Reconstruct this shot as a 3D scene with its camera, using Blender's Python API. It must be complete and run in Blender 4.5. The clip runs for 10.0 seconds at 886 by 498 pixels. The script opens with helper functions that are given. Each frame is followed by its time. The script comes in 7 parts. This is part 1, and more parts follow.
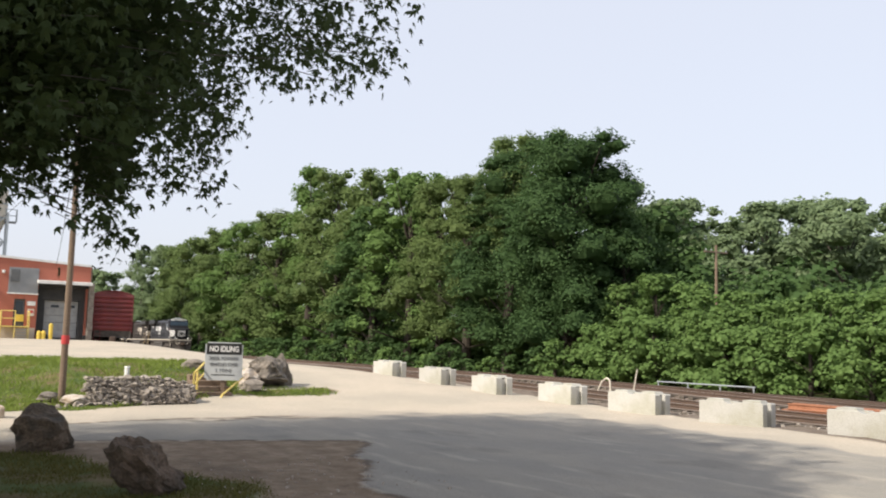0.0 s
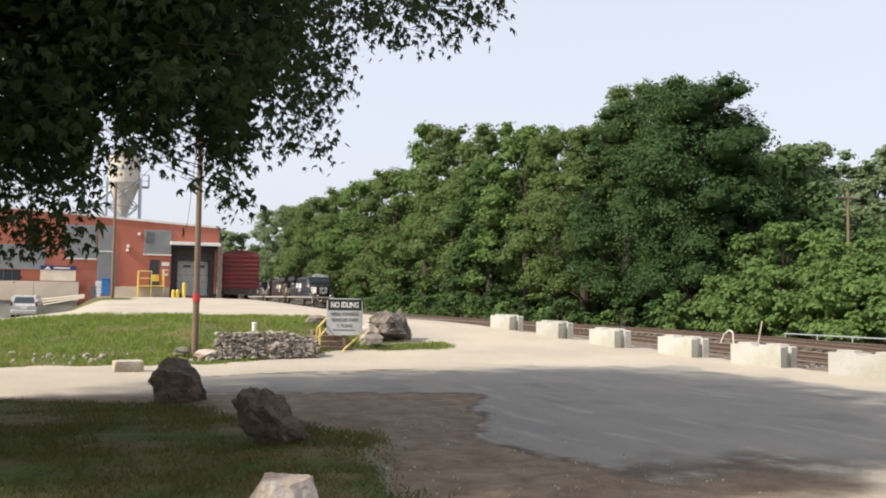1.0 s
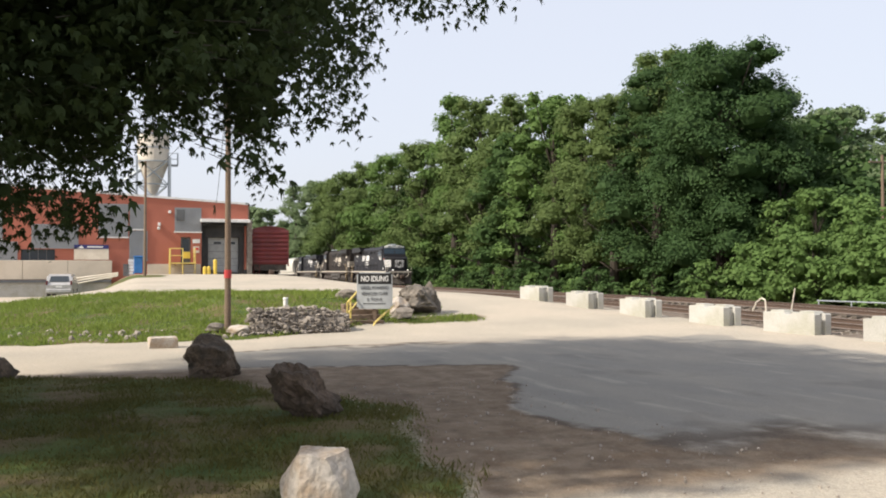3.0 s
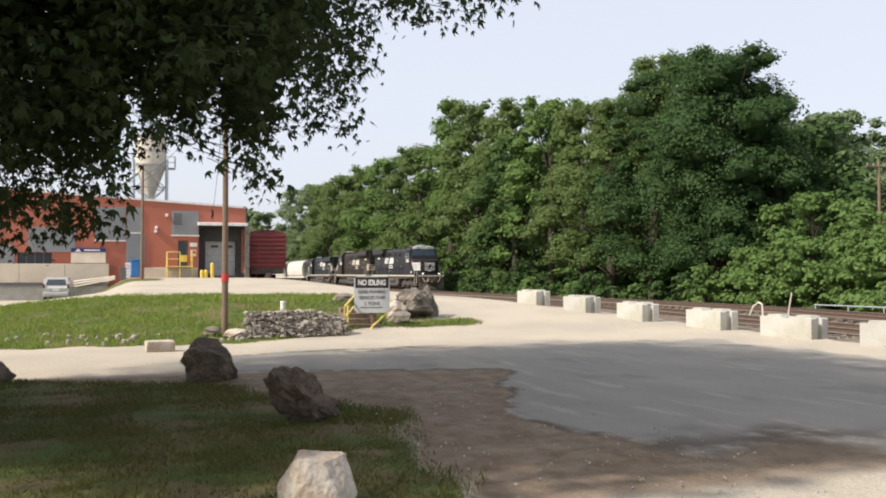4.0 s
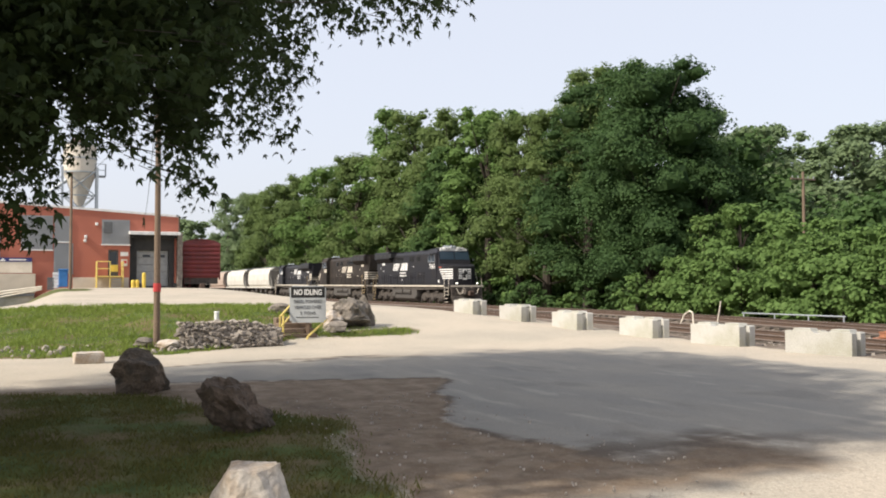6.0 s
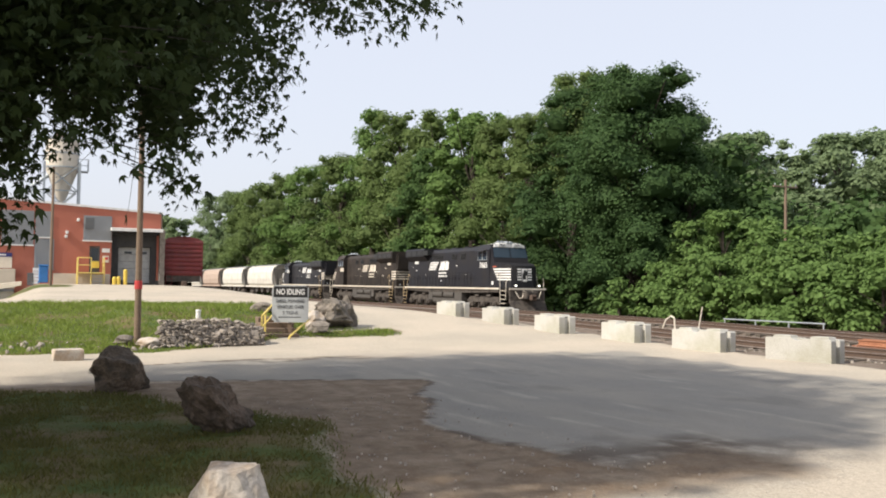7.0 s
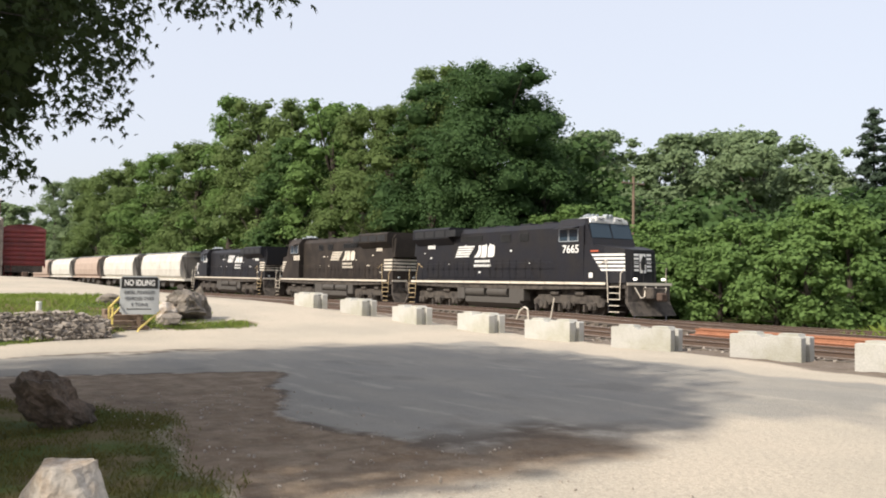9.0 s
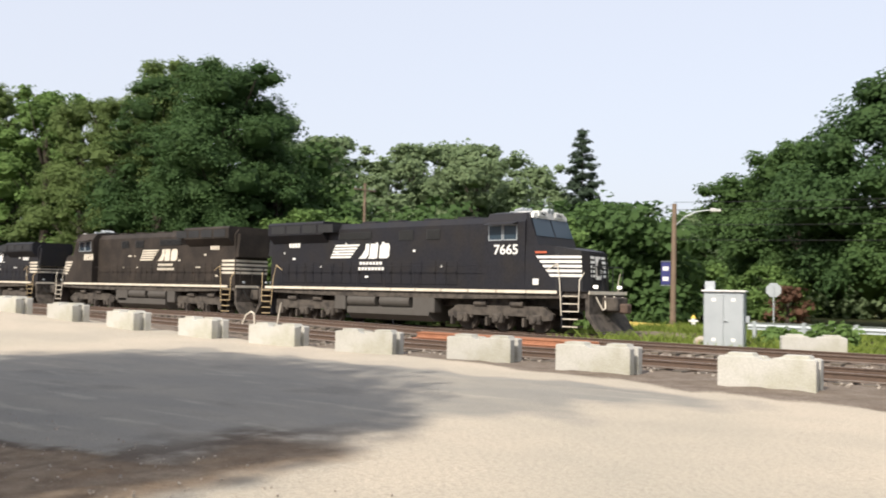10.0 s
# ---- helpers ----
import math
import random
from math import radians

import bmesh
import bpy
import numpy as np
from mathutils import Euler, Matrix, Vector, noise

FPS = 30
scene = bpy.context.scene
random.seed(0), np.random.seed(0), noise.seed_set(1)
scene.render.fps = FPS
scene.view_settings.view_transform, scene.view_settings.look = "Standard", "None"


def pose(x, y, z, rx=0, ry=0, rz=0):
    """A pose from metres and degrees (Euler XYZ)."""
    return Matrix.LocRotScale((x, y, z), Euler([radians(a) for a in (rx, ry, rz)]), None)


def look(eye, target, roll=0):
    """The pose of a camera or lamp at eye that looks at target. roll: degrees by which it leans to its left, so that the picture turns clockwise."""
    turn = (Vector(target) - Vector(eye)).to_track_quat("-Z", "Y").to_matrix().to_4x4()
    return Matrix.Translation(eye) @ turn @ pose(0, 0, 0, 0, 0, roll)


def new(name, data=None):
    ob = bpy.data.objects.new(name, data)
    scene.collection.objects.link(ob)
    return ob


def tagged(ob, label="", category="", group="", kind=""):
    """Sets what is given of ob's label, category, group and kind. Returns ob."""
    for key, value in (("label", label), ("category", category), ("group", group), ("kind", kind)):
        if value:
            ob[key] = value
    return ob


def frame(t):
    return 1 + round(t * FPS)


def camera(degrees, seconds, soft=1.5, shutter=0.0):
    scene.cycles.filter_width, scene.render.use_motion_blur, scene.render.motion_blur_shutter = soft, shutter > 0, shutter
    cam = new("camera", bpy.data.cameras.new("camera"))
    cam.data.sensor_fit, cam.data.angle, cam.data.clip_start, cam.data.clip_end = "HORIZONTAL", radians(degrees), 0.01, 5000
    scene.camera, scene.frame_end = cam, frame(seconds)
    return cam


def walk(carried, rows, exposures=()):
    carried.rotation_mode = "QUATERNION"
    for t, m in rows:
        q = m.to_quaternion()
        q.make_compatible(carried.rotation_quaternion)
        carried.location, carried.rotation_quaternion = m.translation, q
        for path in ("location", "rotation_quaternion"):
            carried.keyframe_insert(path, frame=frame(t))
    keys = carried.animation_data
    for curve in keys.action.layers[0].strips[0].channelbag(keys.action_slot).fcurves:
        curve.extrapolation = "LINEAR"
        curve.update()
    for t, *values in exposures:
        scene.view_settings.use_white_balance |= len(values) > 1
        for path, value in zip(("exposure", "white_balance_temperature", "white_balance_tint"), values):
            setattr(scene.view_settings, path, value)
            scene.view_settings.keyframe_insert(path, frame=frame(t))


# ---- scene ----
VIEWS = [
    (0, (-0.058, -0.040, 1.596), -61.57, 6.34, 1.45),
    (0.2, (-0.045, -0.020, 1.593), -64.03, 6.63, 1.29),
    (0.5, (-0.028, 0.004, 1.589), -67.02, 5.41, 0.90),
    (0.7, (-0.021, 0.009, 1.588), -68.06, 4.36, 0.83),
    (1, (-0.016, 0.013, 1.586), -68.93, 3.33, 0.80),
    (1.5, (-0.016, 0.007, 1.592), -70.41, 2.23, -0.10),
    (2, (-0.030, -0.001, 1.588), -70.89, 1.75, -0.11),
    (2.5, (-0.034, 0.002, 1.585), -70.73, 1.56, -0.15),
    (4, (-0.017, -0.008, 1.594), -70.53, 1.81, -0.06),
    (4.5, (-0.016, -0.005, 1.588), -69.25, 2.04, -0.41),
    (5, (-0.021, 0.001, 1.585), -68.30, 1.50, 0.03),
    (5.5, (-0.000, -0.000, 1.580), -67.00, 2.04, -0.03),
    (6, (0.013, -0.006, 1.584), -66.54, 2.42, -0.17),
    (7.5, (0.004, -0.004, 1.594), -64.99, 2.49, 1.07),
    (8, (0.017, 0.002, 1.581), -64.06, 2.32, 0.98),
    (8.5, (0.039, 0.019, 1.583), -60.97, 2.07, 0.93),
    (8.8, (0.073, 0.031, 1.584), -58.68, 2.14, 0.97),
    (9, (0.097, 0.041, 1.584), -56.68, 2.11, 0.80),
    (9.3, (0.109, 0.096, 1.585), -52.78, 2.02, 0.99),
    (9.5, (0.117, 0.138, 1.586), -49.72, 2.26, 1.13),
    (9.7, (0.146, 0.178, 1.581), -46.61, 2.52, 1.12),
    (10, (0.195, 0.240, 1.573), -39.93, 2.69, 1.08),
]


def aimed(eye, yaw, pitch, roll):
    """Yaw clockwise from +y and pitch upwards, in degrees."""
    a, b = radians(yaw), radians(pitch)
    way = Vector((math.sin(a) * math.cos(b), math.cos(a) * math.cos(b), math.sin(b)))
    return look(eye, Vector(eye) + way * 10, roll)


cam = camera(52.29, 10.0, soft=1.9, shutter=0.12)
walk(cam, [(t, aimed(e, y, p, r)) for t, e, y, p, r in VIEWS])

# ---- sky and sun ----
SUN_AZ, SUN_EL = 173.0, 42.0   # degrees clockwise from +y, degrees up
world = bpy.data.worlds.new("sky")
scene.world = world
world.use_nodes = True
wn = world.node_tree
wn.nodes.clear()
w_out = wn.nodes.new("ShaderNodeOutputWorld")
w_bg = wn.nodes.new("ShaderNodeBackground")
w_sky = wn.nodes.new("ShaderNodeTexSky")
w_sky.sky_type = "NISHITA"
w_sky.sun_disc = False
w_sky.sun_elevation = radians(SUN_EL)
w_sky.sun_rotation = radians(SUN_AZ)
w_sky.air_density, w_sky.dust_density, w_sky.ozone_density = 1.0, 4.0, 1.0
w_mix = wn.nodes.new("ShaderNodeMix")      # summer haze over the blue
w_mix.data_type = "RGBA"
w_mix.inputs["Factor"].default_value = 0.62
w_mix.inputs["B"].default_value = (7.7, 7.9, 8.7, 1)
wn.links.new(w_sky.outputs[0], w_mix.inputs["A"])
wn.links.new(w_mix.outputs["Result"], w_bg.inputs[0])
w_bg.inputs[1].default_value = 0.10
wn.links.new(w_bg.outputs[0], w_out.inputs[0])

sun = new("sun", bpy.data.lights.new("sun", "SUN"))
sun.data.energy, sun.data.angle, sun.data.color = 4.0, radians(1.5), (1.0, 0.92, 0.80)
_a, _b = radians(SUN_AZ), radians(SUN_EL)
sun.matrix_world = look((math.sin(_a) * math.cos(_b) * 60, math.cos(_a) * math.cos(_b) * 60, math.sin(_b) * 60), (0, 0, 0))
scene.view_settings.exposure = 0.5


# ---- materials ----
def material(name, colour, rough=0.8, metal=0.0, vary=0.25, scale=3.0, fine=40.0, bump=0.2, second=None, amount=0.5, island=0.0, spec=0.5, obj=0.0):
    """A node material: base colour with broad stains towards a second colour, fine grain and relief."""
    m = bpy.data.materials.new(name)
    m.use_nodes = True
    t = m.node_tree
    n, l = t.nodes, t.links
    b = n["Principled BSDF"]
    b.inputs["Roughness"].default_value, b.inputs["Metallic"].default_value = rough, metal
    b.inputs["Specular IOR Level"].default_value = spec
    co = n.new("ShaderNodeTexCoord")
    big, small = n.new("ShaderNodeTexNoise"), n.new("ShaderNodeTexNoise")
    big.inputs["Scale"].default_value, big.inputs["Detail"].default_value = scale, 5
    small.inputs["Scale"].default_value, small.inputs["Detail"].default_value = fine, 4
    l.new(co.outputs["Object"], big.inputs["Vector"])
    l.new(co.outputs["Object"], small.inputs["Vector"])
    mix = n.new("ShaderNodeMix")
    mix.data_type = "RGBA"
    second = second or tuple(c * 0.6 for c in colour)
    mix.inputs["A"].default_value, mix.inputs["B"].default_value = (*colour, 1), (*second, 1)
    ramp = n.new("ShaderNodeMapRange")
    ramp.inputs[1].default_value, ramp.inputs[2].default_value, ramp.inputs[4].default_value = 0.42, 0.68, amount
    l.new(big.outputs[0], ramp.inputs[0])
    l.new(ramp.outputs[0], mix.inputs["Factor"])
    hsv = n.new("ShaderNodeHueSaturation")
    val = n.new("ShaderNodeMapRange")
    val.inputs[1].default_value, val.inputs[2].default_value = 0.25, 0.75
    val.inputs[3].default_value, val.inputs[4].default_value = 1 - vary, 1 + vary
    l.new(small.outputs[0], val.inputs[0])
    last = val.outputs[0]
    for amt, node in ((island, "ShaderNodeNewGeometry"), (obj, "ShaderNodeObjectInfo")):
        if amt:
            g = n.new(node)
            k = n.new("ShaderNodeMapRange")
            k.inputs[3].default_value, k.inputs[4].default_value = 1 - amt, 1 + amt
            l.new(g.outputs["Random Per Island" if node == "ShaderNodeNewGeometry" else "Random"], k.inputs[0])
            mul = n.new("ShaderNodeMath")
            mul.operation = "MULTIPLY"
            l.new(last, mul.inputs[0])
            l.new(k.outputs[0], mul.inputs[1])
            last = mul.outputs[0]
    l.new(last, hsv.inputs["Value"])
    l.new(mix.outputs["Result"], hsv.inputs["Color"])
    l.new(hsv.outputs[0], b.inputs["Base Color"])
    if bump:
        bp = n.new("ShaderNodeBump")
        bp.inputs["Strength"].default_value, bp.inputs["Distance"].default_value = bump, 0.02
        l.new(small.outputs[0], bp.inputs["Height"])
        l.new(bp.outputs[0], b.inputs["Normal"])
    return m


def leaf_material(name, dark, light, through_light=0.42):
    """Leaves: colour differs from leaf to leaf and in broad clumps; a little light passes through."""
    m = bpy.data.materials.new(name)
    m.use_nodes = True
    t = m.node_tree
    n, l = t.nodes, t.links
    b, out = n["Principled BSDF"], n["Material Output"]
    b.inputs["Roughness"].default_value = 0.7
    b.inputs["Specular IOR Level"].default_value = 0.15
    g = n.new("ShaderNodeNewGeometry")
    co = n.new("ShaderNodeTexCoord")
    no = n.new("ShaderNodeTexNoise")
    no.inputs["Scale"].default_value, no.inputs["Detail"].default_value = 0.5, 4
    l.new(co.outputs["Object"], no.inputs["Vector"])
    add = n.new("ShaderNodeMath")
    add.operation = "MULTIPLY_ADD"
    add.inputs[1].default_value, add.inputs[2].default_value = 0.26, -0.08
    l.new(g.outputs["Random Per Island"], add.inputs[0])
    ad2 = n.new("ShaderNodeMath")
    ad2.operation = "MULTIPLY_ADD"
    ad2.inputs[1].default_value = 0.85
    l.new(no.outputs[0], ad2.inputs[0])
    l.new(add.outputs[0], ad2.inputs[2])
    mix = n.new("ShaderNodeMix")
    mix.data_type = "RGBA"
    mix.inputs["A"].default_value, mix.inputs["B"].default_value = (*dark, 1), (*light, 1)
    l.new(ad2.outputs[0], mix.inputs["Factor"])
    l.new(mix.outputs["Result"], b.inputs["Base Color"])
    tr = n.new("ShaderNodeBsdfTranslucent")
    l.new(mix.outputs["Result"], tr.inputs["Color"])
    ms = n.new("ShaderNodeMixShader")
    ms.inputs[0].default_value = through_light
    l.new(b.outputs[0], ms.inputs[1])
    l.new(tr.outputs[0], ms.inputs[2])
    l.new(ms.outputs[0], out.inputs["Surface"])
    return m


def glass(name, tint=(0.05, 0.06, 0.07)):
    m = bpy.data.materials.new(name)
    m.use_nodes = True
    b = m.node_tree.nodes["Principled BSDF"]
    b.inputs["Base Color"].default_value = (*tint, 1)
    b.inputs["Roughness"].default_value = 0.12
    b.inputs["Specular IOR Level"].default_value = 0.28
    return m


def lamp_glow(name, colour, strength):
    m = bpy.data.materials.new(name)
    m.use_nodes = True
    b = m.node_tree.nodes["Principled BSDF"]
    b.inputs["Emission Color"].default_value = (*colour, 1)
    b.inputs["Emission Strength"].default_value = strength
    return m


M = {
    "concrete": material("concrete", (0.44, 0.428, 0.392), 0.9, vary=0.14, scale=1.6, fine=30, second=(0.33, 0.32, 0.25), amount=0.8, obj=0.10),
    "wallwhite": material("painted concrete", (0.60, 0.52, 0.42), 0.9, vary=0.1, scale=0.8, second=(0.42, 0.36, 0.28)),
    "rust": material("rusted steel", (0.105, 0.07, 0.052), 0.85, 0.1, vary=0.3, scale=4, second=(0.07, 0.05, 0.04)),
    "orange": material("fresh rust", (0.33, 0.145, 0.08), 0.85, 0.0, vary=0.3, scale=4, second=(0.25, 0.10, 0.05)),
    "railtop": material("polished rail head", (0.42, 0.37, 0.33), 0.45, 0.7, vary=0.15),
    "tie": material("weathered timber tie", (0.115, 0.095, 0.075), 0.95, vary=0.35, scale=5, obj=0.3),
    "rock": material("grey boulder", (0.20, 0.172, 0.142), 0.95, vary=0.45, scale=3.5, fine=22, bump=0.7, second=(0.085, 0.075, 0.06), amount=0.9, obj=0.1),
    "rockdark": material("dark brown boulder", (0.135, 0.100, 0.070), 0.95, vary=0.45, scale=4, fine=25, bump=0.8, second=(0.045, 0.04, 0.032), amount=0.9),
    "rockbrown": material("craggy brown boulder", (0.120, 0.086, 0.062), 0.95, vary=0.45, scale=3.5, fine=22, bump=0.9, second=(0.055, 0.043, 0.032), amount=0.9),
    "rockwhite": material("pale limestone", (0.45, 0.40, 0.345), 0.92, vary=0.25, scale=5, fine=30, bump=0.5, second=(0.30, 0.20, 0.11), amount=0.75),
    "rubble": material("grey limestone rubble", (0.31, 0.272, 0.232), 0.95, vary=0.4, scale=5, fine=30, bump=0.5, second=(0.17, 0.145, 0.12), amount=0.8, obj=0.35),
    "brick": material("red brick", (0.40, 0.135, 0.09), 0.9, vary=0.16, scale=0.5, fine=60, second=(0.33, 0.11, 0.075), amount=0.5),
    "siding": material("grey metal siding", (0.27, 0.28, 0.29), 0.55, 0.2, vary=0.08, scale=1, second=(0.21, 0.215, 0.22)),
    "coping": material("white coping", (0.75, 0.74, 0.72), 0.6, vary=0.08),
    "dark": material("dark dock seal", (0.025, 0.026, 0.028), 0.9, vary=0.3),
    "dockgrey": material("grey dock panel", (0.12, 0.125, 0.13), 0.8, vary=0.15),
    "dockblack": material("blackish dock curtain", (0.045, 0.046, 0.048), 0.9, vary=0.25, scale=1.5, second=(0.09, 0.088, 0.085)),
    "doorgrey": material("pale grey door", (0.40, 0.41, 0.41), 0.6, vary=0.08),
    "steelgalv": material("galvanised steel", (0.40, 0.43, 0.45), 0.5, 0.4, vary=0.1, scale=2, second=(0.33, 0.36, 0.38)),
    "yellow": material("yellow paint", (0.72, 0.52, 0.08), 0.55, vary=0.12),
    "tanrail": material("dusty tan railing paint", (0.47, 0.355, 0.20), 0.7, vary=0.2),
    "yellowfade": material("faded yellow paint", (0.72, 0.56, 0.16), 0.6, vary=0.15),
    "bluepaint": material("blue plastic", (0.03, 0.16, 0.42), 0.5, vary=0.1),
    "white": material("white paint", (0.78, 0.77, 0.74), 0.55, vary=0.06, amount=0.3),
    "cream": material("dirty white paint", (0.66, 0.60, 0.50), 0.6, vary=0.12, scale=1.2, second=(0.45, 0.38, 0.29)),
    "hopper": material("pale grey hopper paint", (0.58, 0.56, 0.50), 0.6, vary=0.08, scale=0.8, second=(0.42, 0.37, 0.31), amount=0.6),
    "hopper2": material("tan hopper paint", (0.40, 0.31, 0.25), 0.65, vary=0.08, scale=0.8, second=(0.32, 0.24, 0.19)),
    "black": material("black locomotive paint", (0.0165, 0.0165, 0.0205), 0.5, vary=0.25, scale=0.9, fine=12, bump=0.03, second=(0.024, 0.021, 0.019), amount=0.7, spec=0.22),
    "blackdusty": material("dusty black paint", (0.026, 0.0215, 0.0185), 0.65, vary=0.25, scale=0.9, fine=12, bump=0.03, second=(0.048, 0.038, 0.031), amount=0.9, spec=0.2),
    "truck": material("dusty truck steel", (0.085, 0.072, 0.060), 0.85, 0.1, vary=0.35, scale=3, fine=25, second=(0.025, 0.021, 0.019), amount=0.9),
    "tank": material("dusty grey tank", (0.075, 0.068, 0.060), 0.7, vary=0.2, scale=2, second=(0.06, 0.052, 0.045)),
    "boxcar": material("oxide red boxcar paint", (0.155, 0.022, 0.022), 0.6, vary=0.12, scale=1.1, fine=18, bump=0.05, second=(0.085, 0.02, 0.02), amount=0.9),
    "wood": material("weathered pole wood", (0.19, 0.135, 0.095), 0.9, vary=0.3, scale=2, fine=30, second=(0.12, 0.09, 0.065)),
    "bark": material("tree bark", (0.052, 0.041, 0.031), 0.95, vary=0.4, scale=3, fine=18, bump=0.8),
    "red": material("red reflective band", (0.55, 0.05, 0.05), 0.5, vary=0.1),
    "signgrey": material("weathered sign sheet", (0.46, 0.48, 0.48), 0.6, vary=0.08, scale=2, second=(0.38, 0.40, 0.40)),
    "signblack": material("black sign paint", (0.018, 0.018, 0.018), 0.5, vary=0.1),
    "navy": material("navy banner cloth", (0.035, 0.04, 0.16), 0.8, vary=0.1),
    "glass": glass("dark glass"),
    "cabglass": glass("cab glass", (0.030, 0.048, 0.066)),
    "vansilver": material("silver car paint", (0.47, 0.46, 0.45), 0.35, 0.2, vary=0.03, bump=0.0),
    "rubber": material("black rubber", (0.02, 0.02, 0.02), 0.8),
    "leaf_near": leaf_material("maple leaves", (0.021, 0.033, 0.013), (0.063, 0.090, 0.031), 0.38),
    "leaf_a": leaf_material("deep green leaves", (0.044, 0.086, 0.030), (0.105, 0.175, 0.055)),
    "leaf_f": leaf_material("shady dark leaves", (0.032, 0.068, 0.026), (0.085, 0.146, 0.048)),
    "leaf_b": leaf_material("olive green leaves", (0.078, 0.122, 0.040), (0.180, 0.240, 0.082)),
    "leaf_c": leaf_material("fresh green leaves", (0.084, 0.152, 0.042), (0.188, 0.282, 0.088)),
    "leaf_d": leaf_material("blue green needles", (0.042, 0.066, 0.044), (0.085, 0.120, 0.076)),
    # far foliage: aerial haze is painted in as a paler green
    "leaf_e": leaf_material("haze-paled distant leaves", (0.132, 0.190, 0.096), (0.225, 0.290, 0.150)),
    "leaf_g": leaf_material("russet leaves", (0.085, 0.045, 0.030), (0.19, 0.105, 0.070)),
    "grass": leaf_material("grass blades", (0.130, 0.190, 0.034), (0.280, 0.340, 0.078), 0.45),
    # lawn blades: the maple's shade goes into a darker colour, with dry straw tones
    "lawn": leaf_material("shade-darkened lawn blades", (0.056, 0.080, 0.018), (0.185, 0.150, 0.052), 0.35),
    "ember": lamp_glow("lit headlight", (1.0, 0.93, 0.8), 1.5),
    "redlamp": material("red lens", (0.5, 0.12, 0.06), 0.4),
}


# ---- mesh helpers ----
def mesh_object(name, bm, mat, parent=None, label="", smooth=False):
    me = bpy.data.meshes.new(name)
    bmesh.ops.recalc_face_normals(bm, faces=bm.faces[:])
    bm.to_mesh(me)
    bm.free()
    me.materials.append(M[mat] if isinstance(mat, str) else mat)
    if smooth:
        for p in me.polygons:
            p.use_smooth = True
    ob = new(name, me)
    if parent:
        ob.parent = parent
    return tagged(ob, label)


def part(name, bm, mat, parent, label="", smooth=False):
    return mesh_object(name, bm, mat, parent, label, smooth)


def thing(name, m, label, category, group="", kind=""):
    ob = new(name)
    ob.matrix_world = m
    ob.empty_display_size = 0.3
    return tagged(ob, label, category, group, kind)


def box(bm, x0, x1, y0, y1, z0, z1, bevel=0.0, seg=1):
    """A box between the given planes, with bevelled edges if asked."""
    r = bmesh.ops.create_cube(bm, size=1.0, matrix=Matrix.Translation(((x0 + x1) / 2, (y0 + y1) / 2, (z0 + z1) / 2)) @ Matrix.Diagonal((x1 - x0, y1 - y0, z1 - z0, 1)))
    if bevel:
        es = list({e for v in r["verts"] for e in v.link_edges})
        bmesh.ops.bevel(bm, geom=es, offset=bevel, segments=seg, affect="EDGES", profile=0.6)
    return bm


def rod(bm, a, b, r0, r1=None, seg=10, caps=True):
    """A round bar from a to b."""
    a, b = Vector(a), Vector(b)
    d = b - a
    m = Matrix.Translation((a + b) / 2) @ d.to_track_quat("Z", "Y").to_matrix().to_4x4()
    bmesh.ops.create_cone(bm, cap_ends=caps, segments=seg, radius1=r0, radius2=r0 if r1 is None else r1, depth=d.length, matrix=m)
    return bm


def prism(bm, outline, axis, lo, hi):
    """An outline of 2D points pushed out along an axis: 'x' (points are y, z), 'y' (x, z) or 'z' (x, y)."""
    def put(p, k):
        return {"x": (k, p[0], p[1]), "y": (p[0], k, p[1]), "z": (p[0], p[1], k)}[axis]
    a = [bm.verts.new(put(p, lo)) for p in outline]
    b = [bm.verts.new(put(p, hi)) for p in outline]
    bm.faces.new(a[::-1])
    bm.faces.new(b)
    for i in range(len(a)):
        j = (i + 1) % len(a)
        bm.faces.new((a[i], a[j], b[j], b[i]))
    return bm


def B():
    return bmesh.new()


def text_part(name, words, size, m, mat, parent, width=None, bold=0.0):
    """Lettering as a thin mesh. Its plane faces the local +z of m."""
    cu = bpy.data.curves.new(name, "FONT")
    cu.body, cu.size, cu.align_x, cu.align_y, cu.extrude, cu.offset = words, size, "CENTER", "CENTER", 0.004, bold
    tmp = new(name, cu)
    me = bpy.data.meshes.new_from_object(tmp.evaluated_get(bpy.context.evaluated_depsgraph_get()))
    bpy.data.objects.remove(tmp)
    if width:
        xs = [v.co.x for v in me.vertices]
        k = width / (max(xs) - min(xs))
        for v in me.vertices:
            v.co.x *= k
    me.materials.clear()
    me.materials.append(M[mat])
    ob = new(name, me)
    ob.parent = parent
    ob.matrix_local = m
    return ob


def quads_mesh(name, P, mat, parent=None, smooth=False):
    """A mesh of separate four-cornered leaves: P is (n, 4, 3)."""
    n = len(P)
    me = bpy.data.meshes.new(name)
    me.vertices.add(n * 4)
    me.vertices.foreach_set("co", np.ascontiguousarray(P, dtype=np.float32).ravel())
    me.loops.add(n * 4)
    me.loops.foreach_set("vertex_index", np.arange(n * 4, dtype=np.int32))
    me.polygons.add(n)
    me.polygons.foreach_set("loop_start", np.arange(0, n * 4, 4, dtype=np.int32))
    me.update(calc_edges=True)
    me.validate()
    me.materials.append(M[mat])
    ob = new(name, me)
    if parent:
        ob.parent = parent
    return ob


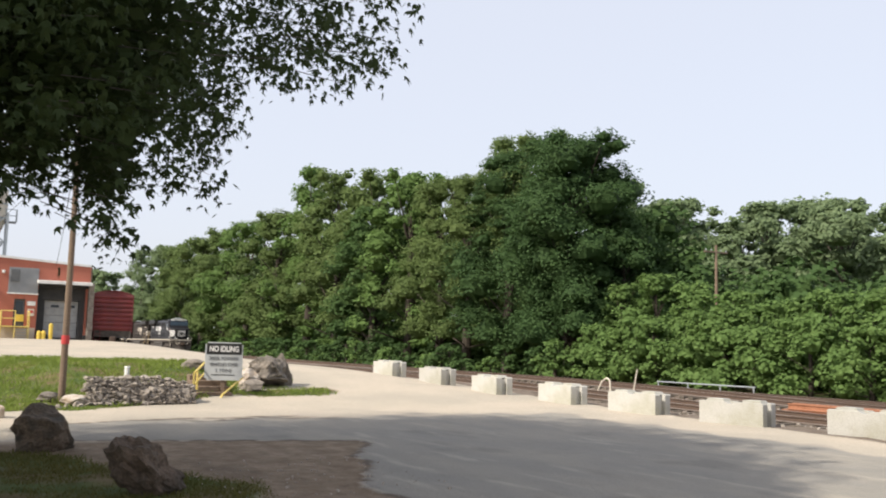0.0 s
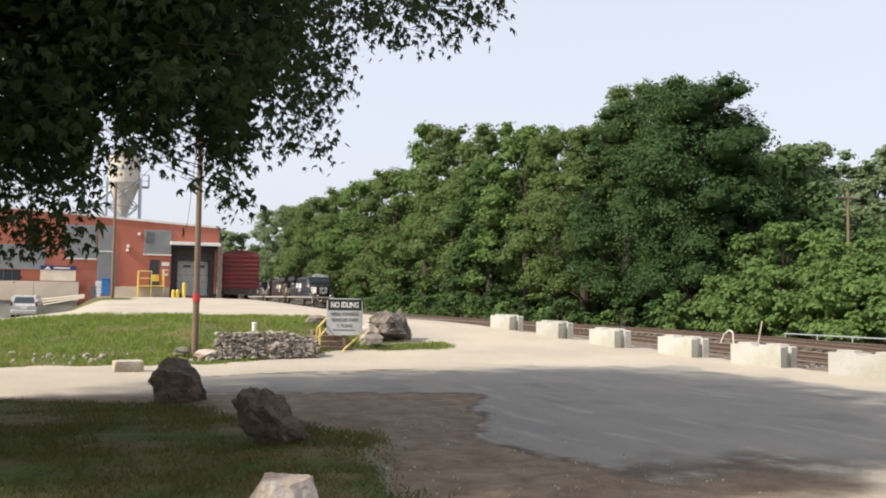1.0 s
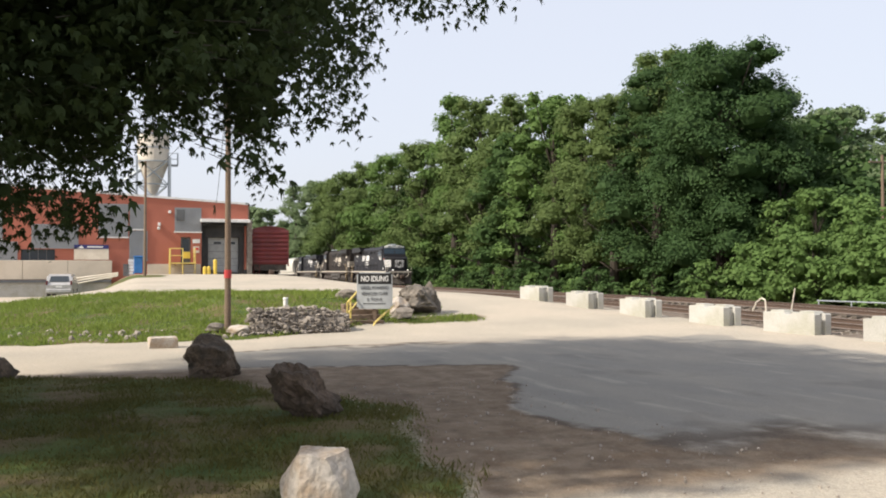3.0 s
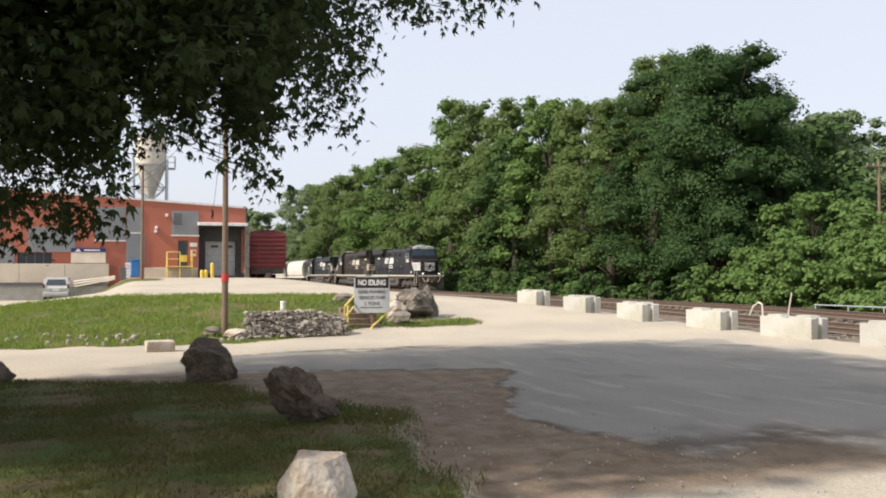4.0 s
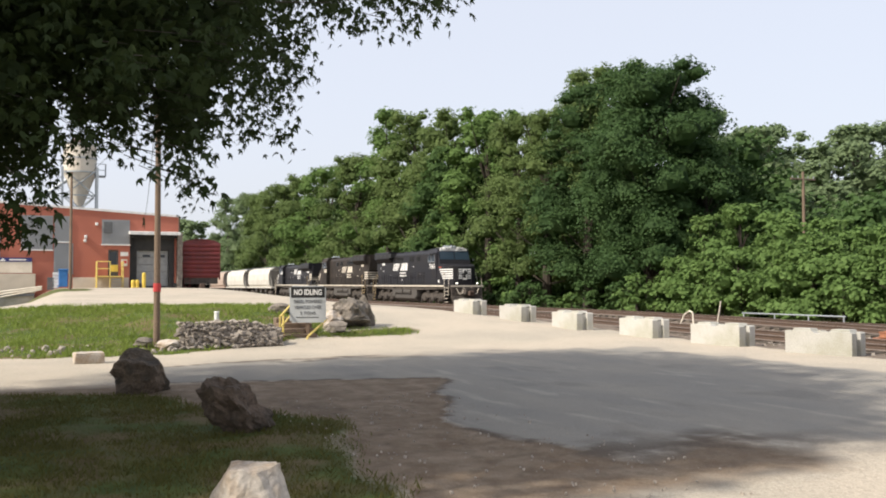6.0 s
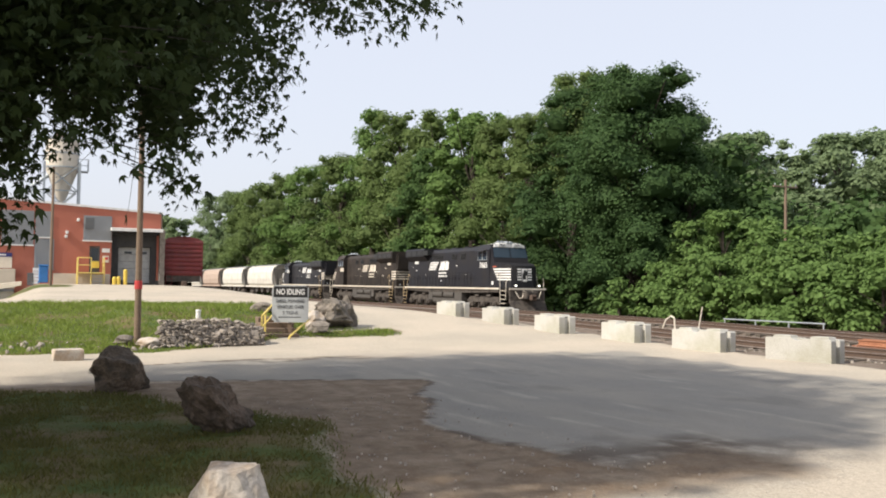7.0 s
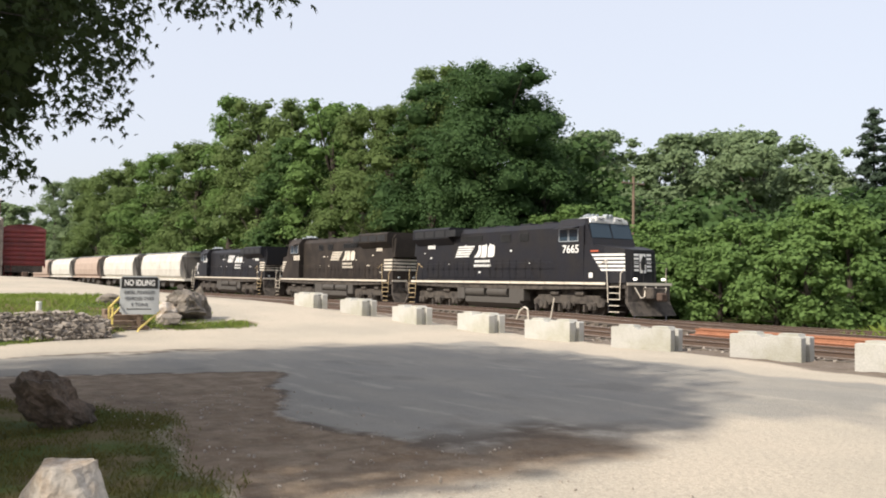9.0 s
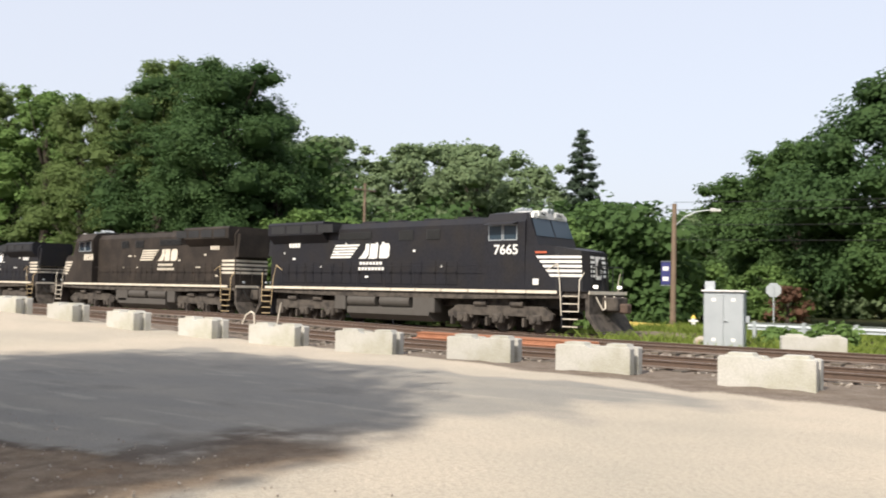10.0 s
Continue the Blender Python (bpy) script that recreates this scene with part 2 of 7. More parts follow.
def leaf_quads(pos, normal, size, rng, long=1.35, tilt=0.38):
    """Pointed leaf shapes (kites) at pos, facing about along normal, of the given sizes."""
    n = len(pos)
    nrm = normal + rng.normal(0, tilt, (n, 3))
    nrm /= np.linalg.norm(nrm, axis=1)[:, None] + 1e-9
    ref = rng.normal(0, 1, (n, 3))
    ref[:, 2] -= 0.6
    u = np.cross(nrm, ref)
    u /= np.linalg.norm(u, axis=1)[:, None] + 1e-9
    v = np.cross(nrm, u)
    s = size[:, None] * 0.5
    k = (0.75 + 0.5 * rng.random((n, 1)))
    P = np.stack([pos - v * s * long, pos + u * s * k + nrm * s * 0.25 - v * s * 0.15, pos + v * s * long * 0.9 - nrm * s * 0.2, pos - u * s * k + nrm * s * 0.25], 1)
    return P


def lobed_leaves(pos, normal, size, rng, tilt=0.5):
    """Maple leaves: three narrow pointed lobes that hang from one stalk."""
    n = len(pos)
    nrm = normal + rng.normal(0, tilt, (n, 3))
    nrm /= np.linalg.norm(nrm, axis=1)[:, None] + 1e-9
    ref = rng.normal(0, 1, (n, 3))
    u = np.cross(nrm, ref)
    u /= np.linalg.norm(u, axis=1)[:, None] + 1e-9
    u[:, 2] -= 0.55
    u /= np.linalg.norm(u, axis=1)[:, None] + 1e-9
    v = np.cross(nrm, u)
    out = []
    for turn, ln in ((0.0, 1.0), (0.72, 0.80), (-0.72, 0.80)):
        f = u * math.cos(turn) + v * math.sin(turn)
        g = -u * math.sin(turn) + v * math.cos(turn)
        s = size[:, None] * ln
        out.append(np.stack([pos, pos + f * s * 0.42 + g * s * 0.20, pos + f * s - np.array([0, 0, 0.22]) * s, pos + f * s * 0.42 - g * s * 0.20], 1))
    return np.concatenate(out)


def ss(a, b, x):
    t = np.clip((np.asarray(x, dtype=float) - a) / (b - a), 0, 1)
    return t * t * (3 - 2 * t)


# ---- the lie of the land ----
def land(x, y):
    """Height of the ground: a level lot, a bank and road that climb to the loading dock, a fall behind the tracks."""
    x, y = np.asarray(x, dtype=float), np.asarray(y, dtype=float)
    left = ss(-10, 1, y) + (ss(-3.2, 0.8, y) - ss(-10, 1, y)) * ss(42, 60, -x)
    right = 1 - ss(9.5, 19, y)
    near_wall = ss(1.5, 3.0, y) * (1 - ss(6.0, 9.0, y))
    start = -21.5 - 2.0 * near_wall
    bank = 0.90 * ss(0, 1, (start - x) / (15.0 - 8.0 * near_wall))
    hill = bank + 0.70 * ss(38, 70, -x)
    z = hill * left * right
    z = z + 0.28 * ss(15, 34, -x) * ss(10, 15, y) * (1 - ss(30, 36, y))
    bed = ss(27.0, 30.0, y) * (1 - ss(34.4, 36.0, y))      # the main line lies a little lower
    z = z * (1 - bed) + bed * (-0.25 + 0.42 * ss(45, 165, -x) - 0.4 * ss(70, 170, -x))
    z = z - 0.75 * ss(33.6, 35.4, y) * ss(18, 26, -x) * (1 - ss(44, 60, y))
    z = z + 0.4 * ss(70, 170, -x) * ss(14, 22, y)
    z = z - 0.62 * ss(66, 69.5, -x) * ss(8.9, 9.5, y) * (1 - ss(13, 16, y))
    return z


def ground_at(x, y):
    return float(land(x, y))


# ---- ground ----
def wob(x, y, k=1.0, seed=0.0):
    return 0.5 * (np.sin(x * 1.7 * k + seed) + np.sin(y * 2.3 * k + seed * 2 + 0.6 * np.sin(x * k)) + 0.7 * np.sin((x + y) * 4.1 * k + seed))


def edge_y(x, pts):
    """A smooth boundary y(x) through a few corners."""
    return np.interp(x, [p[0] for p in pts], [p[1] for p in pts])


def zones(x, y):
    """How far a spot is lawn, old asphalt (its grey also paints tree shade), track ballast and bare brown soil, each 0
    to 1.
    """
    w = wob(x, y, 1.0) * 0.25
    lawn_top = edge_y(x, [(-60, -40), (-16.0, -40), (-15.6, -3), (-15.2, -0.8), (-14.0, 1.2), (-12.0, 2.4), (-10.4, 3.0), (-8.0, 2.8), (-6.2, 2.35), (-3.5, 1.9), (0, 1.0), (30, 1.0)])
    near = ss(-0.25, 0.35, lawn_top - y + w)
    front = edge_y(y, [(-60, -22.6), (-1.2, -22.2), (2.5, -22.3), (5.5, -24.6), (8.0, -26.6), (10.2, -29.0), (11, -60)])
    back = edge_y(y, [(-60, -42), (-6, -40), (-1, -37), (4, -36), (7.5, -34.5), (9.3, -31), (10.2, -29.2), (11, -20)])
    bank = ss(-0.2, 0.3, front - x + w) * ss(-0.4, 0.4, x - back + w) * (1 - ss(9.8, 10.4, y))
    far_side = ss(35.5, 37, y)
    verge = ss(25.6, 26.6, y + w) * ss(-18, -13.5, x)
    island = ss(0.4, -0.4, np.hypot((x + 66) / 7, (y + 3.2) / 2.6) - 1 + w * 0.5) * 0.7
    skirt = ss(0.25, -0.25, np.hypot((x + 27.2) / 2.1, (y - 8.5) / 2.0) - 1 + w * 0.4) * ss(-26.9, -26.3, x + 0.35 * (y - 8.5))
    strip = ss(0.3, -0.3, np.hypot((x + 62.5) / 5.0, (y + 0.6) / 3.0) - 1 + w * 0.5)
    grass = np.clip(strip + near + bank + far_side + verge + island + skirt, 0, 1)
    wj = w + 0.35 * wob(x * 2.7, y * 2.3, 1.0, 2.0) * 0.25
    rim = edge_y(x, [(-40, 30), (-21.0, 12.0), (-20.0, 4.5), (-18.5, 1.2), (-15.9, 1.2), (-15.4, 3.6), (-14.7, 6.4), (-14.0, 6.3), (-12.8, 5.45), (-10.5, 4.6), (-9.2, 4.25), (-8.2, 4.45), (-7.2, 4.65), (-6.2, 4.9), (-5.2, 5.3), (-3.6, 5.9), (4, 6.4), (40, 6.4)])
    # asphalt patch, its grey stretched and cut to paint in the maple's shade
    asphalt = ss(-0.10, 0.10, y - rim + wj * 0.7) * (1 - ss(13.4, 15.0, y + w * 2)) * ss(-20.8, -18.8, x + w * 2) * (1 - 0.85 * ss(-9.0, -5.0, x - 0.25 * (y - 8) + w * 3))
    ballast = ss(16.4, 17.5, y + w + 1.7 * ss(-17, -8, x) + 0.9 * ss(-9, -4, x)) * (1 - grass)
    soil = ss(-17.0, -14.5, x) * (1 - 0.8 * ss(-6.8, -5.2, x)) * (1 - ss(6.2, 7.4, y)) * (1 - near) * (1 - asphalt)
    return grass, asphalt, ballast, soil


def axis(spans):
    out = []
    for a, b, step in spans:
        out += list(np.arange(a, b, step))
    return np.array(out + [spans[-1][1]])


def build_ground():
    xs = axis([(-3000, -400, 400), (-400, -120, 20), (-120, -50, 2.0), (-50, -31, 0.5), (-31, -1, 0.16), (-1, 10, 0.7), (10, 60, 5), (60, 400, 40), (400, 3000, 400)])
    ys = axis([(-3000, -400, 400), (-400, -60, 20), (-60, -12, 3), (-12, -4, 0.7), (-4, 18.5, 0.16), (18.5, 40, 0.6), (40, 80, 2.5), (80, 400, 20), (400, 3000, 400)])
    X, Y = np.meshgrid(xs, ys)
    grass, asphalt, ballast, soil = zones(X, Y)
    Z = land(X, Y)
    rough = 0.012 * wob(X * 2.1, Y * 1.9, 1.0, 3) + 0.008 * wob(X * 5, Y * 5, 1, 1)
    Z = Z + rough * (0.3 + grass + ballast) - 0.03 * (1 - asphalt) * soil - 0.12 * ballast * ((Y > 20.3) & (Y < 22.8)) * 1.0
    n, m = X.shape
    me = bpy.data.meshes.new("ground")
    co = np.stack([X, Y, Z], -1).reshape(-1, 3)
    i = np.arange(n * m).reshape(n, m)
    q = np.stack([i[:-1, :-1], i[:-1, 1:], i[1:, 1:], i[1:, :-1]], -1).reshape(-1, 4)
    me.vertices.add(len(co))
    me.vertices.foreach_set("co", co.astype(np.float32).ravel())
    me.loops.add(q.size)
    me.loops.foreach_set("vertex_index", q.astype(np.int32).ravel())
    me.polygons.add(len(q))
    me.polygons.foreach_set("loop_start", np.arange(0, q.size, 4, dtype=np.int32))
    me.update(calc_edges=True)
    me.polygons.foreach_set("use_smooth", np.ones(len(q), dtype=bool))
    for name, w in (("grass", grass), ("asphalt", asphalt), ("ballast", ballast), ("soil", soil)):
        at = me.attributes.new(name, "FLOAT", "POINT")
        at.data.foreach_set("value", w.astype(np.float32).ravel())
    me.materials.append(ground_material())
    ob = new("ground", me)
    return tagged(ob, "pale gravel and patched asphalt lot with lawn, bank and track ballast", "ground", kind="structure")


def ground_material():
    m = bpy.data.materials.new("ground")
    m.use_nodes = True
    t = m.node_tree
    n, l = t.nodes, t.links
    b = n["Principled BSDF"]
    b.inputs["Roughness"].default_value = 0.93
    b.inputs["Specular IOR Level"].default_value = 0.25
    co = n.new("ShaderNodeTexCoord")

    def noise_of(scale, detail=5, stretch=None):
        k = n.new("ShaderNodeTexNoise")
        k.inputs["Scale"].default_value, k.inputs["Detail"].default_value = scale, detail
        if stretch:
            mp = n.new("ShaderNodeMapping")
            mp.inputs["Scale"].default_value = stretch
            l.new(co.outputs["Object"], mp.inputs[0])
            l.new(mp.outputs[0], k.inputs["Vector"])
        else:
            l.new(co.outputs["Object"], k.inputs["Vector"])
        return k.outputs[0]

    def span(sock, a, b2, lo=0.0, hi=1.0):
        k = n.new("ShaderNodeMapRange")
        for i, v in zip((1, 2, 3, 4), (a, b2, lo, hi)):
            k.inputs[i].default_value = v
        l.new(sock, k.inputs[0])
        return k.outputs[0]

    def blend(f, a, c):
        k = n.new("ShaderNodeMix")
        k.data_type = "RGBA"
        l.new(f, k.inputs["Factor"])
        for s, v in (("A", a), ("B", c)):
            if isinstance(v, tuple):
                k.inputs[s].default_value = (*v, 1)
            else:
                l.new(v, k.inputs[s])
        return k.outputs["Result"]

    def attr(name, grain, soft=0.35):
        a = n.new("ShaderNodeAttribute")
        a.attribute_name = name
        s = n.new("ShaderNodeMath")
        s.operation = "MULTIPLY_ADD"
        s.inputs[1].default_value = soft
        l.new(grain, s.inputs[0])
        l.new(a.outputs["Fac"], s.inputs[2])
        return span(s.outputs[0], 0.5 + soft * 0.5 - 0.18, 0.5 + soft * 0.5 + 0.18)

    broad, mid, fine, pebble = noise_of(0.35), noise_of(2.2), noise_of(16.0), noise_of(70.0, 3)
    streak = noise_of(0.8, 6, (0.45, 1.3, 1.0))
    lot = blend(span(broad, 0.4, 0.65), (0.465, 0.405, 0.325), (0.39, 0.35, 0.285))
    lot = blend(span(fine, 0.45, 0.75, 0, 0.5), lot, (0.28, 0.245, 0.20))
    asp = blend(span(streak, 0.35, 0.75), (0.240, 0.228, 0.205), (0.300, 0.274, 0.232))
    asp = blend(span(mid, 0.52, 0.75, 0, 0.5), asp, (0.205, 0.194, 0.174))
    asp = blend(span(noise_of(1.6, 8, (0.35, 1.6, 1.0)), 0.58, 0.68, 0, 0.6), asp, (0.37, 0.34, 0.285))
    asp = blend(span(noise_of(0.7, 6, (0.6, 1.2, 1.0)), 0.60, 0.66, 0, 0.5), asp, (0.175, 0.164, 0.148))
    soil = blend(span(mid, 0.35, 0.7), (0.165, 0.115, 0.075), (0.27, 0.21, 0.15))
    soil = blend(span(streak, 0.55, 0.72, 0, 0.7), soil, (0.11, 0.08, 0.055))
    soil = blend(span(fine, 0.52, 0.68, 0, 0.45), soil, (0.27, 0.22, 0.165))
    soil = blend(span(noise_of(5.5, 8), 0.48, 0.70, 0, 0.5), soil, (0.10, 0.075, 0.052))
    bal = blend(span(mid, 0.35, 0.7), (0.135, 0.105, 0.080), (0.215, 0.178, 0.145))
    bal = blend(span(fine, 0.5, 0.7, 0, 0.7), bal, (0.09, 0.07, 0.055))
    gra = blend(span(mid, 0.35, 0.7), (0.050, 0.080, 0.017), (0.092, 0.118, 0.028))
    gra = blend(span(noise_of(0.9, 5), 0.44, 0.60, 0, 0.85), gra, (0.145, 0.105, 0.055))
    c = blend(attr("soil", mid, 0.45), lot, soil)
    c = blend(attr("asphalt", mid, 0.25), c, asp)
    ed = n.new("ShaderNodeAttribute")
    ed.attribute_name = "asphalt"
    inv = n.new("ShaderNodeMath")
    inv.operation = "SUBTRACT"
    inv.inputs[0].default_value = 1.0
    l.new(ed.outputs["Fac"], inv.inputs[1])
    mul = n.new("ShaderNodeMath")
    mul.operation = "MULTIPLY"
    l.new(ed.outputs["Fac"], mul.inputs[0])
    l.new(inv.outputs[0], mul.inputs[1])
    ragged = n.new("ShaderNodeMath")
    ragged.operation = "MULTIPLY"
    l.new(span(mul.outputs[0], 0.10, 0.25, 0, 0.85), ragged.inputs[0])
    l.new(span(mid, 0.36, 0.55), ragged.inputs[1])
    sep = n.new("ShaderNodeSeparateXYZ")
    l.new(co.outputs["Object"], sep.inputs[0])
    rim_only = n.new("ShaderNodeMath")
    rim_only.operation = "MULTIPLY"
    fade = n.new("ShaderNodeMath")
    fade.operation = "MULTIPLY"
    l.new(ragged.outputs[0], fade.inputs[0])
    l.new(span(sep.outputs[0], -7.4, -5.8, 1.0, 0.0), fade.inputs[1])
    l.new(fade.outputs[0], rim_only.inputs[0])
    l.new(span(sep.outputs[1], 6.5, 8.5, 1.0, 0.0), rim_only.inputs[1])
    c = blend(rim_only.outputs[0], c, (0.085, 0.062, 0.045))
    c = blend(attr("ballast", fine, 0.5), c, bal)
    c = blend(attr("grass", fine, 0.5), c, gra)
    h = n.new("ShaderNodeHueSaturation")
    l.new(span(pebble, 0.3, 0.7, 0.78, 1.2), h.inputs["Value"])
    l.new(c, h.inputs["Color"])
    l.new(h.outputs[0], b.inputs["Base Color"])
    bp = n.new("ShaderNodeBump")
    bp.inputs["Strength"].default_value, bp.inputs["Distance"].default_value = 0.5, 0.02
    l.new(pebble, bp.inputs["Height"])
    b2 = n.new("ShaderNodeBump")
    b2.inputs["Strength"].default_value, b2.inputs["Distance"].default_value = 0.4, 0.05
    l.new(fine, b2.inputs["Height"])
    l.new(bp.outputs[0], b2.inputs["Normal"])
    l.new(b2.outputs[0], b.inputs["Normal"])
    return m


build_ground()


# ---- trees ----
def lobes_for(rng, h, r, base, count, spread=0.8):
    """Clumps of foliage round a trunk: centre, radius."""
    out = []
    for k in range(count):
        f = (k + 0.5) / count
        z = base + (h - base) * (0.10 + 0.82 * f)
        prof = math.sin(math.pi * min(1.0, 0.28 + 0.68 * f)) ** 0.7
        a = k * 2.4 + rng.uniform(-0.6, 0.6)
        d = r * prof * spread * rng.uniform(0.45, 1.05)
        rr = r * (0.16 + 0.22 * rng.random() ** 1.3) * (0.75 + 0.4 * prof)
        dome = h - rr * 0.8 - 0.20 * h * (d / r) ** 2
        out.append(((math.cos(a) * d, math.sin(a) * d, min(z, dome)), rr))
    for k in range(7):
        a = k * 2.4 + rng.uniform(0, 1)
        rr = r * rng.uniform(0.13, 0.22)
        d = r * rng.uniform(0.1, 0.62)
        out.append(((math.cos(a) * d, math.sin(a) * d, h - rr * 0.8 - 0.22 * d * rng.uniform(0.3, 1.3)), rr))
    return out


def core_quads(rng, c, rr, flat, fill):
    """The close inner foliage of a clump, a lumpy shell under the loose leaves."""
    nu, nv = 7, 5
    a = np.linspace(0, 2 * np.pi, nu + 1)
    b = np.linspace(-0.45 * np.pi, 0.5 * np.pi, nv + 1)
    A, Bv = np.meshgrid(a, b)
    d = np.stack([np.cos(A) * np.cos(Bv), np.sin(A) * np.cos(Bv), np.sin(Bv)], -1)
    k = rr * fill * (0.8 + 0.4 * rng.random(A.shape))
    k[:, -1] = k[:, 0]
    p = d * k[..., None] * np.array([1, 1, flat]) + np.array(c)
    return np.stack([p[:-1, :-1], p[:-1, 1:], p[1:, 1:], p[1:, :-1]], 2).reshape(-1, 4, 3)


def crown_quads(rng, lobes, per, size, flat=0.8, fill=0.58):
    """Each clump carries many small drooping pads of leaves, thickest towards the light."""
    allP = []
    for c, rr in lobes:
        m = int(14 + 13 * rr)
        d = rng.normal(0, 1, (m * 2, 3))
        d /= np.linalg.norm(d, axis=1)[:, None]
        d = d[(d[:, 2] > -0.55) & ((d[:, 1] < 0.45) | (rng.random(len(d)) < 0.3))][:m]
        pad = np.array(c) + d * (rr * (0.62 + 0.40 * rng.random((len(d), 1)) ** 1.3)) * np.array([1, 1, flat])
        pr = rr * (0.15 + 0.15 * rng.random(len(d))) + 0.10
        total = int(per * rr * rr * 0.68)
        k = rng.choice(len(d), total, p=pr ** 2 / (pr ** 2).sum())
        e = rng.normal(0, 1, (total, 3))
        e /= np.linalg.norm(e, axis=1)[:, None]
        e[:, 2] = np.where(e[:, 2] < -0.3, -e[:, 2], e[:, 2])
        q = e * (0.45 + 0.65 * rng.random((total, 1)) ** 0.6)
        q[:, 2] = 0.70 * q[:, 2] - 0.20 * (q[:, 0] ** 2 + q[:, 1] ** 2)
        p = pad[k] + q * pr[k][:, None] * 1.25
        nrm = e * 0.4 + d[k] * 0.55 + np.array([0, -0.15, 0.5])
        allP.append(core_quads(rng, c, rr, flat, fill))
        allP.append(leaf_quads(p, nrm, size * (0.6 + 0.8 * rng.random(total)), rng, 1.4, 0.42))
    return np.concatenate(allP)


def limb(bm, a, b, r0, r1, seg=7):
    rod(bm, a, b, r0, r1, seg, caps=False)


def make_tree(name, x, y, h, r, leaf, seed, label, base=None, count=14, per=85, size=0.42, spread=0.85, flat=0.72, group="trees along the railway", category="tree"):
    rng = np.random.default_rng(seed)
    z = ground_at(x, y)
    ob = thing(name, pose(x, y, z - 0.05), label, category, group)
    base = h * 0.12 if base is None else base
    lobes = lobes_for(rng, h, r, base, int(count * 2.3), spread)
    bm = B()
    t = 0.016 * h + 0.06
    limb(bm, (0, 0, 0), (0.1, 0.05, h * 0.35), t * 1.25, t, 9)
    limb(bm, (0.1, 0.05, h * 0.34), (0, 0, h * 0.82), t, t * 0.3, 8)
    for c, rr in lobes[:-1:2]:
        z0 = max(h * 0.14, c[2] - rr * 1.2 - 0.1 * h)
        limb(bm, (0.08, 0.04, min(z0, h * 0.6)), c, t * 0.26, t * 0.08, 6)
    part("trunk", bm, "bark", ob)
    quads_mesh("crown", crown_quads(rng, lobes, per, size, flat=flat), leaf, ob)
    return ob


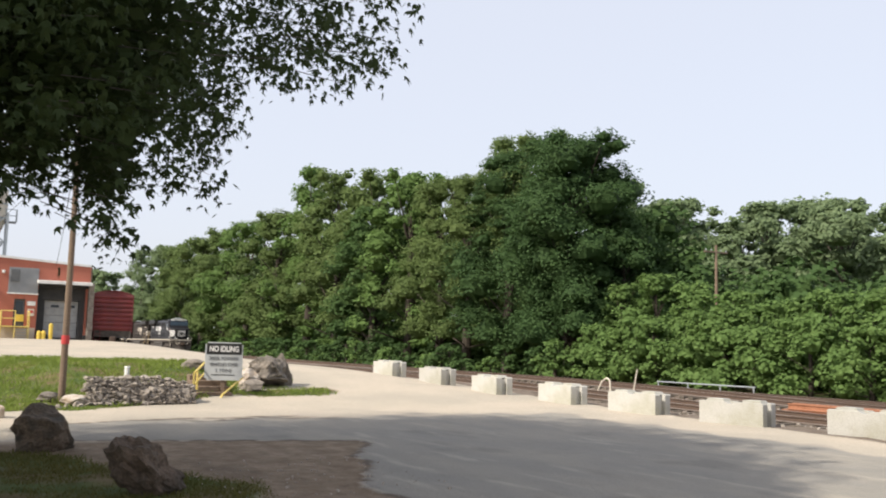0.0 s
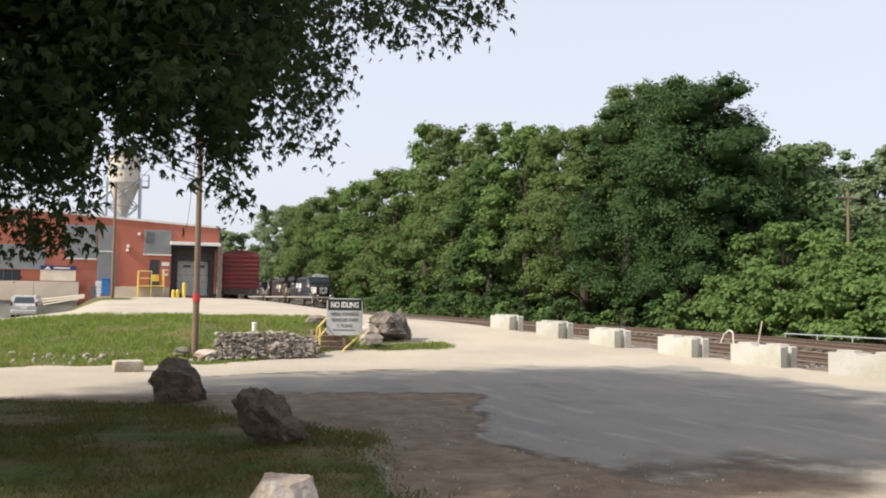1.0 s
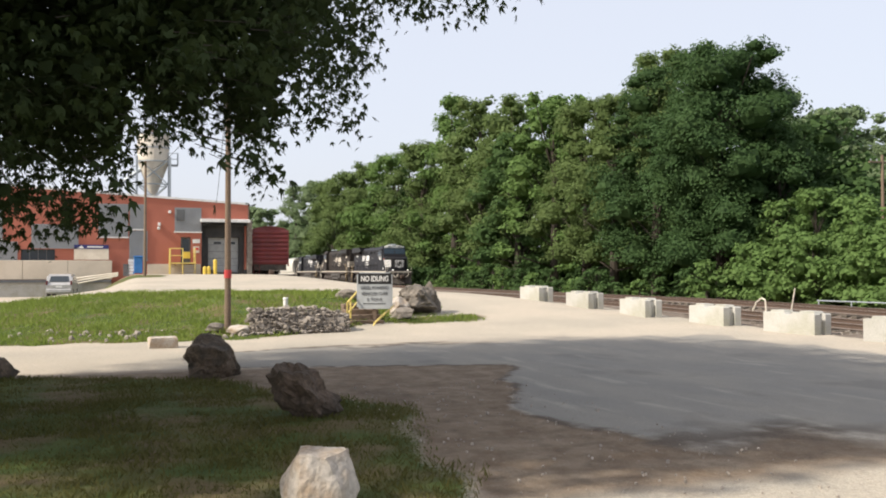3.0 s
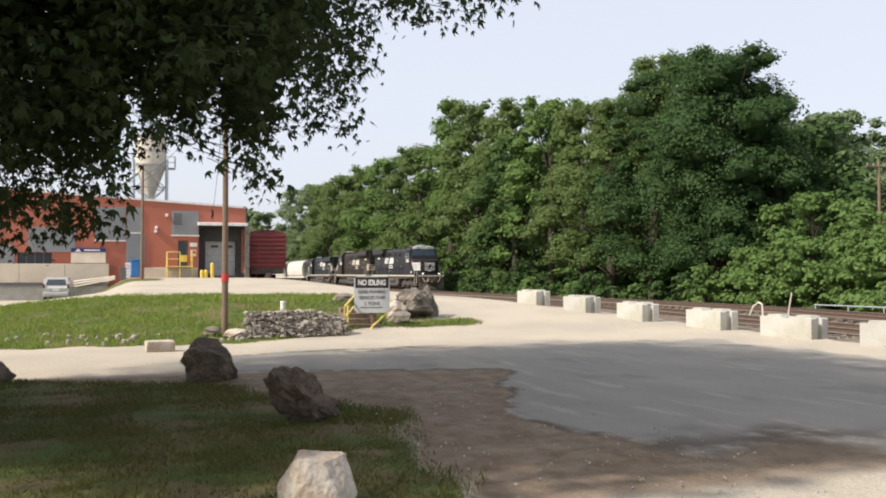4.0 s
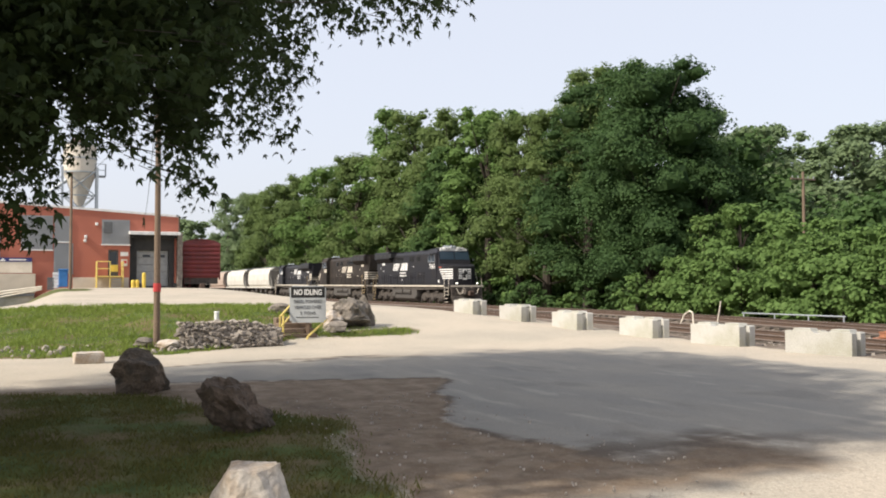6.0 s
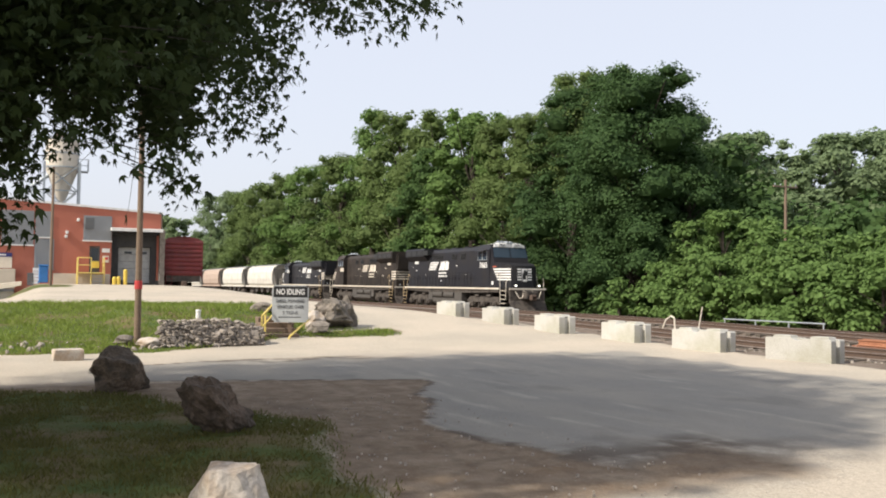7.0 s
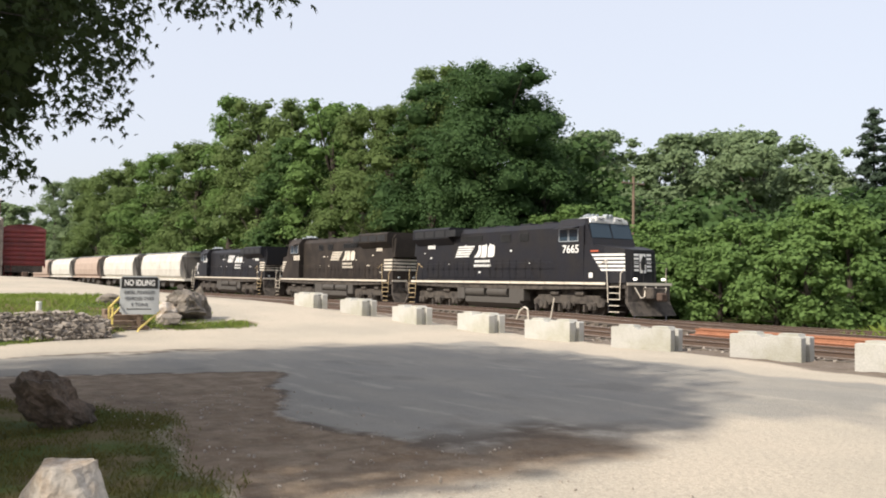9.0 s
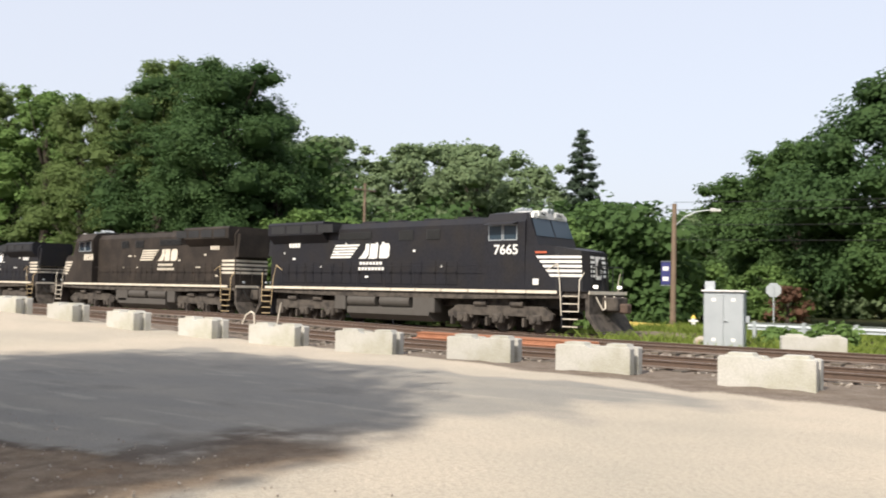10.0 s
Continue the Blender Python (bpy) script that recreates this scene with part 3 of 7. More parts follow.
def forest():
    rng = random.Random(5)
    lab = {"leaf_f": "very large dark green deciduous tree with a broad crown", "leaf_a": "broad dark green deciduous tree beside the railway", "leaf_b": "tall olive green deciduous tree beside the railway", "leaf_c": "fresh green deciduous tree beside the railway", "leaf_e": "distant deciduous tree, green paled for haze"}
    # the large dark tree and its neighbours, then the wall of trees that runs off along the track
    rows = [
        (-57.6, 42.5, 20.2, 6.9, "leaf_f", 26), (-53.9, 44.8, 13.4, 4.2, "leaf_f", 14), (-65.0, 41.5, 19.8, 5.6, "leaf_f", 16), (-66.5, 45.5, 22.2, 6.2, "leaf_b", 15),
        (-71.0, 41.0, 18.6, 5.2, "leaf_b", 15), (-78.0, 42.0, 19.4, 6.2, "leaf_b", 14), (-74.0, 47.0, 23.4, 5.4, "leaf_b", 12),
        (-87.0, 43.0, 21.6, 7.0, "leaf_c", 14), (-98.0, 44.0, 23.6, 7.2, "leaf_b", 14), (-92.0, 41.0, 18.0, 5.8, "leaf_a", 12), (-108.0, 43.0, 25.0, 7.0, "leaf_b", 13),
        (-118.0, 43.0, 27.0, 6.6, "leaf_c", 12), (-131.0, 42.5, 22.6, 7.2, "leaf_b", 12), (-146.0, 42.5, 22.6, 7.6, "leaf_c", 12), (-160.0, 42.5, 22.8, 7.6, "leaf_b", 12),
        (-176.0, 42.5, 23.0, 8.0, "leaf_b", 12), (-194.0, 42.5, 23.2, 8.0, "leaf_b", 12), (-212.0, 42.0, 24.4, 7.6, "leaf_e", 12), (-232.0, 41.0, 25.0, 7.0, "leaf_e", 12), (-125.0, 48.0, 24.0, 6.0, "leaf_b", 10), (-152.0, 47.0, 24.0, 6.0, "leaf_e", 10),
    ]
    for k, (x, y, h, r, leaf, c) in enumerate(rows):
        far = math.hypot(x, y)
        make_tree("tree", x, y, h, r, leaf, 100 + k, lab[leaf], base=1.2, count=c, per=300 if far < 90 else 118, size=0.165 if far < 90 else 0.28)
    for k in range(9):
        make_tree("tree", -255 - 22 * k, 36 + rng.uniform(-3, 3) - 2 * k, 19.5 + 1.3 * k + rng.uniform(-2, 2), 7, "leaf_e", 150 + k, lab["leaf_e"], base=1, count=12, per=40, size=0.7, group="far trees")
    # behind the bushes, mostly in haze-paled leaves, and the tall ones beyond the crossing
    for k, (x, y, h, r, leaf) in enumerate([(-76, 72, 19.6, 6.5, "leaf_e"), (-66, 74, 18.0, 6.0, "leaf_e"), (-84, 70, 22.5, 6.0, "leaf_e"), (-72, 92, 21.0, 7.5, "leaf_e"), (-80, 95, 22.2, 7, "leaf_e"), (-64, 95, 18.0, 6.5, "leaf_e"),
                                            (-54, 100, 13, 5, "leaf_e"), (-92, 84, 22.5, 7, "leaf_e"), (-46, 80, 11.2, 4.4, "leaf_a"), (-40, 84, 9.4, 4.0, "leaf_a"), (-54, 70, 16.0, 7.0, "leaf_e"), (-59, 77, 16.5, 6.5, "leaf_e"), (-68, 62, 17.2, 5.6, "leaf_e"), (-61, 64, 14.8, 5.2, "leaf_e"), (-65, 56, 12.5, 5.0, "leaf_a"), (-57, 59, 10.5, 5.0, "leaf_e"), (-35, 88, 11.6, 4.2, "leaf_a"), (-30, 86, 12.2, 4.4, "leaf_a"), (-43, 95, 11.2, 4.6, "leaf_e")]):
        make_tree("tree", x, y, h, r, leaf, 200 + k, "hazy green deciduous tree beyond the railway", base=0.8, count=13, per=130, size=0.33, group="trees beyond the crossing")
    for k, (x, y, h, r, leaf) in enumerate([(-12.2, 57, 15.0, 7.2, "leaf_f"), (-3.5, 58, 14.8, 7.5, "leaf_f"), (-20.5, 62, 12.4, 4.8, "leaf_a"), (-26.5, 67, 11.0, 4.4, "leaf_a"), (7, 58, 14, 7.5, "leaf_f"), (-9, 51, 9.2, 4.5, "leaf_a"), (-1, 51, 9.0, 4.5, "leaf_f")]):
        make_tree("tree", x, y, h, r, leaf, 240 + k, "large dark green deciduous tree beyond the road crossing", base=0.8, count=22, per=300, size=0.20, group="trees beyond the crossing")
    make_tree("bush", -16.6, 48.8, 2.3, 1.2, "leaf_g", 260, "russet withered bush beside the octagonal sign", base=0.0, count=7, per=330, size=0.17, group="bushes by the crossing", category="bush")
    # conifer
    rng2 = np.random.default_rng(77)
    ob = thing("conifer", pose(-57.5, 95.5, 0), "tall dark spruce with a ragged pointed top", "tree", "trees beyond the crossing")
    bm = B()
    limb(bm, (0, 0, 0), (0, 0, 22.0), 0.32, 0.03, 8)
    part("trunk", bm, "bark", ob)
    lob = []
    for k in range(46):
        f = k / 45
        a = k * 2.4
        d = 5.4 * (1 - f) ** 0.72 * (0.55 + 0.45 * rng2.random())
        lob.append(((math.cos(a) * d * 0.75, math.sin(a) * d * 0.75, 3 + 18.4 * f), 0.62 + 1.5 * (1 - f)))
    quads_mesh("crown", crown_quads(rng2, lob, 260, 0.26, flat=0.55), "leaf_d", ob)
    # bushes: the tall thicket, then the low ones along the ballast
    k = 0
    for x in np.arange(-50.5, -24.5, 2.7):
        for row in (0, 1):
            h = (4.8 if row == 0 else 6.9) * (0.85 + 0.3 * rng.random()) * (1.0 if x < -22 else 0.72)
            make_tree("bush", x + rng.uniform(-1, 1), 38.6 + 3.6 * row + rng.uniform(-0.6, 0.6), h, 2.5 + rng.uniform(-0.3, 0.5), "leaf_c", 300 + k, "dense fresh green thicket bush beside the railway", base=0.1, count=9, per=280, size=0.19, group="thicket", category="bush")
            k += 1
    for x in np.arange(-150, -50, 2.9):
        h = 2.8 * (0.6 + 0.7 * rng.random())
        make_tree("bush", x + rng.uniform(-1, 1), 36.4 + rng.uniform(-0.4, 0.8), h, 1.5 + rng.uniform(-0.3, 0.6), "leaf_a" if k % 3 else "leaf_c", 300 + k, "low green bush at the edge of the ballast", base=0.0, count=6, per=220, size=0.19, group="low bushes", category="bush")
        k += 1
    for x, y, h, r in ((-23.6, 54, 4.0, 3.0), (-19.5, 54, 3.6, 2.6), (-28.0, 56, 3.6, 3.0), (-33.0, 58, 4.5, 3.0), (-8.6, 30.0, 1.1, 1.1), (-10.2, 29.6, 0.9, 0.9), (-6.3, 30.5, 0.8, 1.0), (-4.5, 30.2, 0.7, 0.9)):
        make_tree("bush", x, y, h, r, "leaf_c", 300 + k, "ragged green bush near the road crossing", base=0.0, count=7, per=330, size=0.17, group="bushes by the crossing", category="bush")
        k += 1


forest()


def woodland():
    """The depth of the wood behind the first trees, where nobody could count them."""
    rng = np.random.default_rng(9)
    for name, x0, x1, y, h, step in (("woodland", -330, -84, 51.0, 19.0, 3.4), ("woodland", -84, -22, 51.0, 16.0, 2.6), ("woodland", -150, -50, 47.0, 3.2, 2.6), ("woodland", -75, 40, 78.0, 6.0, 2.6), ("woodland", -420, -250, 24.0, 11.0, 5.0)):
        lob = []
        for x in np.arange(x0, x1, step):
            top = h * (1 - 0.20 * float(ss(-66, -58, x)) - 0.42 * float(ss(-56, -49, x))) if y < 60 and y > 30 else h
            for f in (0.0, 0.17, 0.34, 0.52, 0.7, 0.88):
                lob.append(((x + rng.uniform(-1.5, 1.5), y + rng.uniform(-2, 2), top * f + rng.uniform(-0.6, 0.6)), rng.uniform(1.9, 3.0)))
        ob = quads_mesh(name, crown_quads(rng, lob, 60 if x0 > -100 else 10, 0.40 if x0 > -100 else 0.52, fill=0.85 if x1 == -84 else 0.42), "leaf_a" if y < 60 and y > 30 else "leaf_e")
        tagged(ob, "dense green undergrowth and woodland behind the railway trees", "woods", kind="stuff")


woodland()


# ---- tracks ----
TRACK_Y = 32.2
TRAIN_RAIL_Z = -0.06


def rail_rise(x):
    """The main track climbs a little in the distance."""
    return 0.42 * float(ss(45, 165, -x))


def rail_outline(w=0.07, h=0.16):
    return [(-w, 0), (w, 0), (w, 0.015), (0.012, 0.035), (0.012, h - 0.045), (0.036, h - 0.03), (0.036, h), (-0.036, h), (-0.036, h - 0.03), (-0.012, h - 0.045), (-0.012, 0.035), (-w, 0.015)]


def swept_rail(name, y, xs, parent, mat, base):
    bm = B()
    prof = rail_outline()
    rings = []
    for x in xs:
        z = base(x)
        rings.append([bm.verts.new((x, y + p[0], z + p[1])) for p in prof])
    for a, b in zip(rings, rings[1:]):
        for i in range(len(prof)):
            j = (i + 1) % len(prof)
            bm.faces.new((a[i], a[j], b[j], b[i]))
    ob = part(name, bm, mat, parent)
    ob.data.materials.append(M["railtop"])
    for p in ob.data.polygons:
        if p.normal.z > 0.9:
            p.material_index = 1
    return ob


def make_track(y, x0, x1, base, label, tie_from, tie_to, shiny=True):
    ob = thing("railway_track", pose(0, 0, 0), label, "railway track", "railway tracks", "structure")
    xs = list(np.arange(x0, x1, 8.0)) + [x1]
    for side in (-0.7525, 0.7525):
        swept_rail("rail", y + side, xs, ob, "rust", base)
    bm = B()
    box(bm, -0.115, 0.115, -1.3, 1.3, -0.14, 0.0, 0.012)
    me = None
    rng = random.Random(int(y * 10))
    x = tie_from
    while x < tie_to:
        if me is None:
            t = part("tie", bm, "tie", ob)
            me = t.data
        else:
            t = new("tie", me)
            t.parent = ob
        t.location = (x + rng.uniform(-0.03, 0.03), y + rng.uniform(-0.04, 0.04), base(x) + 0.004)
        t.rotation_euler = (0, 0, rng.uniform(-0.02, 0.02))
        x += 0.53
    return ob


def level(x):
    return 0.03 + 0.26 * float(ss(15, 34, -x))


make_track(TRACK_Y, -420, 120, lambda x: TRAIN_RAIL_Z - 0.16 + rail_rise(x), "main line track with polished rails on brown ballast", -70, 12)
make_track(24.2, -300, 120, lambda x: level(x) + 0.3 * float(ss(60, 160, -x)), "rusty yard track on brown ballast", -60, 10)
make_track(18.9, -120, 120, level, "rusty siding track nearest the concrete blocks", -60, 10)


# ---- train ----
def sheet(bm, pts):
    bm.faces.new([bm.verts.new(p) for p in pts])


WHEELS = []


def wheelset(name, r, parent, x, sign=1):
    """Two wheels on an axle, turning about it."""
    bm = B()
    rod(bm, (0, -0.95, 0), (0, 0.95, 0), 0.08, 0.08, 10)
    for side in (-1, 1):
        rod(bm, (0, side * 0.69, 0), (0, side * 0.83, 0), r, r, 22)
        rod(bm, (0, side * 0.65, 0), (0, side * 0.70, 0), r + 0.025, r + 0.025, 22)
        rod(bm, (0, side * 0.83, 0), (0, side * 0.86, 0), r * 0.5, r * 0.45, 12)
        box(bm, 0.25 * r, 0.6 * r, *sorted((side * 0.83, side * 0.85)), -0.1 * r, 0.1 * r)
    ob = part(name, bm, "truck", parent, "dusty steel wheelset")
    ob.location = (x, 0, r)
    WHEELS.append((ob, (x, 0, r), r, sign))


def three_axle_truck(loco, xc, sign=1):
    bm = B()
    for s in (-1, 1):
        y0, y1 = sorted((s * 1.02, s * 1.2))
        prism(bm, [(xc - 2.75, 0.78), (xc - 2.2, 1.08), (xc + 2.2, 1.08), (xc + 2.75, 0.78), (xc + 2.7, 0.55), (xc + 2.3, 0.5), (xc + 1.6, 0.66), (xc - 1.6, 0.66), (xc - 2.3, 0.5), (xc - 2.7, 0.55)], "y", y0, y1)
        for dx in (-1.9, 0, 1.9):
            y2, y3 = sorted((s * 1.05, s * 1.32))
            box(bm, xc + dx - 0.28, xc + dx + 0.28, y2, y3, 0.33, 0.74, 0.05)
            rod(bm, (xc + dx, s * 1.2, 0.53), (xc + dx, s * 1.38, 0.53), 0.15, 0.12, 12)
            for k in (-0.42, 0.42):
                rod(bm, (xc + dx + k, s * 1.12, 0.55), (xc + dx + k, s * 1.12, 1.05), 0.09, 0.09, 8)
            box(bm, xc + dx - 0.62, xc + dx - 0.5, y2, y3, 0.22, 0.60, 0.02)
        for dx in (-0.95, 0.95):
            rod(bm, (xc + dx - 0.3, s * 1.2, 1.16), (xc + dx + 0.35, s * 1.2, 1.16), 0.12, 0.12, 10)
    box(bm, xc - 1.0, xc + 1.0, -1.0, 1.0, 0.7, 1.40)
    t = part("truck", bm, "truck", loco, "dusty three-axle truck frame")
    for dx in (-1.9, 0, 1.9):
        wheelset("wheelset", 0.53, t, xc + dx, sign)


def stripes(name, bm_quads, parent, mat="white"):
    for q in bm_quads:
        bm = B()
        sheet(bm, q)
        part(name, bm, mat, parent, "white safety stripe")


def handrail(loco, pts, r=0.022, mat="white"):
    bm = B()
    for a, b in zip(pts, pts[1:]):
        rod(bm, a, b, r, r, 6)
    return part("handrail", bm, mat, loco, "pale painted handrail")


def logo_bars(loco, xa, xb, z0, z1, y, s, mat):
    """The owner's mark as plain shapes: slanted bars, a swept flank and two upright blocks, with bars of small writing below."""
    x0, w = 0.0, xb - xa
    ax = (xa, 1) if s < 0 else (xb, -1)

    def flip(pts):
        return [(ax[0] + ax[1] * p[0], p[1]) for p in pts]
    for k in range(5):
        a = z1 - (z1 - z0) * (k / 5 + 0.02)
        b = a - (z1 - z0) * 0.13
        bm = B()
        lean = 0.10 * w
        prism(bm, flip([(x0 + lean * (b - z0) / (z1 - z0), b), (x0 + w * (0.50 - 0.035 * k), b), (x0 + w * (0.52 - 0.035 * k), a), (x0 + lean * (a - z0) / (z1 - z0), a)]), "y", *sorted((y, y + s * 0.006)))
        part("emblem_bar", bm, mat, loco)
    for outline in (
        ((0.50, 0.0), (0.545, 0.20), (0.60, 0.62), (0.60, 1.0), (0.66, 1.0), (0.66, 0.22), (0.62, 0.0)),
        ((0.68, 0.0), (0.80, 0.0), (0.81, 0.08), (0.81, 1.0), (0.69, 1.0), (0.68, 0.92)),
        ((0.84, 0.0), (0.97, 0.0), (1.0, 0.16), (1.0, 0.84), (0.97, 1.0), (0.87, 1.0), (0.84, 0.84)),
    ):
        bm = B()
        prism(bm, flip([(x0 + w * (u + 0.02 * v), z0 + (z1 - z0) * v) for u, v in outline]), "y", *sorted((y, y + s * 0.006)))
        part("emblem_block", bm, mat, loco)
    for k, (a, b) in enumerate(((0.52, 0.90), (0.50, 0.94))):
        bm = B()
        u, step = x0 + w * a, w * 0.055
        zt = z0 - 0.16 - 0.26 * k
        while u < x0 + w * b:
            e0, e1 = sorted((ax[0] + ax[1] * u, ax[0] + ax[1] * (u + step * 0.72)))
            box(bm, e0, e1, *sorted((y, y + s * 0.006)), zt - 0.14, zt)
            u += step
        part("lettering_bar", bm, mat, loco)


def make_locomotive(label, paint="black", mark="white", cab_roof="white", number="", lit=False, low=0.0, sign=1):
    """A six-axle wide-cab locomotive. Local x runs from 0 at the front coupler back to -22.2; z from the rail top."""
    L = thing("locomotive", pose(0, 0, 0), label, "locomotive", "train")
    ht, hh = 4.86 - low, 4.64 - low
    # underframe and deck
    bm = B()
    prism(bm, [(-1.3, 1.25), (-1.3, 1.5), (-21.3, 1.5), (-21.3, 1.25), (-16.0, 1.12), (-7.5, 1.12)], "y", -1.45, 1.45)
    box(bm, -21.9, -0.55, -0.45, 0.45, 0.75, 1.3, 0.05)
    part("underframe", bm, "truck", L)
    bm = B()
    box(bm, -21.35, -1.2, -1.55, 1.55, 1.5, 1.54)
    part("walkway", bm, paint, L)
    for s in (-1, 1):
        xs = np.linspace(-20.7, -2.6, 13)
        for a, b in zip(xs, xs[1:]):
            bm = B()
            box(bm, a + 0.02, b - 0.02, *sorted((s * 1.55, s * 1.565)), 1.41, 1.53)
            part("sill_stripe", bm, "cream", L, "off-white stripe along the sill")
    # long hood with doors
    bm = B()
    prism(bm, [(-1.12, 1.54), (1.12, 1.54), (1.12, hh - 0.28), (0.9, hh), (-0.9, hh), (-1.12, hh - 0.28)], "x", -20.75, -6.2)
    hood = part("hood", bm, paint, L)
    for s in (-1, 1):
        x = -20.1
        k = 0
        while x < -8.2:
            w = 0.62 if k % 5 else 0.85
            bm = B()
            y0, y1 = sorted((s * 1.12, s * 1.145))
            box(bm, x, x + w - 0.05, y0, y1, 1.72, 2.75, 0.008)
            box(bm, x + w - 0.13, x + w - 0.10, *sorted((s * 1.145, s * 1.17)), 2.15, 2.32)
            part("hood_door", bm, paint, hood)
            x += w
            k += 1
        for x0, x1, z0, z1 in ((-15.6, -13.4, 3.85, 4.2), (-11.6, -10.7, 3.75, 4.2), (-9.9, -9.1, 3.75, 4.2)):
            bm = B()
            box(bm, x0, x1, *sorted((s * 1.12, s * 1.15)), z0 - low, z1 - low)
            for q in np.arange(x0 + 0.06, x1 - 0.05, 0.12):
                box(bm, q, q + 0.05, *sorted((s * 1.15, s * 1.175)), z0 - low + 0.03, z1 - low - 0.03)
            part("grille", bm, "signblack", hood)
        rngd = random.Random(3 + s)
        for q in range(12):
            bm = B()
            xx, zz = rngd.uniform(-20, -8.5), rngd.choice((2.5, 2.9, 3.2, 2.0, 3.6))
            box(bm, xx, xx + rngd.choice((0.09, 0.16, 0.22)), *sorted((s * 1.145, s * 1.152)), zz, zz + 0.09)
            part("notice_plate", bm, mark, hood, "small white notice plate")
    # radiator wings at the back of the hood
    bm = B()
    prism(bm, [(-1.52, hh - 0.50), (-1.12, hh - 0.92), (1.12, hh - 0.92), (1.52, hh - 0.50), (1.52, hh + 0.05), (1.40, hh + 0.16), (-1.40, hh + 0.16), (-1.52, hh + 0.05)], "x", -20.6, -16.4)
    rad = part("radiator", bm, paint, L, "overhanging radiator cab")
    for x in np.arange(-20.3, -16.7, 1.2):
        bm = B()
        box(bm, x, x + 1.05, -1.54, 1.54, hh - 0.42, hh - 0.02)
        part("screen", bm, "signblack", rad)
    for x in (-14.6, -12.9, -10.6, -8.6):
        bm = B()
        box(bm, x, x + 0.9, -0.55, 0.55, hh, hh + 0.12, 0.03)
        part("roof_hatch", bm, paint, L)
    bm = B()
    prism(bm, [(-1.12, 3.1 - low), (1.12, 3.1 - low), (1.0, hh - 0.25), (-1.0, hh - 0.25)], "x", -21.0, -20.75)
    part("rear_box", bm, paint, L)
    # rear end stripes
    q = []
    for k in range(4):
        a, b = 2.95 - 0.22 * k, 2.83 - 0.22 * k
        for s in (-1, 1):
            if sign < 0:
                q.append([(-20.75, s * 1.16, b), (-19.6, s * 1.16, b), (-19.6, s * 1.16, a), (-20.75, s * 1.16, a)])
        q.append([(-20.78, -1.1, b), (-20.78, 1.1, b), (-20.78, 1.1, a), (-20.78, -1.1, a)])
    stripes("end_stripe", q, L, "cream")
    # cab
    bm = B()
    prism(bm, [(-1.54, 1.54), (1.54, 1.54), (1.54, ht - 0.52), (1.25, ht - 0.12), (0.5, ht), (-0.5, ht), (-1.25, ht - 0.12), (-1.54, ht - 0.52)], "x", -6.25, -4.2)
    cab = part("cab", bm, paint, L, "wide black cab")
    bm = B()
    prism(bm, [(-4.2, 3.1), (-3.55, 3.3 - low), (-4.12, ht - 0.20), (-4.2, ht - 0.12)], "y", -1.45, 1.45)
    part("cab_front", bm, paint, cab)
    for a, b in ((-1.41, -0.04), (0.04, 1.41)):
        bm = B()
        t0, t1 = Vector((-3.75, 0, 3.76 - low)), Vector((-4.03, 0, ht - 0.36))
        n = Vector((0.03, 0, 0.01))
        for base in (0,):
            vs = [bm.verts.new((t0.x + n.x, a, t0.z)), bm.verts.new((t0.x + n.x, b, t0.z)), bm.verts.new((t1.x + n.x, b * 0.95, t1.z)), bm.verts.new((t1.x + n.x, a * 0.95, t1.z))]
            bm.faces.new(vs)
        part("windshield", bm, "cabglass", cab, "slanted windscreen pane")
    for s in (-1, 1):
        for a, b in ((-6.02, -5.38), (-5.26, -4.62)):
            bm = B()
            box(bm, a, b, *sorted((s * 1.54, s * 1.552)), 3.62 - low, 4.2 - low)
            w = part("side_window", bm, "cabglass", cab)
            bm = B()
            for u0, u1, v0, v1 in ((a - 0.04, a, 3.58, 4.24), (b, b + 0.04, 3.58, 4.24), (a, b, 4.2, 4.24), (a, b, 3.58, 3.62)):
                box(bm, u0, u1, *sorted((s * 1.54, s * 1.57)), v0 - low, v1 - low)
            part("window_frame", bm, "steelgalv", w)
        bm = B()
        prism(bm, [(s * 1.5, 4.32 - low), (s * 1.98, 4.20 - low), (s * 1.98, 4.23 - low), (s * 1.5, 4.36 - low)], "x", -6.05, -4.55)
        part("sunshade", bm, paint, cab)
    bm = B()
    prism(bm, [(-1.22, ht - 0.14), (-0.5, ht - 0.0), (0.5, ht - 0.0), (1.22, ht - 0.14), (1.30, ht - 0.34), (-1.30, ht - 0.34)], "x", -4.35, -3.98)
    part("roof_brow", bm, cab_roof, cab, "white painted brow over the windscreen")
    bm = B()
    prism(bm, [(-1.25, ht - 0.105), (-0.5, ht + 0.012), (0.5, ht + 0.012), (1.25, ht - 0.105), (1.2, ht - 0.14), (-1.2, ht - 0.14)], "x", -5.0 if cab_roof == "white" else -4.45, -4.35)
    part("roof_front", bm, cab_roof, cab)
    for y in (-0.62, 0.62):
        bm = B()
        box(bm, -4.3, -3.93, y - 0.34, y + 0.34, ht - 0.28, ht - 0.04, 0.02)
        nb = part("number_board", bm, "white", cab, "lit white number board")
        if number:
            text_part("number", number, 0.21, Matrix.Translation((-3.925, y, ht - 0.16)) @ pose(0, 0, 0, 90, 0, 90), "signblack", nb)
    bm = B()
    for y in (-0.13, 0.13):
        rod(bm, (-4.25, y, ht + 0.02), (-3.95, y, ht + 0.0), 0.11, 0.11, 12)
    part("headlight", bm, "steelgalv", cab)
    bm = B()
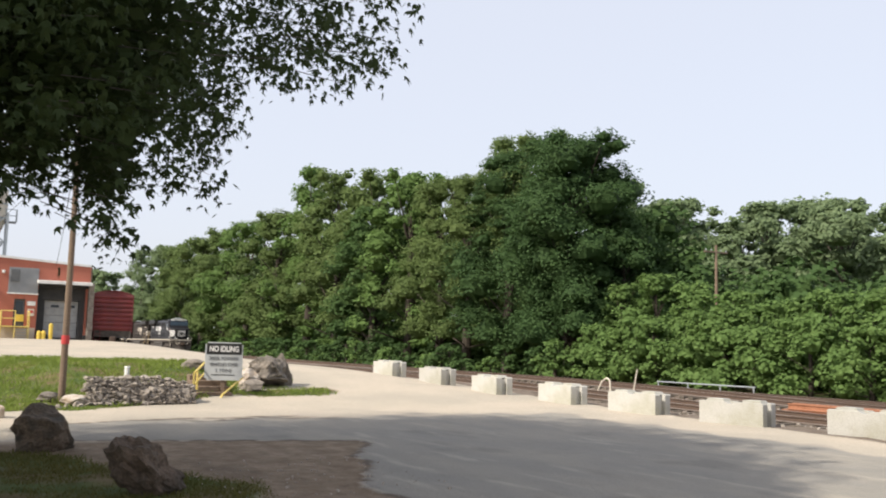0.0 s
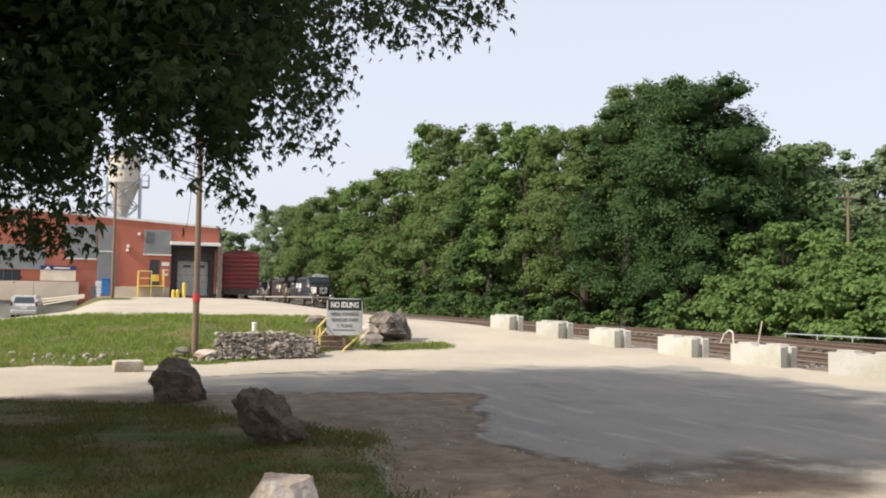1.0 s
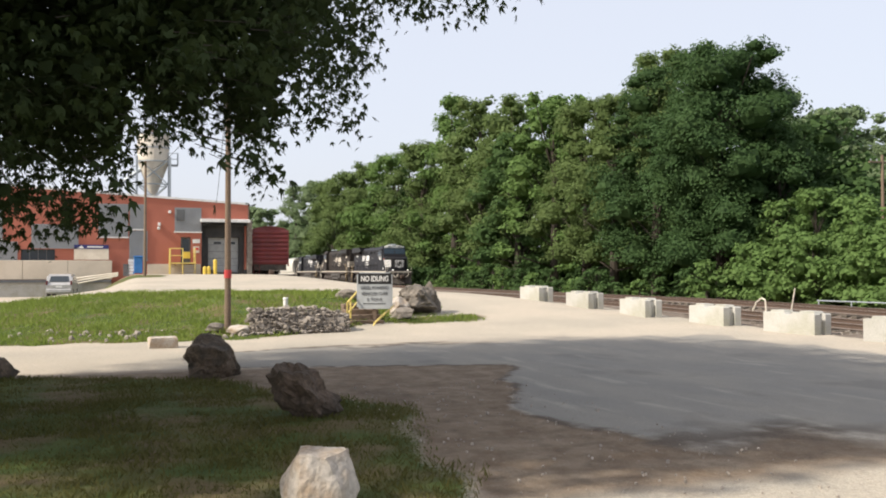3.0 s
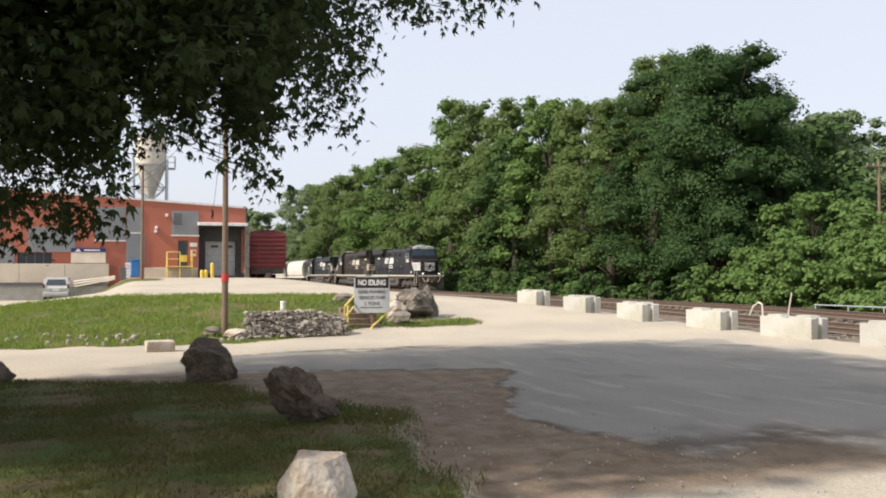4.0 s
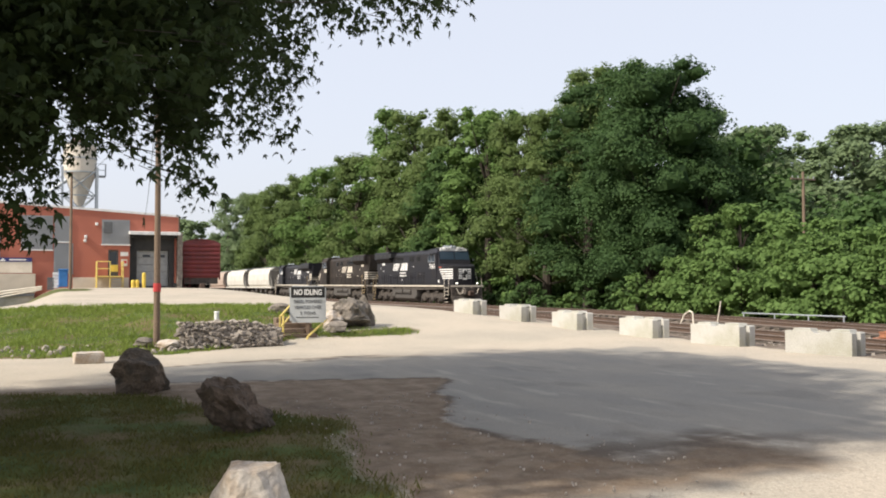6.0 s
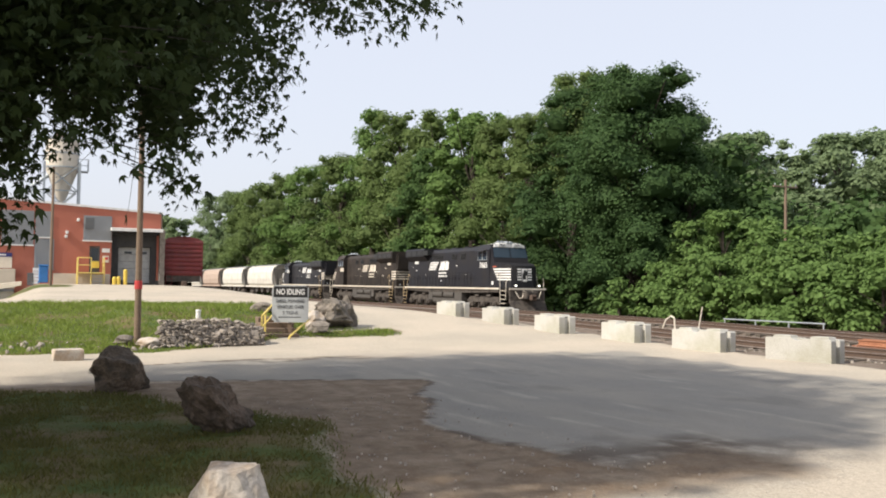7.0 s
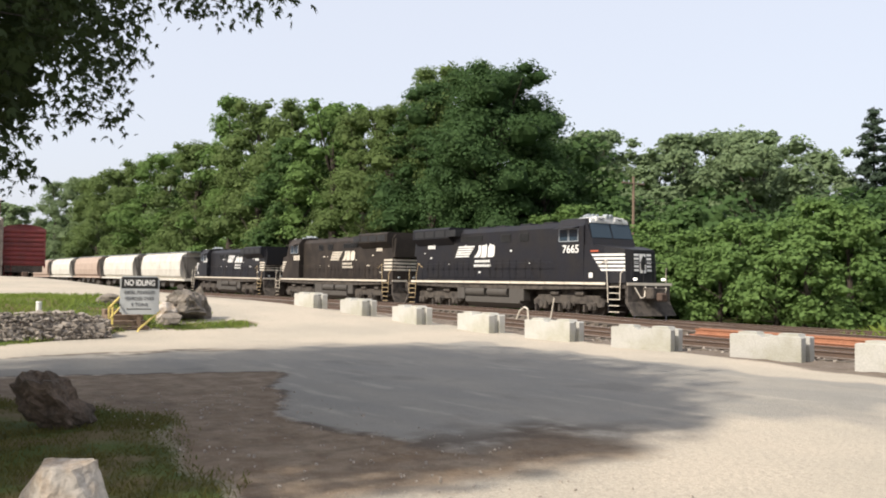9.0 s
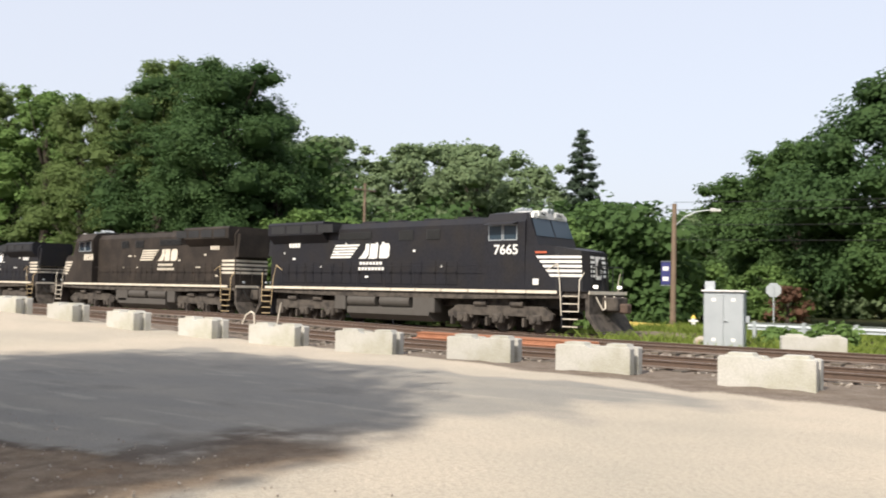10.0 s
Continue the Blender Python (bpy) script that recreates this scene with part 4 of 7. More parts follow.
    for k in (-0.3, 0, 0.3):
        rod(bm, (-5.6, k, ht + 0.09), (-5.15, k, ht + 0.13), 0.05, 0.09, 8)
    box(bm, -5.8, -5.0, -0.4, 0.4, ht, ht + 0.05)
    part("air_horn", bm, "steelgalv", cab)
    # nose
    bm = B()
    low_v = [(-4.2, -1.54), (-2.75, -1.47), (-1.75, -1.05), (-1.62, -0.6), (-1.62, 0.6), (-1.75, 1.05), (-2.75, 1.47), (-4.2, 1.54)]
    tops = [3.46 - low, 3.34 - low, 3.14 - low, 3.12 - low, 3.12 - low, 3.14 - low, 3.34 - low, 3.46 - low]
    a = [bm.verts.new((x, y, 1.54)) for x, y in low_v]
    b = [bm.verts.new((x - 0.10, y * 0.97, z)) for (x, y), z in zip(low_v, tops)]
    bm.faces.new(a[::-1])
    bm.faces.new(b)
    for i in range(8):
        j = (i + 1) % 8
        bm.faces.new((a[i], a[j], b[j], b[i]))
    bmesh.ops.bevel(bm, geom=[e for e in bm.edges if all(v in b for v in e.verts)], offset=0.06, segments=2, affect="EDGES")
    nose = part("nose", bm, paint, L, "black short nose")

    def on_side(i, f, z):
        (x0, y0), (x1, y1) = low_v[i], low_v[i + 1]
        g = (z - 1.54) / (tops[i] - 1.54)
        x, y = x0 + (x1 - x0) * f, y0 + (y1 - y0) * f
        x, y = x - 0.10 * g, y * (1 - 0.03 * g)
        out = Vector((y1 - y0, -(x1 - x0), 0)).normalized() * 0.016
        return (x + out.x, y + out.y, z)

    q = []
    for k in range(5):
        zt = 2.93 - 0.185 * k
        zb = zt - 0.105
        f0 = 0.40 + 0.10 * k
        q.append([on_side(0, f0 + 0.06, zb), on_side(0, 1, zb), on_side(0, 1, zt), on_side(0, f0, zt)])
        q.append([on_side(6, 0, zb), on_side(6, 1 - f0 - 0.06, zb), on_side(6, 1 - f0, zt), on_side(6, 0, zt)])
        for i in (1, 5):
            q.append([on_side(i, 0, zb), on_side(i, 1, zb), on_side(i, 1, zt), on_side(i, 0, zt)])
        q.append([on_side(3, 0.72, zb), on_side(3, 1, zb), on_side(3, 1, zt), on_side(3, 0.72, zt)])
        q.append([on_side(3, 0, zb), on_side(3, 0.28, zb), on_side(3, 0.28, zt), on_side(3, 0, zt)])
    stripes("nose_stripe", q, nose, mark)
    stripes("nose_panel", [[on_side(3, 0.32, 2.0), on_side(3, 0.68, 2.0), on_side(3, 0.68, 2.93), on_side(3, 0.32, 2.93)]], nose, mark)
    bm = B()
    prism(bm, [(-0.16, 2.15), (0.10, 2.15), (0.05, 2.4), (0.2, 2.45), (0.14, 2.75), (-0.05, 2.85), (-0.2, 2.5)], "x", -1.60, -1.59)
    part("emblem", bm, "signblack", nose)
    bm = B()
    box(bm, -3.7, -3.15, -1.53, -1.515, 3.03, 3.11)
    part("marker_plate", bm, "redlamp", nose)
    # front and rear platforms, steps, pilots, couplers
    for end, xf, sgn in (("front", -1.2, 1), ("rear", -21.35, -1)):
        bm = B()
        prism(bm, [(xf - sgn * 0.02, 1.5), (xf - sgn * 0.02, 0.62), (xf + sgn * 0.35, 0.04), (xf + sgn * 0.42, -0.04), (xf + sgn * 0.3, -0.04), (xf - sgn * 0.2, 0.55), (xf - sgn * 0.2, 1.5)], "y", -1.42, 1.42)
        part("pilot", bm, "truck", L, "black steel pilot plough")
        bm = B()
        box(bm, *sorted((xf, xf + sgn * 0.95)), -0.16, 0.16, 0.72, 1.0, 0.05)
        box(bm, *sorted((xf + sgn * 0.6, xf + sgn * 0.95)), -0.22, 0.22, 0.66, 1.06, 0.06)
        part("coupler", bm, "rust", L)
        bm = B()
        box(bm, *sorted((xf - sgn * 0.02, xf + sgn * 0.03)), -1.5, 1.5, 1.40, 1.53)
        part("end_sill", bm, "cream", L, "white end sill")
        for s in (-1, 1):
            bm = B()
            for k in range(5):
                box(bm, *sorted((xf - sgn * 1.15, xf - sgn * 0.45)), *sorted((s * 1.15, s * 1.56)), 0.10 + 0.30 * k, 0.145 + 0.30 * k)
            part("step", bm, "truck", L)
            bm = B()
            for k in range(5):
                box(bm, *sorted((xf - sgn * 1.15, xf - sgn * 0.45)), *sorted((s * 1.562, s * 1.572)), 0.10 + 0.30 * k, 0.135 + 0.30 * k)
            part("step_edge", bm, "cream" if end == "front" else "tanrail", L, "pale step edges")
            bm = B()
            box(bm, *sorted((xf - sgn * 1.22, xf - sgn * 1.16)), *sorted((s * 1.1, s * 1.56)), 0.06, 1.5)
            part("step_side", bm, paint, L)
            mt = "cream" if end == "front" else "tanrail"
            handrail(L, [(xf - sgn * 2.0, s * 1.5, 1.54), (xf - sgn * 1.95, s * 1.5, 2.35), (xf - sgn * 1.45, s * 1.5, 2.62), (xf - sgn * 1.30, s * 1.56, 1.9), (xf - sgn * 1.20, s * 1.57, 0.55)][1:], 0.02, mt)
            handrail(L, [(xf - sgn * 0.25, s * 1.42, 2.25), (xf - sgn * 0.40, s * 1.54, 1.95), (xf - sgn * 0.42, s * 1.57, 0.7)], 0.02, mt)
        bm = B()
        for s in (-1, 1):
            pts = [(xf + sgn * 0.06, s * 0.35, 1.35), (xf + sgn * 0.2, s * 0.55, 0.85), (xf + sgn * 0.22, s * 0.8, 0.8), (xf + sgn * 0.06, s * 1.05, 1.3)]
            for p0, p1 in zip(pts, pts[1:]):
                rod(bm, p0, p1, 0.03, 0.03, 6)
        part("air_hose", bm, "cream" if end == "front" else "rubber", L, "looped air hoses")
        bm = B()
        for y in (-1.2, -0.4, 0.4, 1.2):
            rod(bm, (xf - sgn * 0.02, y, 1.5), (xf - sgn * 0.02, y, 2.5), 0.02, 0.02, 6)
        rod(bm, (xf - sgn * 0.02, -1.2, 2.5), (xf - sgn * 0.02, 1.2, 2.5), 0.02, 0.02, 6)
        part("end_rail", bm, paint, L)
        for y in (-0.95, 0.95):
            bm = B()
            rod(bm, (xf - sgn * 0.10, y, 1.70), (xf + sgn * 0.06, y, 1.70), 0.06, 0.06, 12)
            part("ditch_light", bm, "ember" if (lit and end == "front") else "steelgalv", L, "small round ditch light")
    # side handrails with stanchions
    for s in (-1, 1):
        bm = B()
        for x in np.arange(-19.4, -6.6, 1.83):
            rod(bm, (x, s * 1.5, 1.54), (x, s * 1.5, 2.55), 0.018, 0.018, 5)
        rod(bm, (-19.4, s * 1.5, 2.55), (-6.6, s * 1.5, 2.55), 0.018, 0.018, 5)
        part("side_rail", bm, paint, L)
    # tank, reservoirs, trucks
    bm = B()
    prism(bm, [(-1.45, 0.32), (-1.1, 0.05), (1.1, 0.05), (1.45, 0.32), (1.45, 0.62), (1.0, 0.7), (1.0, 1.15), (-1.0, 1.15), (-1.0, 0.7), (-1.45, 0.62)], "x", -14.6, -9.4)
    part("fuel_tank", bm, "tank", L)
    for s in (-1, 1):
        for a, b in ((-14.6, -12.75), (-12.45, -10.6)):
            bm = B()
            rod(bm, (a, s * 1.2, 0.93), (b, s * 1.2, 0.93), 0.29, 0.29, 16)
            part("air_reservoir", bm, "tank", L, "grey air reservoir")
        for a, b in ((-10.4, -9.1), (-15.5, -14.75)):
            bm = B()
            box(bm, a, b, *sorted((s * 0.9, s * 1.45)), 0.45, 1.18, 0.04)
            part("equipment_box", bm, "tank", L)
    three_axle_truck(L, -5.75, sign)
    three_axle_truck(L, -17.9, sign)
    # markings
    for s in (-1, 1):
        logo_bars(L, -16.2, -12.2, 2.92, 3.62, s * 1.15, s, mark) if s < 0 else logo_bars(L, -15.2, -11.2, 2.92, 3.62, s * 1.15, s, mark)
        bm = B()
        box(bm, -3.78, -3.5, *sorted((s * 1.56, s * 1.57)), 1.75, 2.0)
        part("white_notice", bm, "white", L) if paint == "black" else bm.free()
        if number:
            m = Matrix.Translation((-5.15, s * 1.556, 3.18)) @ pose(0, 0, 0, 90, 0, 0 if s < 0 else 180)
            text_part("number", number, 0.56, m, mark, L, width=1.22, bold=0.010)
        else:
            bm = B()
            for k in range(4):
                box(bm, -6.35 + 0.3 * k, -6.13 + 0.3 * k, *sorted((s * 1.54, s * 1.552)), 3.0, 3.4)
            part("number_bar", bm, mark, L)
        bm = B()
        for k in range(4):
            box(bm, -19.3 + 0.22 * k, -19.14 + 0.22 * k, *sorted((s * 1.13, s * 1.152)), 3.52 - low, 3.74 - low)
        part("number_bar", bm, mark, L)
    # the body rides on its springs above the trucks
    for ch in L.children:
        if not ch.name.startswith("truck"):
            ch.location.z += 0.22
    return L


def make_hopper(label, paint):
    """A covered hopper with rounded sides; local x from -0.6 back to -19.4."""
    C = thing("hopper_car", pose(0, 0, 0), label, "hopper car", "train")
    prof = [(-1.15, 1.35), (-1.5, 1.75), (-1.6, 2.5), (-1.55, 3.4), (-1.35, 4.05), (-0.75, 4.35), (0.75, 4.35), (1.35, 4.05), (1.55, 3.4), (1.6, 2.5), (1.5, 1.75), (1.15, 1.35)]
    bm = B()
    prism(bm, prof, "x", -17.9, -2.1)
    part("body", bm, paint, C, smooth=False)
    for x in np.arange(-17.7, -2.0, 1.95):
        bm = B()
        prism(bm, [(p[0] * 1.012, p[1]) for p in prof[:6]] + [(p[0] * 0.985, p[1]) for p in prof[:6][::-1]], "x", x, x + 0.06)
        part("rib", bm, paint, C)
    bm = B()
    box(bm, -19.3, -0.7, -1.5, 1.5, 1.2, 1.42, 0.02)
    part("side_sill", bm, paint, C)
    bm = B()
    box(bm, -18.9, -1.1, -0.75, 0.75, 4.43, 4.48)
    for x in np.arange(-18.5, -1, 1.7):
        box(bm, x, x + 0.06, -0.7, 0.7, 4.3, 4.44)
    part("running_board", bm, "steelgalv", C)
    for x0, x1, d in ((-2.1, -0.75, 1), (-17.9, -19.25, -1)):
        bm = B()
        for y in (-1.25, 1.25):
            rod(bm, (x1, y, 1.4), (x1, y, 4.2), 0.05, 0.05, 6)
            rod(bm, (x1, y, 1.4), (x0, y, 3.6), 0.06, 0.06, 6)
        for k in range(8):
            rod(bm, (x1, -1.25, 1.6 + 0.35 * k), (x1, -0.8, 1.6 + 0.35 * k), 0.02, 0.02, 5)
        sheet(bm, [(x0 + d * 0.9, -1.2, 1.5), (x0 + d * 0.9, 1.2, 1.5), (x0 + d * 0.02, 1.4, 3.9), (x0 + d * 0.02, -1.4, 3.9)])
        part("end_frame", bm, "tank", C, "open end frame with ladder")
    for x in (-6.5, -10.0, -13.5):
        bm = B()
        prism(bm, [(x - 1.5, 1.4), (x + 1.5, 1.4), (x + 0.45, 0.5), (x - 0.45, 0.5)], "y", -1.1, 1.1)
        part("discharge_gate", bm, "tank", C)
    for xc in (-3.2, -16.8):
        bm = B()
        for s in (-1, 1):
            prism(bm, [(xc - 1.25, 0.6), (xc - 0.9, 0.78), (xc + 0.9, 0.78), (xc + 1.25, 0.6), (xc + 1.15, 0.36), (xc + 0.5, 0.24), (xc - 0.5, 0.24), (xc - 1.15, 0.36)], "y", *sorted((s * 0.95, s * 1.12)))
        box(bm, xc - 0.3, xc + 0.3, -1.0, 1.0, 0.5, 1.2)
        t = part("truck", bm, "truck", C)
        for dx in (-0.88, 0.88):
            wheelset("wheelset", 0.45, t, xc + dx)
    bm = B()
    box(bm, -19.9, -0.1, -0.14, 0.14, 0.74, 1.0)
    part("draft_gear", bm, "rust", C)
    return C


LOCOS = [
    (make_locomotive("black wide-cab diesel locomotive with white nose stripes leading the train", "black", "white", "white", "7665", True), 0.0, False),
    (make_locomotive("dusty black diesel locomotive running backwards behind the leader", "blackdusty", "cream", "blackdusty", sign=-1), -44.6, True),
    (make_locomotive("lower black diesel locomotive with bright white lettering, third in the train", "black", "white", "black", low=0.45, sign=-1), -67.3, True),
]
HOPPERS = []
for k, (paint, lab) in enumerate((("hopper", "pale grey covered hopper car behind the locomotives"), ("hopper", "cream covered hopper car with rust stains"), ("hopper2", "tan covered hopper car"), ("hopper", "pale grey covered hopper car in the train"),
                                  ("hopper2", "tan covered hopper car in the train"), ("hopper", "off-white covered hopper car at the tail"), ("hopper", "dull white covered hopper car far back"), ("hopper2", "brownish covered hopper car far back"))):
    HOPPERS.append((make_hopper(lab, paint), -67.8 - 20.0 * k))
# where the leading coupler is, second by second
TRAIN_X = [(0, -144.0), (0.5, -138.2), (1, -131.7), (1.5, -125.3), (2, -119.3), (2.5, -113.2), (4, -93.9), (4.5, -87.3), (5, -80.8), (5.5, -74.5), (6, -67.9), (7.5, -48.5), (8, -42.2), (8.5, -35.8), (9, -29.5), (9.5, -23.1), (10, -16.7)]


def on_rails(x, length):
    """A pose on the main track, pitched with its slope."""
    a, b = rail_rise(x), rail_rise(x - length)
    return pose(x, TRACK_Y, TRAIN_RAIL_Z + a, 0, math.degrees(math.atan2(b - a, length)), 0)


# ---- concrete blocks along the siding ----
def block_mesh(bm, seed):
    """A precast barrier block 1.8 m long, 0.61 m square, with a keyed top and grooved ends."""
    rng = random.Random(seed)
    L, W, H = 0.83, 0.305, 0.58
    # bottom to top, seen along the length, with a low ridge in two pieces
    prism(bm, [(-L, 0), (-L, H - 0.03), (-L + 0.03, H), (-0.14, H), (-0.07, H - 0.045), (0.07, H - 0.045), (0.14, H), (L - 0.03, H), (L, H - 0.03), (L, 0)], "y", -W, -0.09)
    prism(bm, [(-L, 0), (-L, H - 0.03), (-L + 0.03, H), (-0.14, H), (-0.07, H - 0.045), (0.07, H - 0.045), (0.14, H), (L - 0.03, H), (L, H - 0.03), (L, 0)], "y", 0.09, W)
    box(bm, -L + 0.10, L - 0.10, -0.095, 0.095, 0.0, H - 0.05)
    for a, b in ((-L + 0.10, -0.22), (0.22, L - 0.10)):
        prism(bm, [(a, H - 0.02), (a + 0.05, H + 0.055), (b - 0.05, H + 0.055), (b, H - 0.02)], "y", -0.16, 0.16)
    bmesh.ops.bevel(bm, geom=[e for e in bm.edges if e.calc_length() > 0.3 and rng.random() < 0.8], offset=0.008, segments=1, affect="EDGES")
    for v in bm.verts:
        k = noise.noise(v.co * 3 + Vector((seed, 0, 0)))
        v.co += Vector((k, noise.noise(v.co * 4 + Vector((0, seed, 0))), 0)) * 0.005


for k, (x, y, z, a) in enumerate([(-31.6, 14.96, 0.25, 2), (-28.28, 15.29, 0.2, 1), (-24.96, 15.51, 0.14, -2), (-21.64, 16.0, 0.10, 0), (-18.32, 16.25, 0.05, 8), (-15.0, 16.52, 0.0, 14), (-11.68, 16.85, -0.01, 9), (-8.40, 16.3, 0.0, 4), (-4.75, 15.98, -0.03, 6), (-1.8, 16.6, 0.0, 3)]):
    bm = B()
    block_mesh(bm, k * 7 + 1)
    ob = mesh_object("concrete_block", bm, "concrete")
    t = radians(a)
    cx, cy = x - math.cos(t) * 0.83 - math.sin(t) * 0.305, y - math.sin(t) * 0.83 + math.cos(t) * 0.305
    ob.matrix_world = pose(cx, cy, ground_at(cx, cy) - 0.05, 0, 0, a)
    tagged(ob, ("stained " if k % 3 == 2 else "") + "pale precast concrete block standing beside the siding", "concrete block", "row of concrete blocks")


# ---- boulders and rubble ----
def rock(name, x, y, sx, sy, sz, mat, seed, label, turn=0, sink=0.12, group="", sub=3, jag=0.28, cut=(0.55, 0.85), faces=13, lean=0.0, flare=0.45):
    bm = B()
    bmesh.ops.create_icosphere(bm, subdivisions=sub, radius=1.0)
    rng = random.Random(seed)
    planes = [(Vector((rng.gauss(0, 1), rng.gauss(0, 1), rng.gauss(0, 0.8))).normalized(), rng.uniform(*cut)) for _ in range(faces)]
    off = Vector((seed * 3.1, seed * 1.7, 0))
    for v in bm.verts:
        p = v.co.copy()
        for nrm, d in planes:
            over = p.dot(nrm) - d
            if over > 0:
                p -= nrm * over * 0.97
        p *= 1 + jag * 0.35 * noise.noise(p * 2.2 + off) + jag * 0.22 * noise.noise(p * 6 + off)
        if p.z < 0:
            k = 1 + flare * min(1.0, -p.z * 1.4)
            p = Vector((p.x * k, p.y * k, p.z))
        v.co = Vector((p.x * sx, p.y * sy + lean * p.z, p.z * sz))
    lo = min(v.co.z for v in bm.verts)
    for v in bm.verts:
        v.co.z -= lo
    ob = mesh_object(name, bm, mat)
    ob.matrix_world = pose(x, y, ground_at(x, y) - sink * sz, 0, 0, turn)
    return tagged(ob, label, "boulder", group)


rock("boulder", -14.75, 1.31, 0.47, 0.48, 0.50, "rockdark", 8, "dark brown rounded boulder at the lawn's edge", 20, 0.42, jag=0.5, sub=4)
rock("boulder", -10.05, 1.89, 0.40, 0.35, 0.37, "rockbrown", 58, "craggy dark brown boulder leaning on the lawn", 0, 0.2, jag=0.75, sub=4, lean=-0.19, flare=0.0)


def angular_rock(x, y, turn, sx, sy, sz, mat, seed, label):
    """A squared block of quarried stone with broken faces."""
    rng = random.Random(seed)
    bm = B()
    for n, r, z in ((6, 1.0, 0.0), (6, 1.06, 0.42), (5, 0.78, 0.97)):
        a0 = rng.uniform(0, 6.28)
        for k in range(n):
            a = a0 + 6.283 * k / n + rng.uniform(-0.3, 0.3)
            q = r * rng.uniform(0.86, 1.06)
            bm.verts.new((math.cos(a) * q, math.sin(a) * q, z * rng.uniform(0.9, 1.08)))
    bmesh.ops.convex_hull(bm, input=bm.verts[:])
    bmesh.ops.subdivide_edges(bm, edges=bm.edges[:], cuts=5, use_grid_fill=True)
    off = Vector((seed, seed * 2, 0))
    for v in bm.verts:
        v.co += v.co.normalized() * (0.05 * noise.noise(v.co * 2.6 + off) + 0.03 * noise.noise(v.co * 7 + off))
        v.co = Vector((v.co.x * sx, v.co.y * sy, v.co.z * sz))
    ob = mesh_object("boulder", bm, mat)
    ob.matrix_world = pose(x, y, ground_at(x, y) - 0.03, 0, 0, turn)
    return tagged(ob, label, "boulder")


angular_rock(-6.2, 1.27, 40, 0.27, 0.265, 0.43, "rockwhite", 5, "angular pale limestone boulder on the lawn")
rock("boulder", -15.6, -1.95, 0.40, 0.42, 0.22, "rockdark", 21, "low dark boulder at the lawn's edge", 10, 0.3)
bm = B()
box(bm, -0.20, 0.20, -0.31, 0.31, 0.0, 0.26, 0.05, 2)
for v in bm.verts:
    v.co += Vector((noise.noise(v.co * 4), noise.noise(v.co * 4 + Vector((9, 0, 0))), 0.6 * noise.noise(v.co * 3 + Vector((0, 9, 0))))) * 0.05
slab = mesh_object("boulder", bm, "rockwhite")
slab.matrix_world = pose(-20.6, 0.75, ground_at(-20.6, 0.75) - 0.03, 0, 0, 8)
tagged(slab, "small cream squared limestone rock by the road", "boulder")
rock("boulder", -27.6, 8.75, 0.65, 0.72, 0.62, "rock", 31, "large grey craggy rock behind the sign", 10, 0.2, jag=0.8, sub=4)
rock("boulder", -27.9, 9.35, 0.34, 0.30, 0.60, "rock", 33, "upright grey rock behind the sign", 30, 0.2, jag=0.45)
rock("boulder", -27.0, 8.0, 0.42, 0.40, 0.32, "rockwhite", 35, "pale angular rock beside the sign", 60, 0.15, jag=0.5)
rock("boulder", -26.3, 7.95, 0.34, 0.42, 0.20, "rock", 36, "flat grey rock beside the sign", 20, 0.2)
rock("boulder", -23.9, 2.75, 0.34, 0.45, 0.16, "rockwhite", 41, "pale flat rock at the foot of the pole", 15, 0.2)
rock("boulder", -24.4, 2.2, 0.26, 0.36, 0.15, "rock", 43, "grey flat rock at the foot of the pole", 45, 0.2)
rock("boulder", -29.6, 7.0, 0.4, 0.5, 0.22, "rock", 45, "grey rock on top of the bank", 5, 0.2)
rock("boulder", -28.8, 7.6, 0.3, 0.32, 0.2, "rockwhite", 46, "pale rock on top of the bank", 5, 0.2)


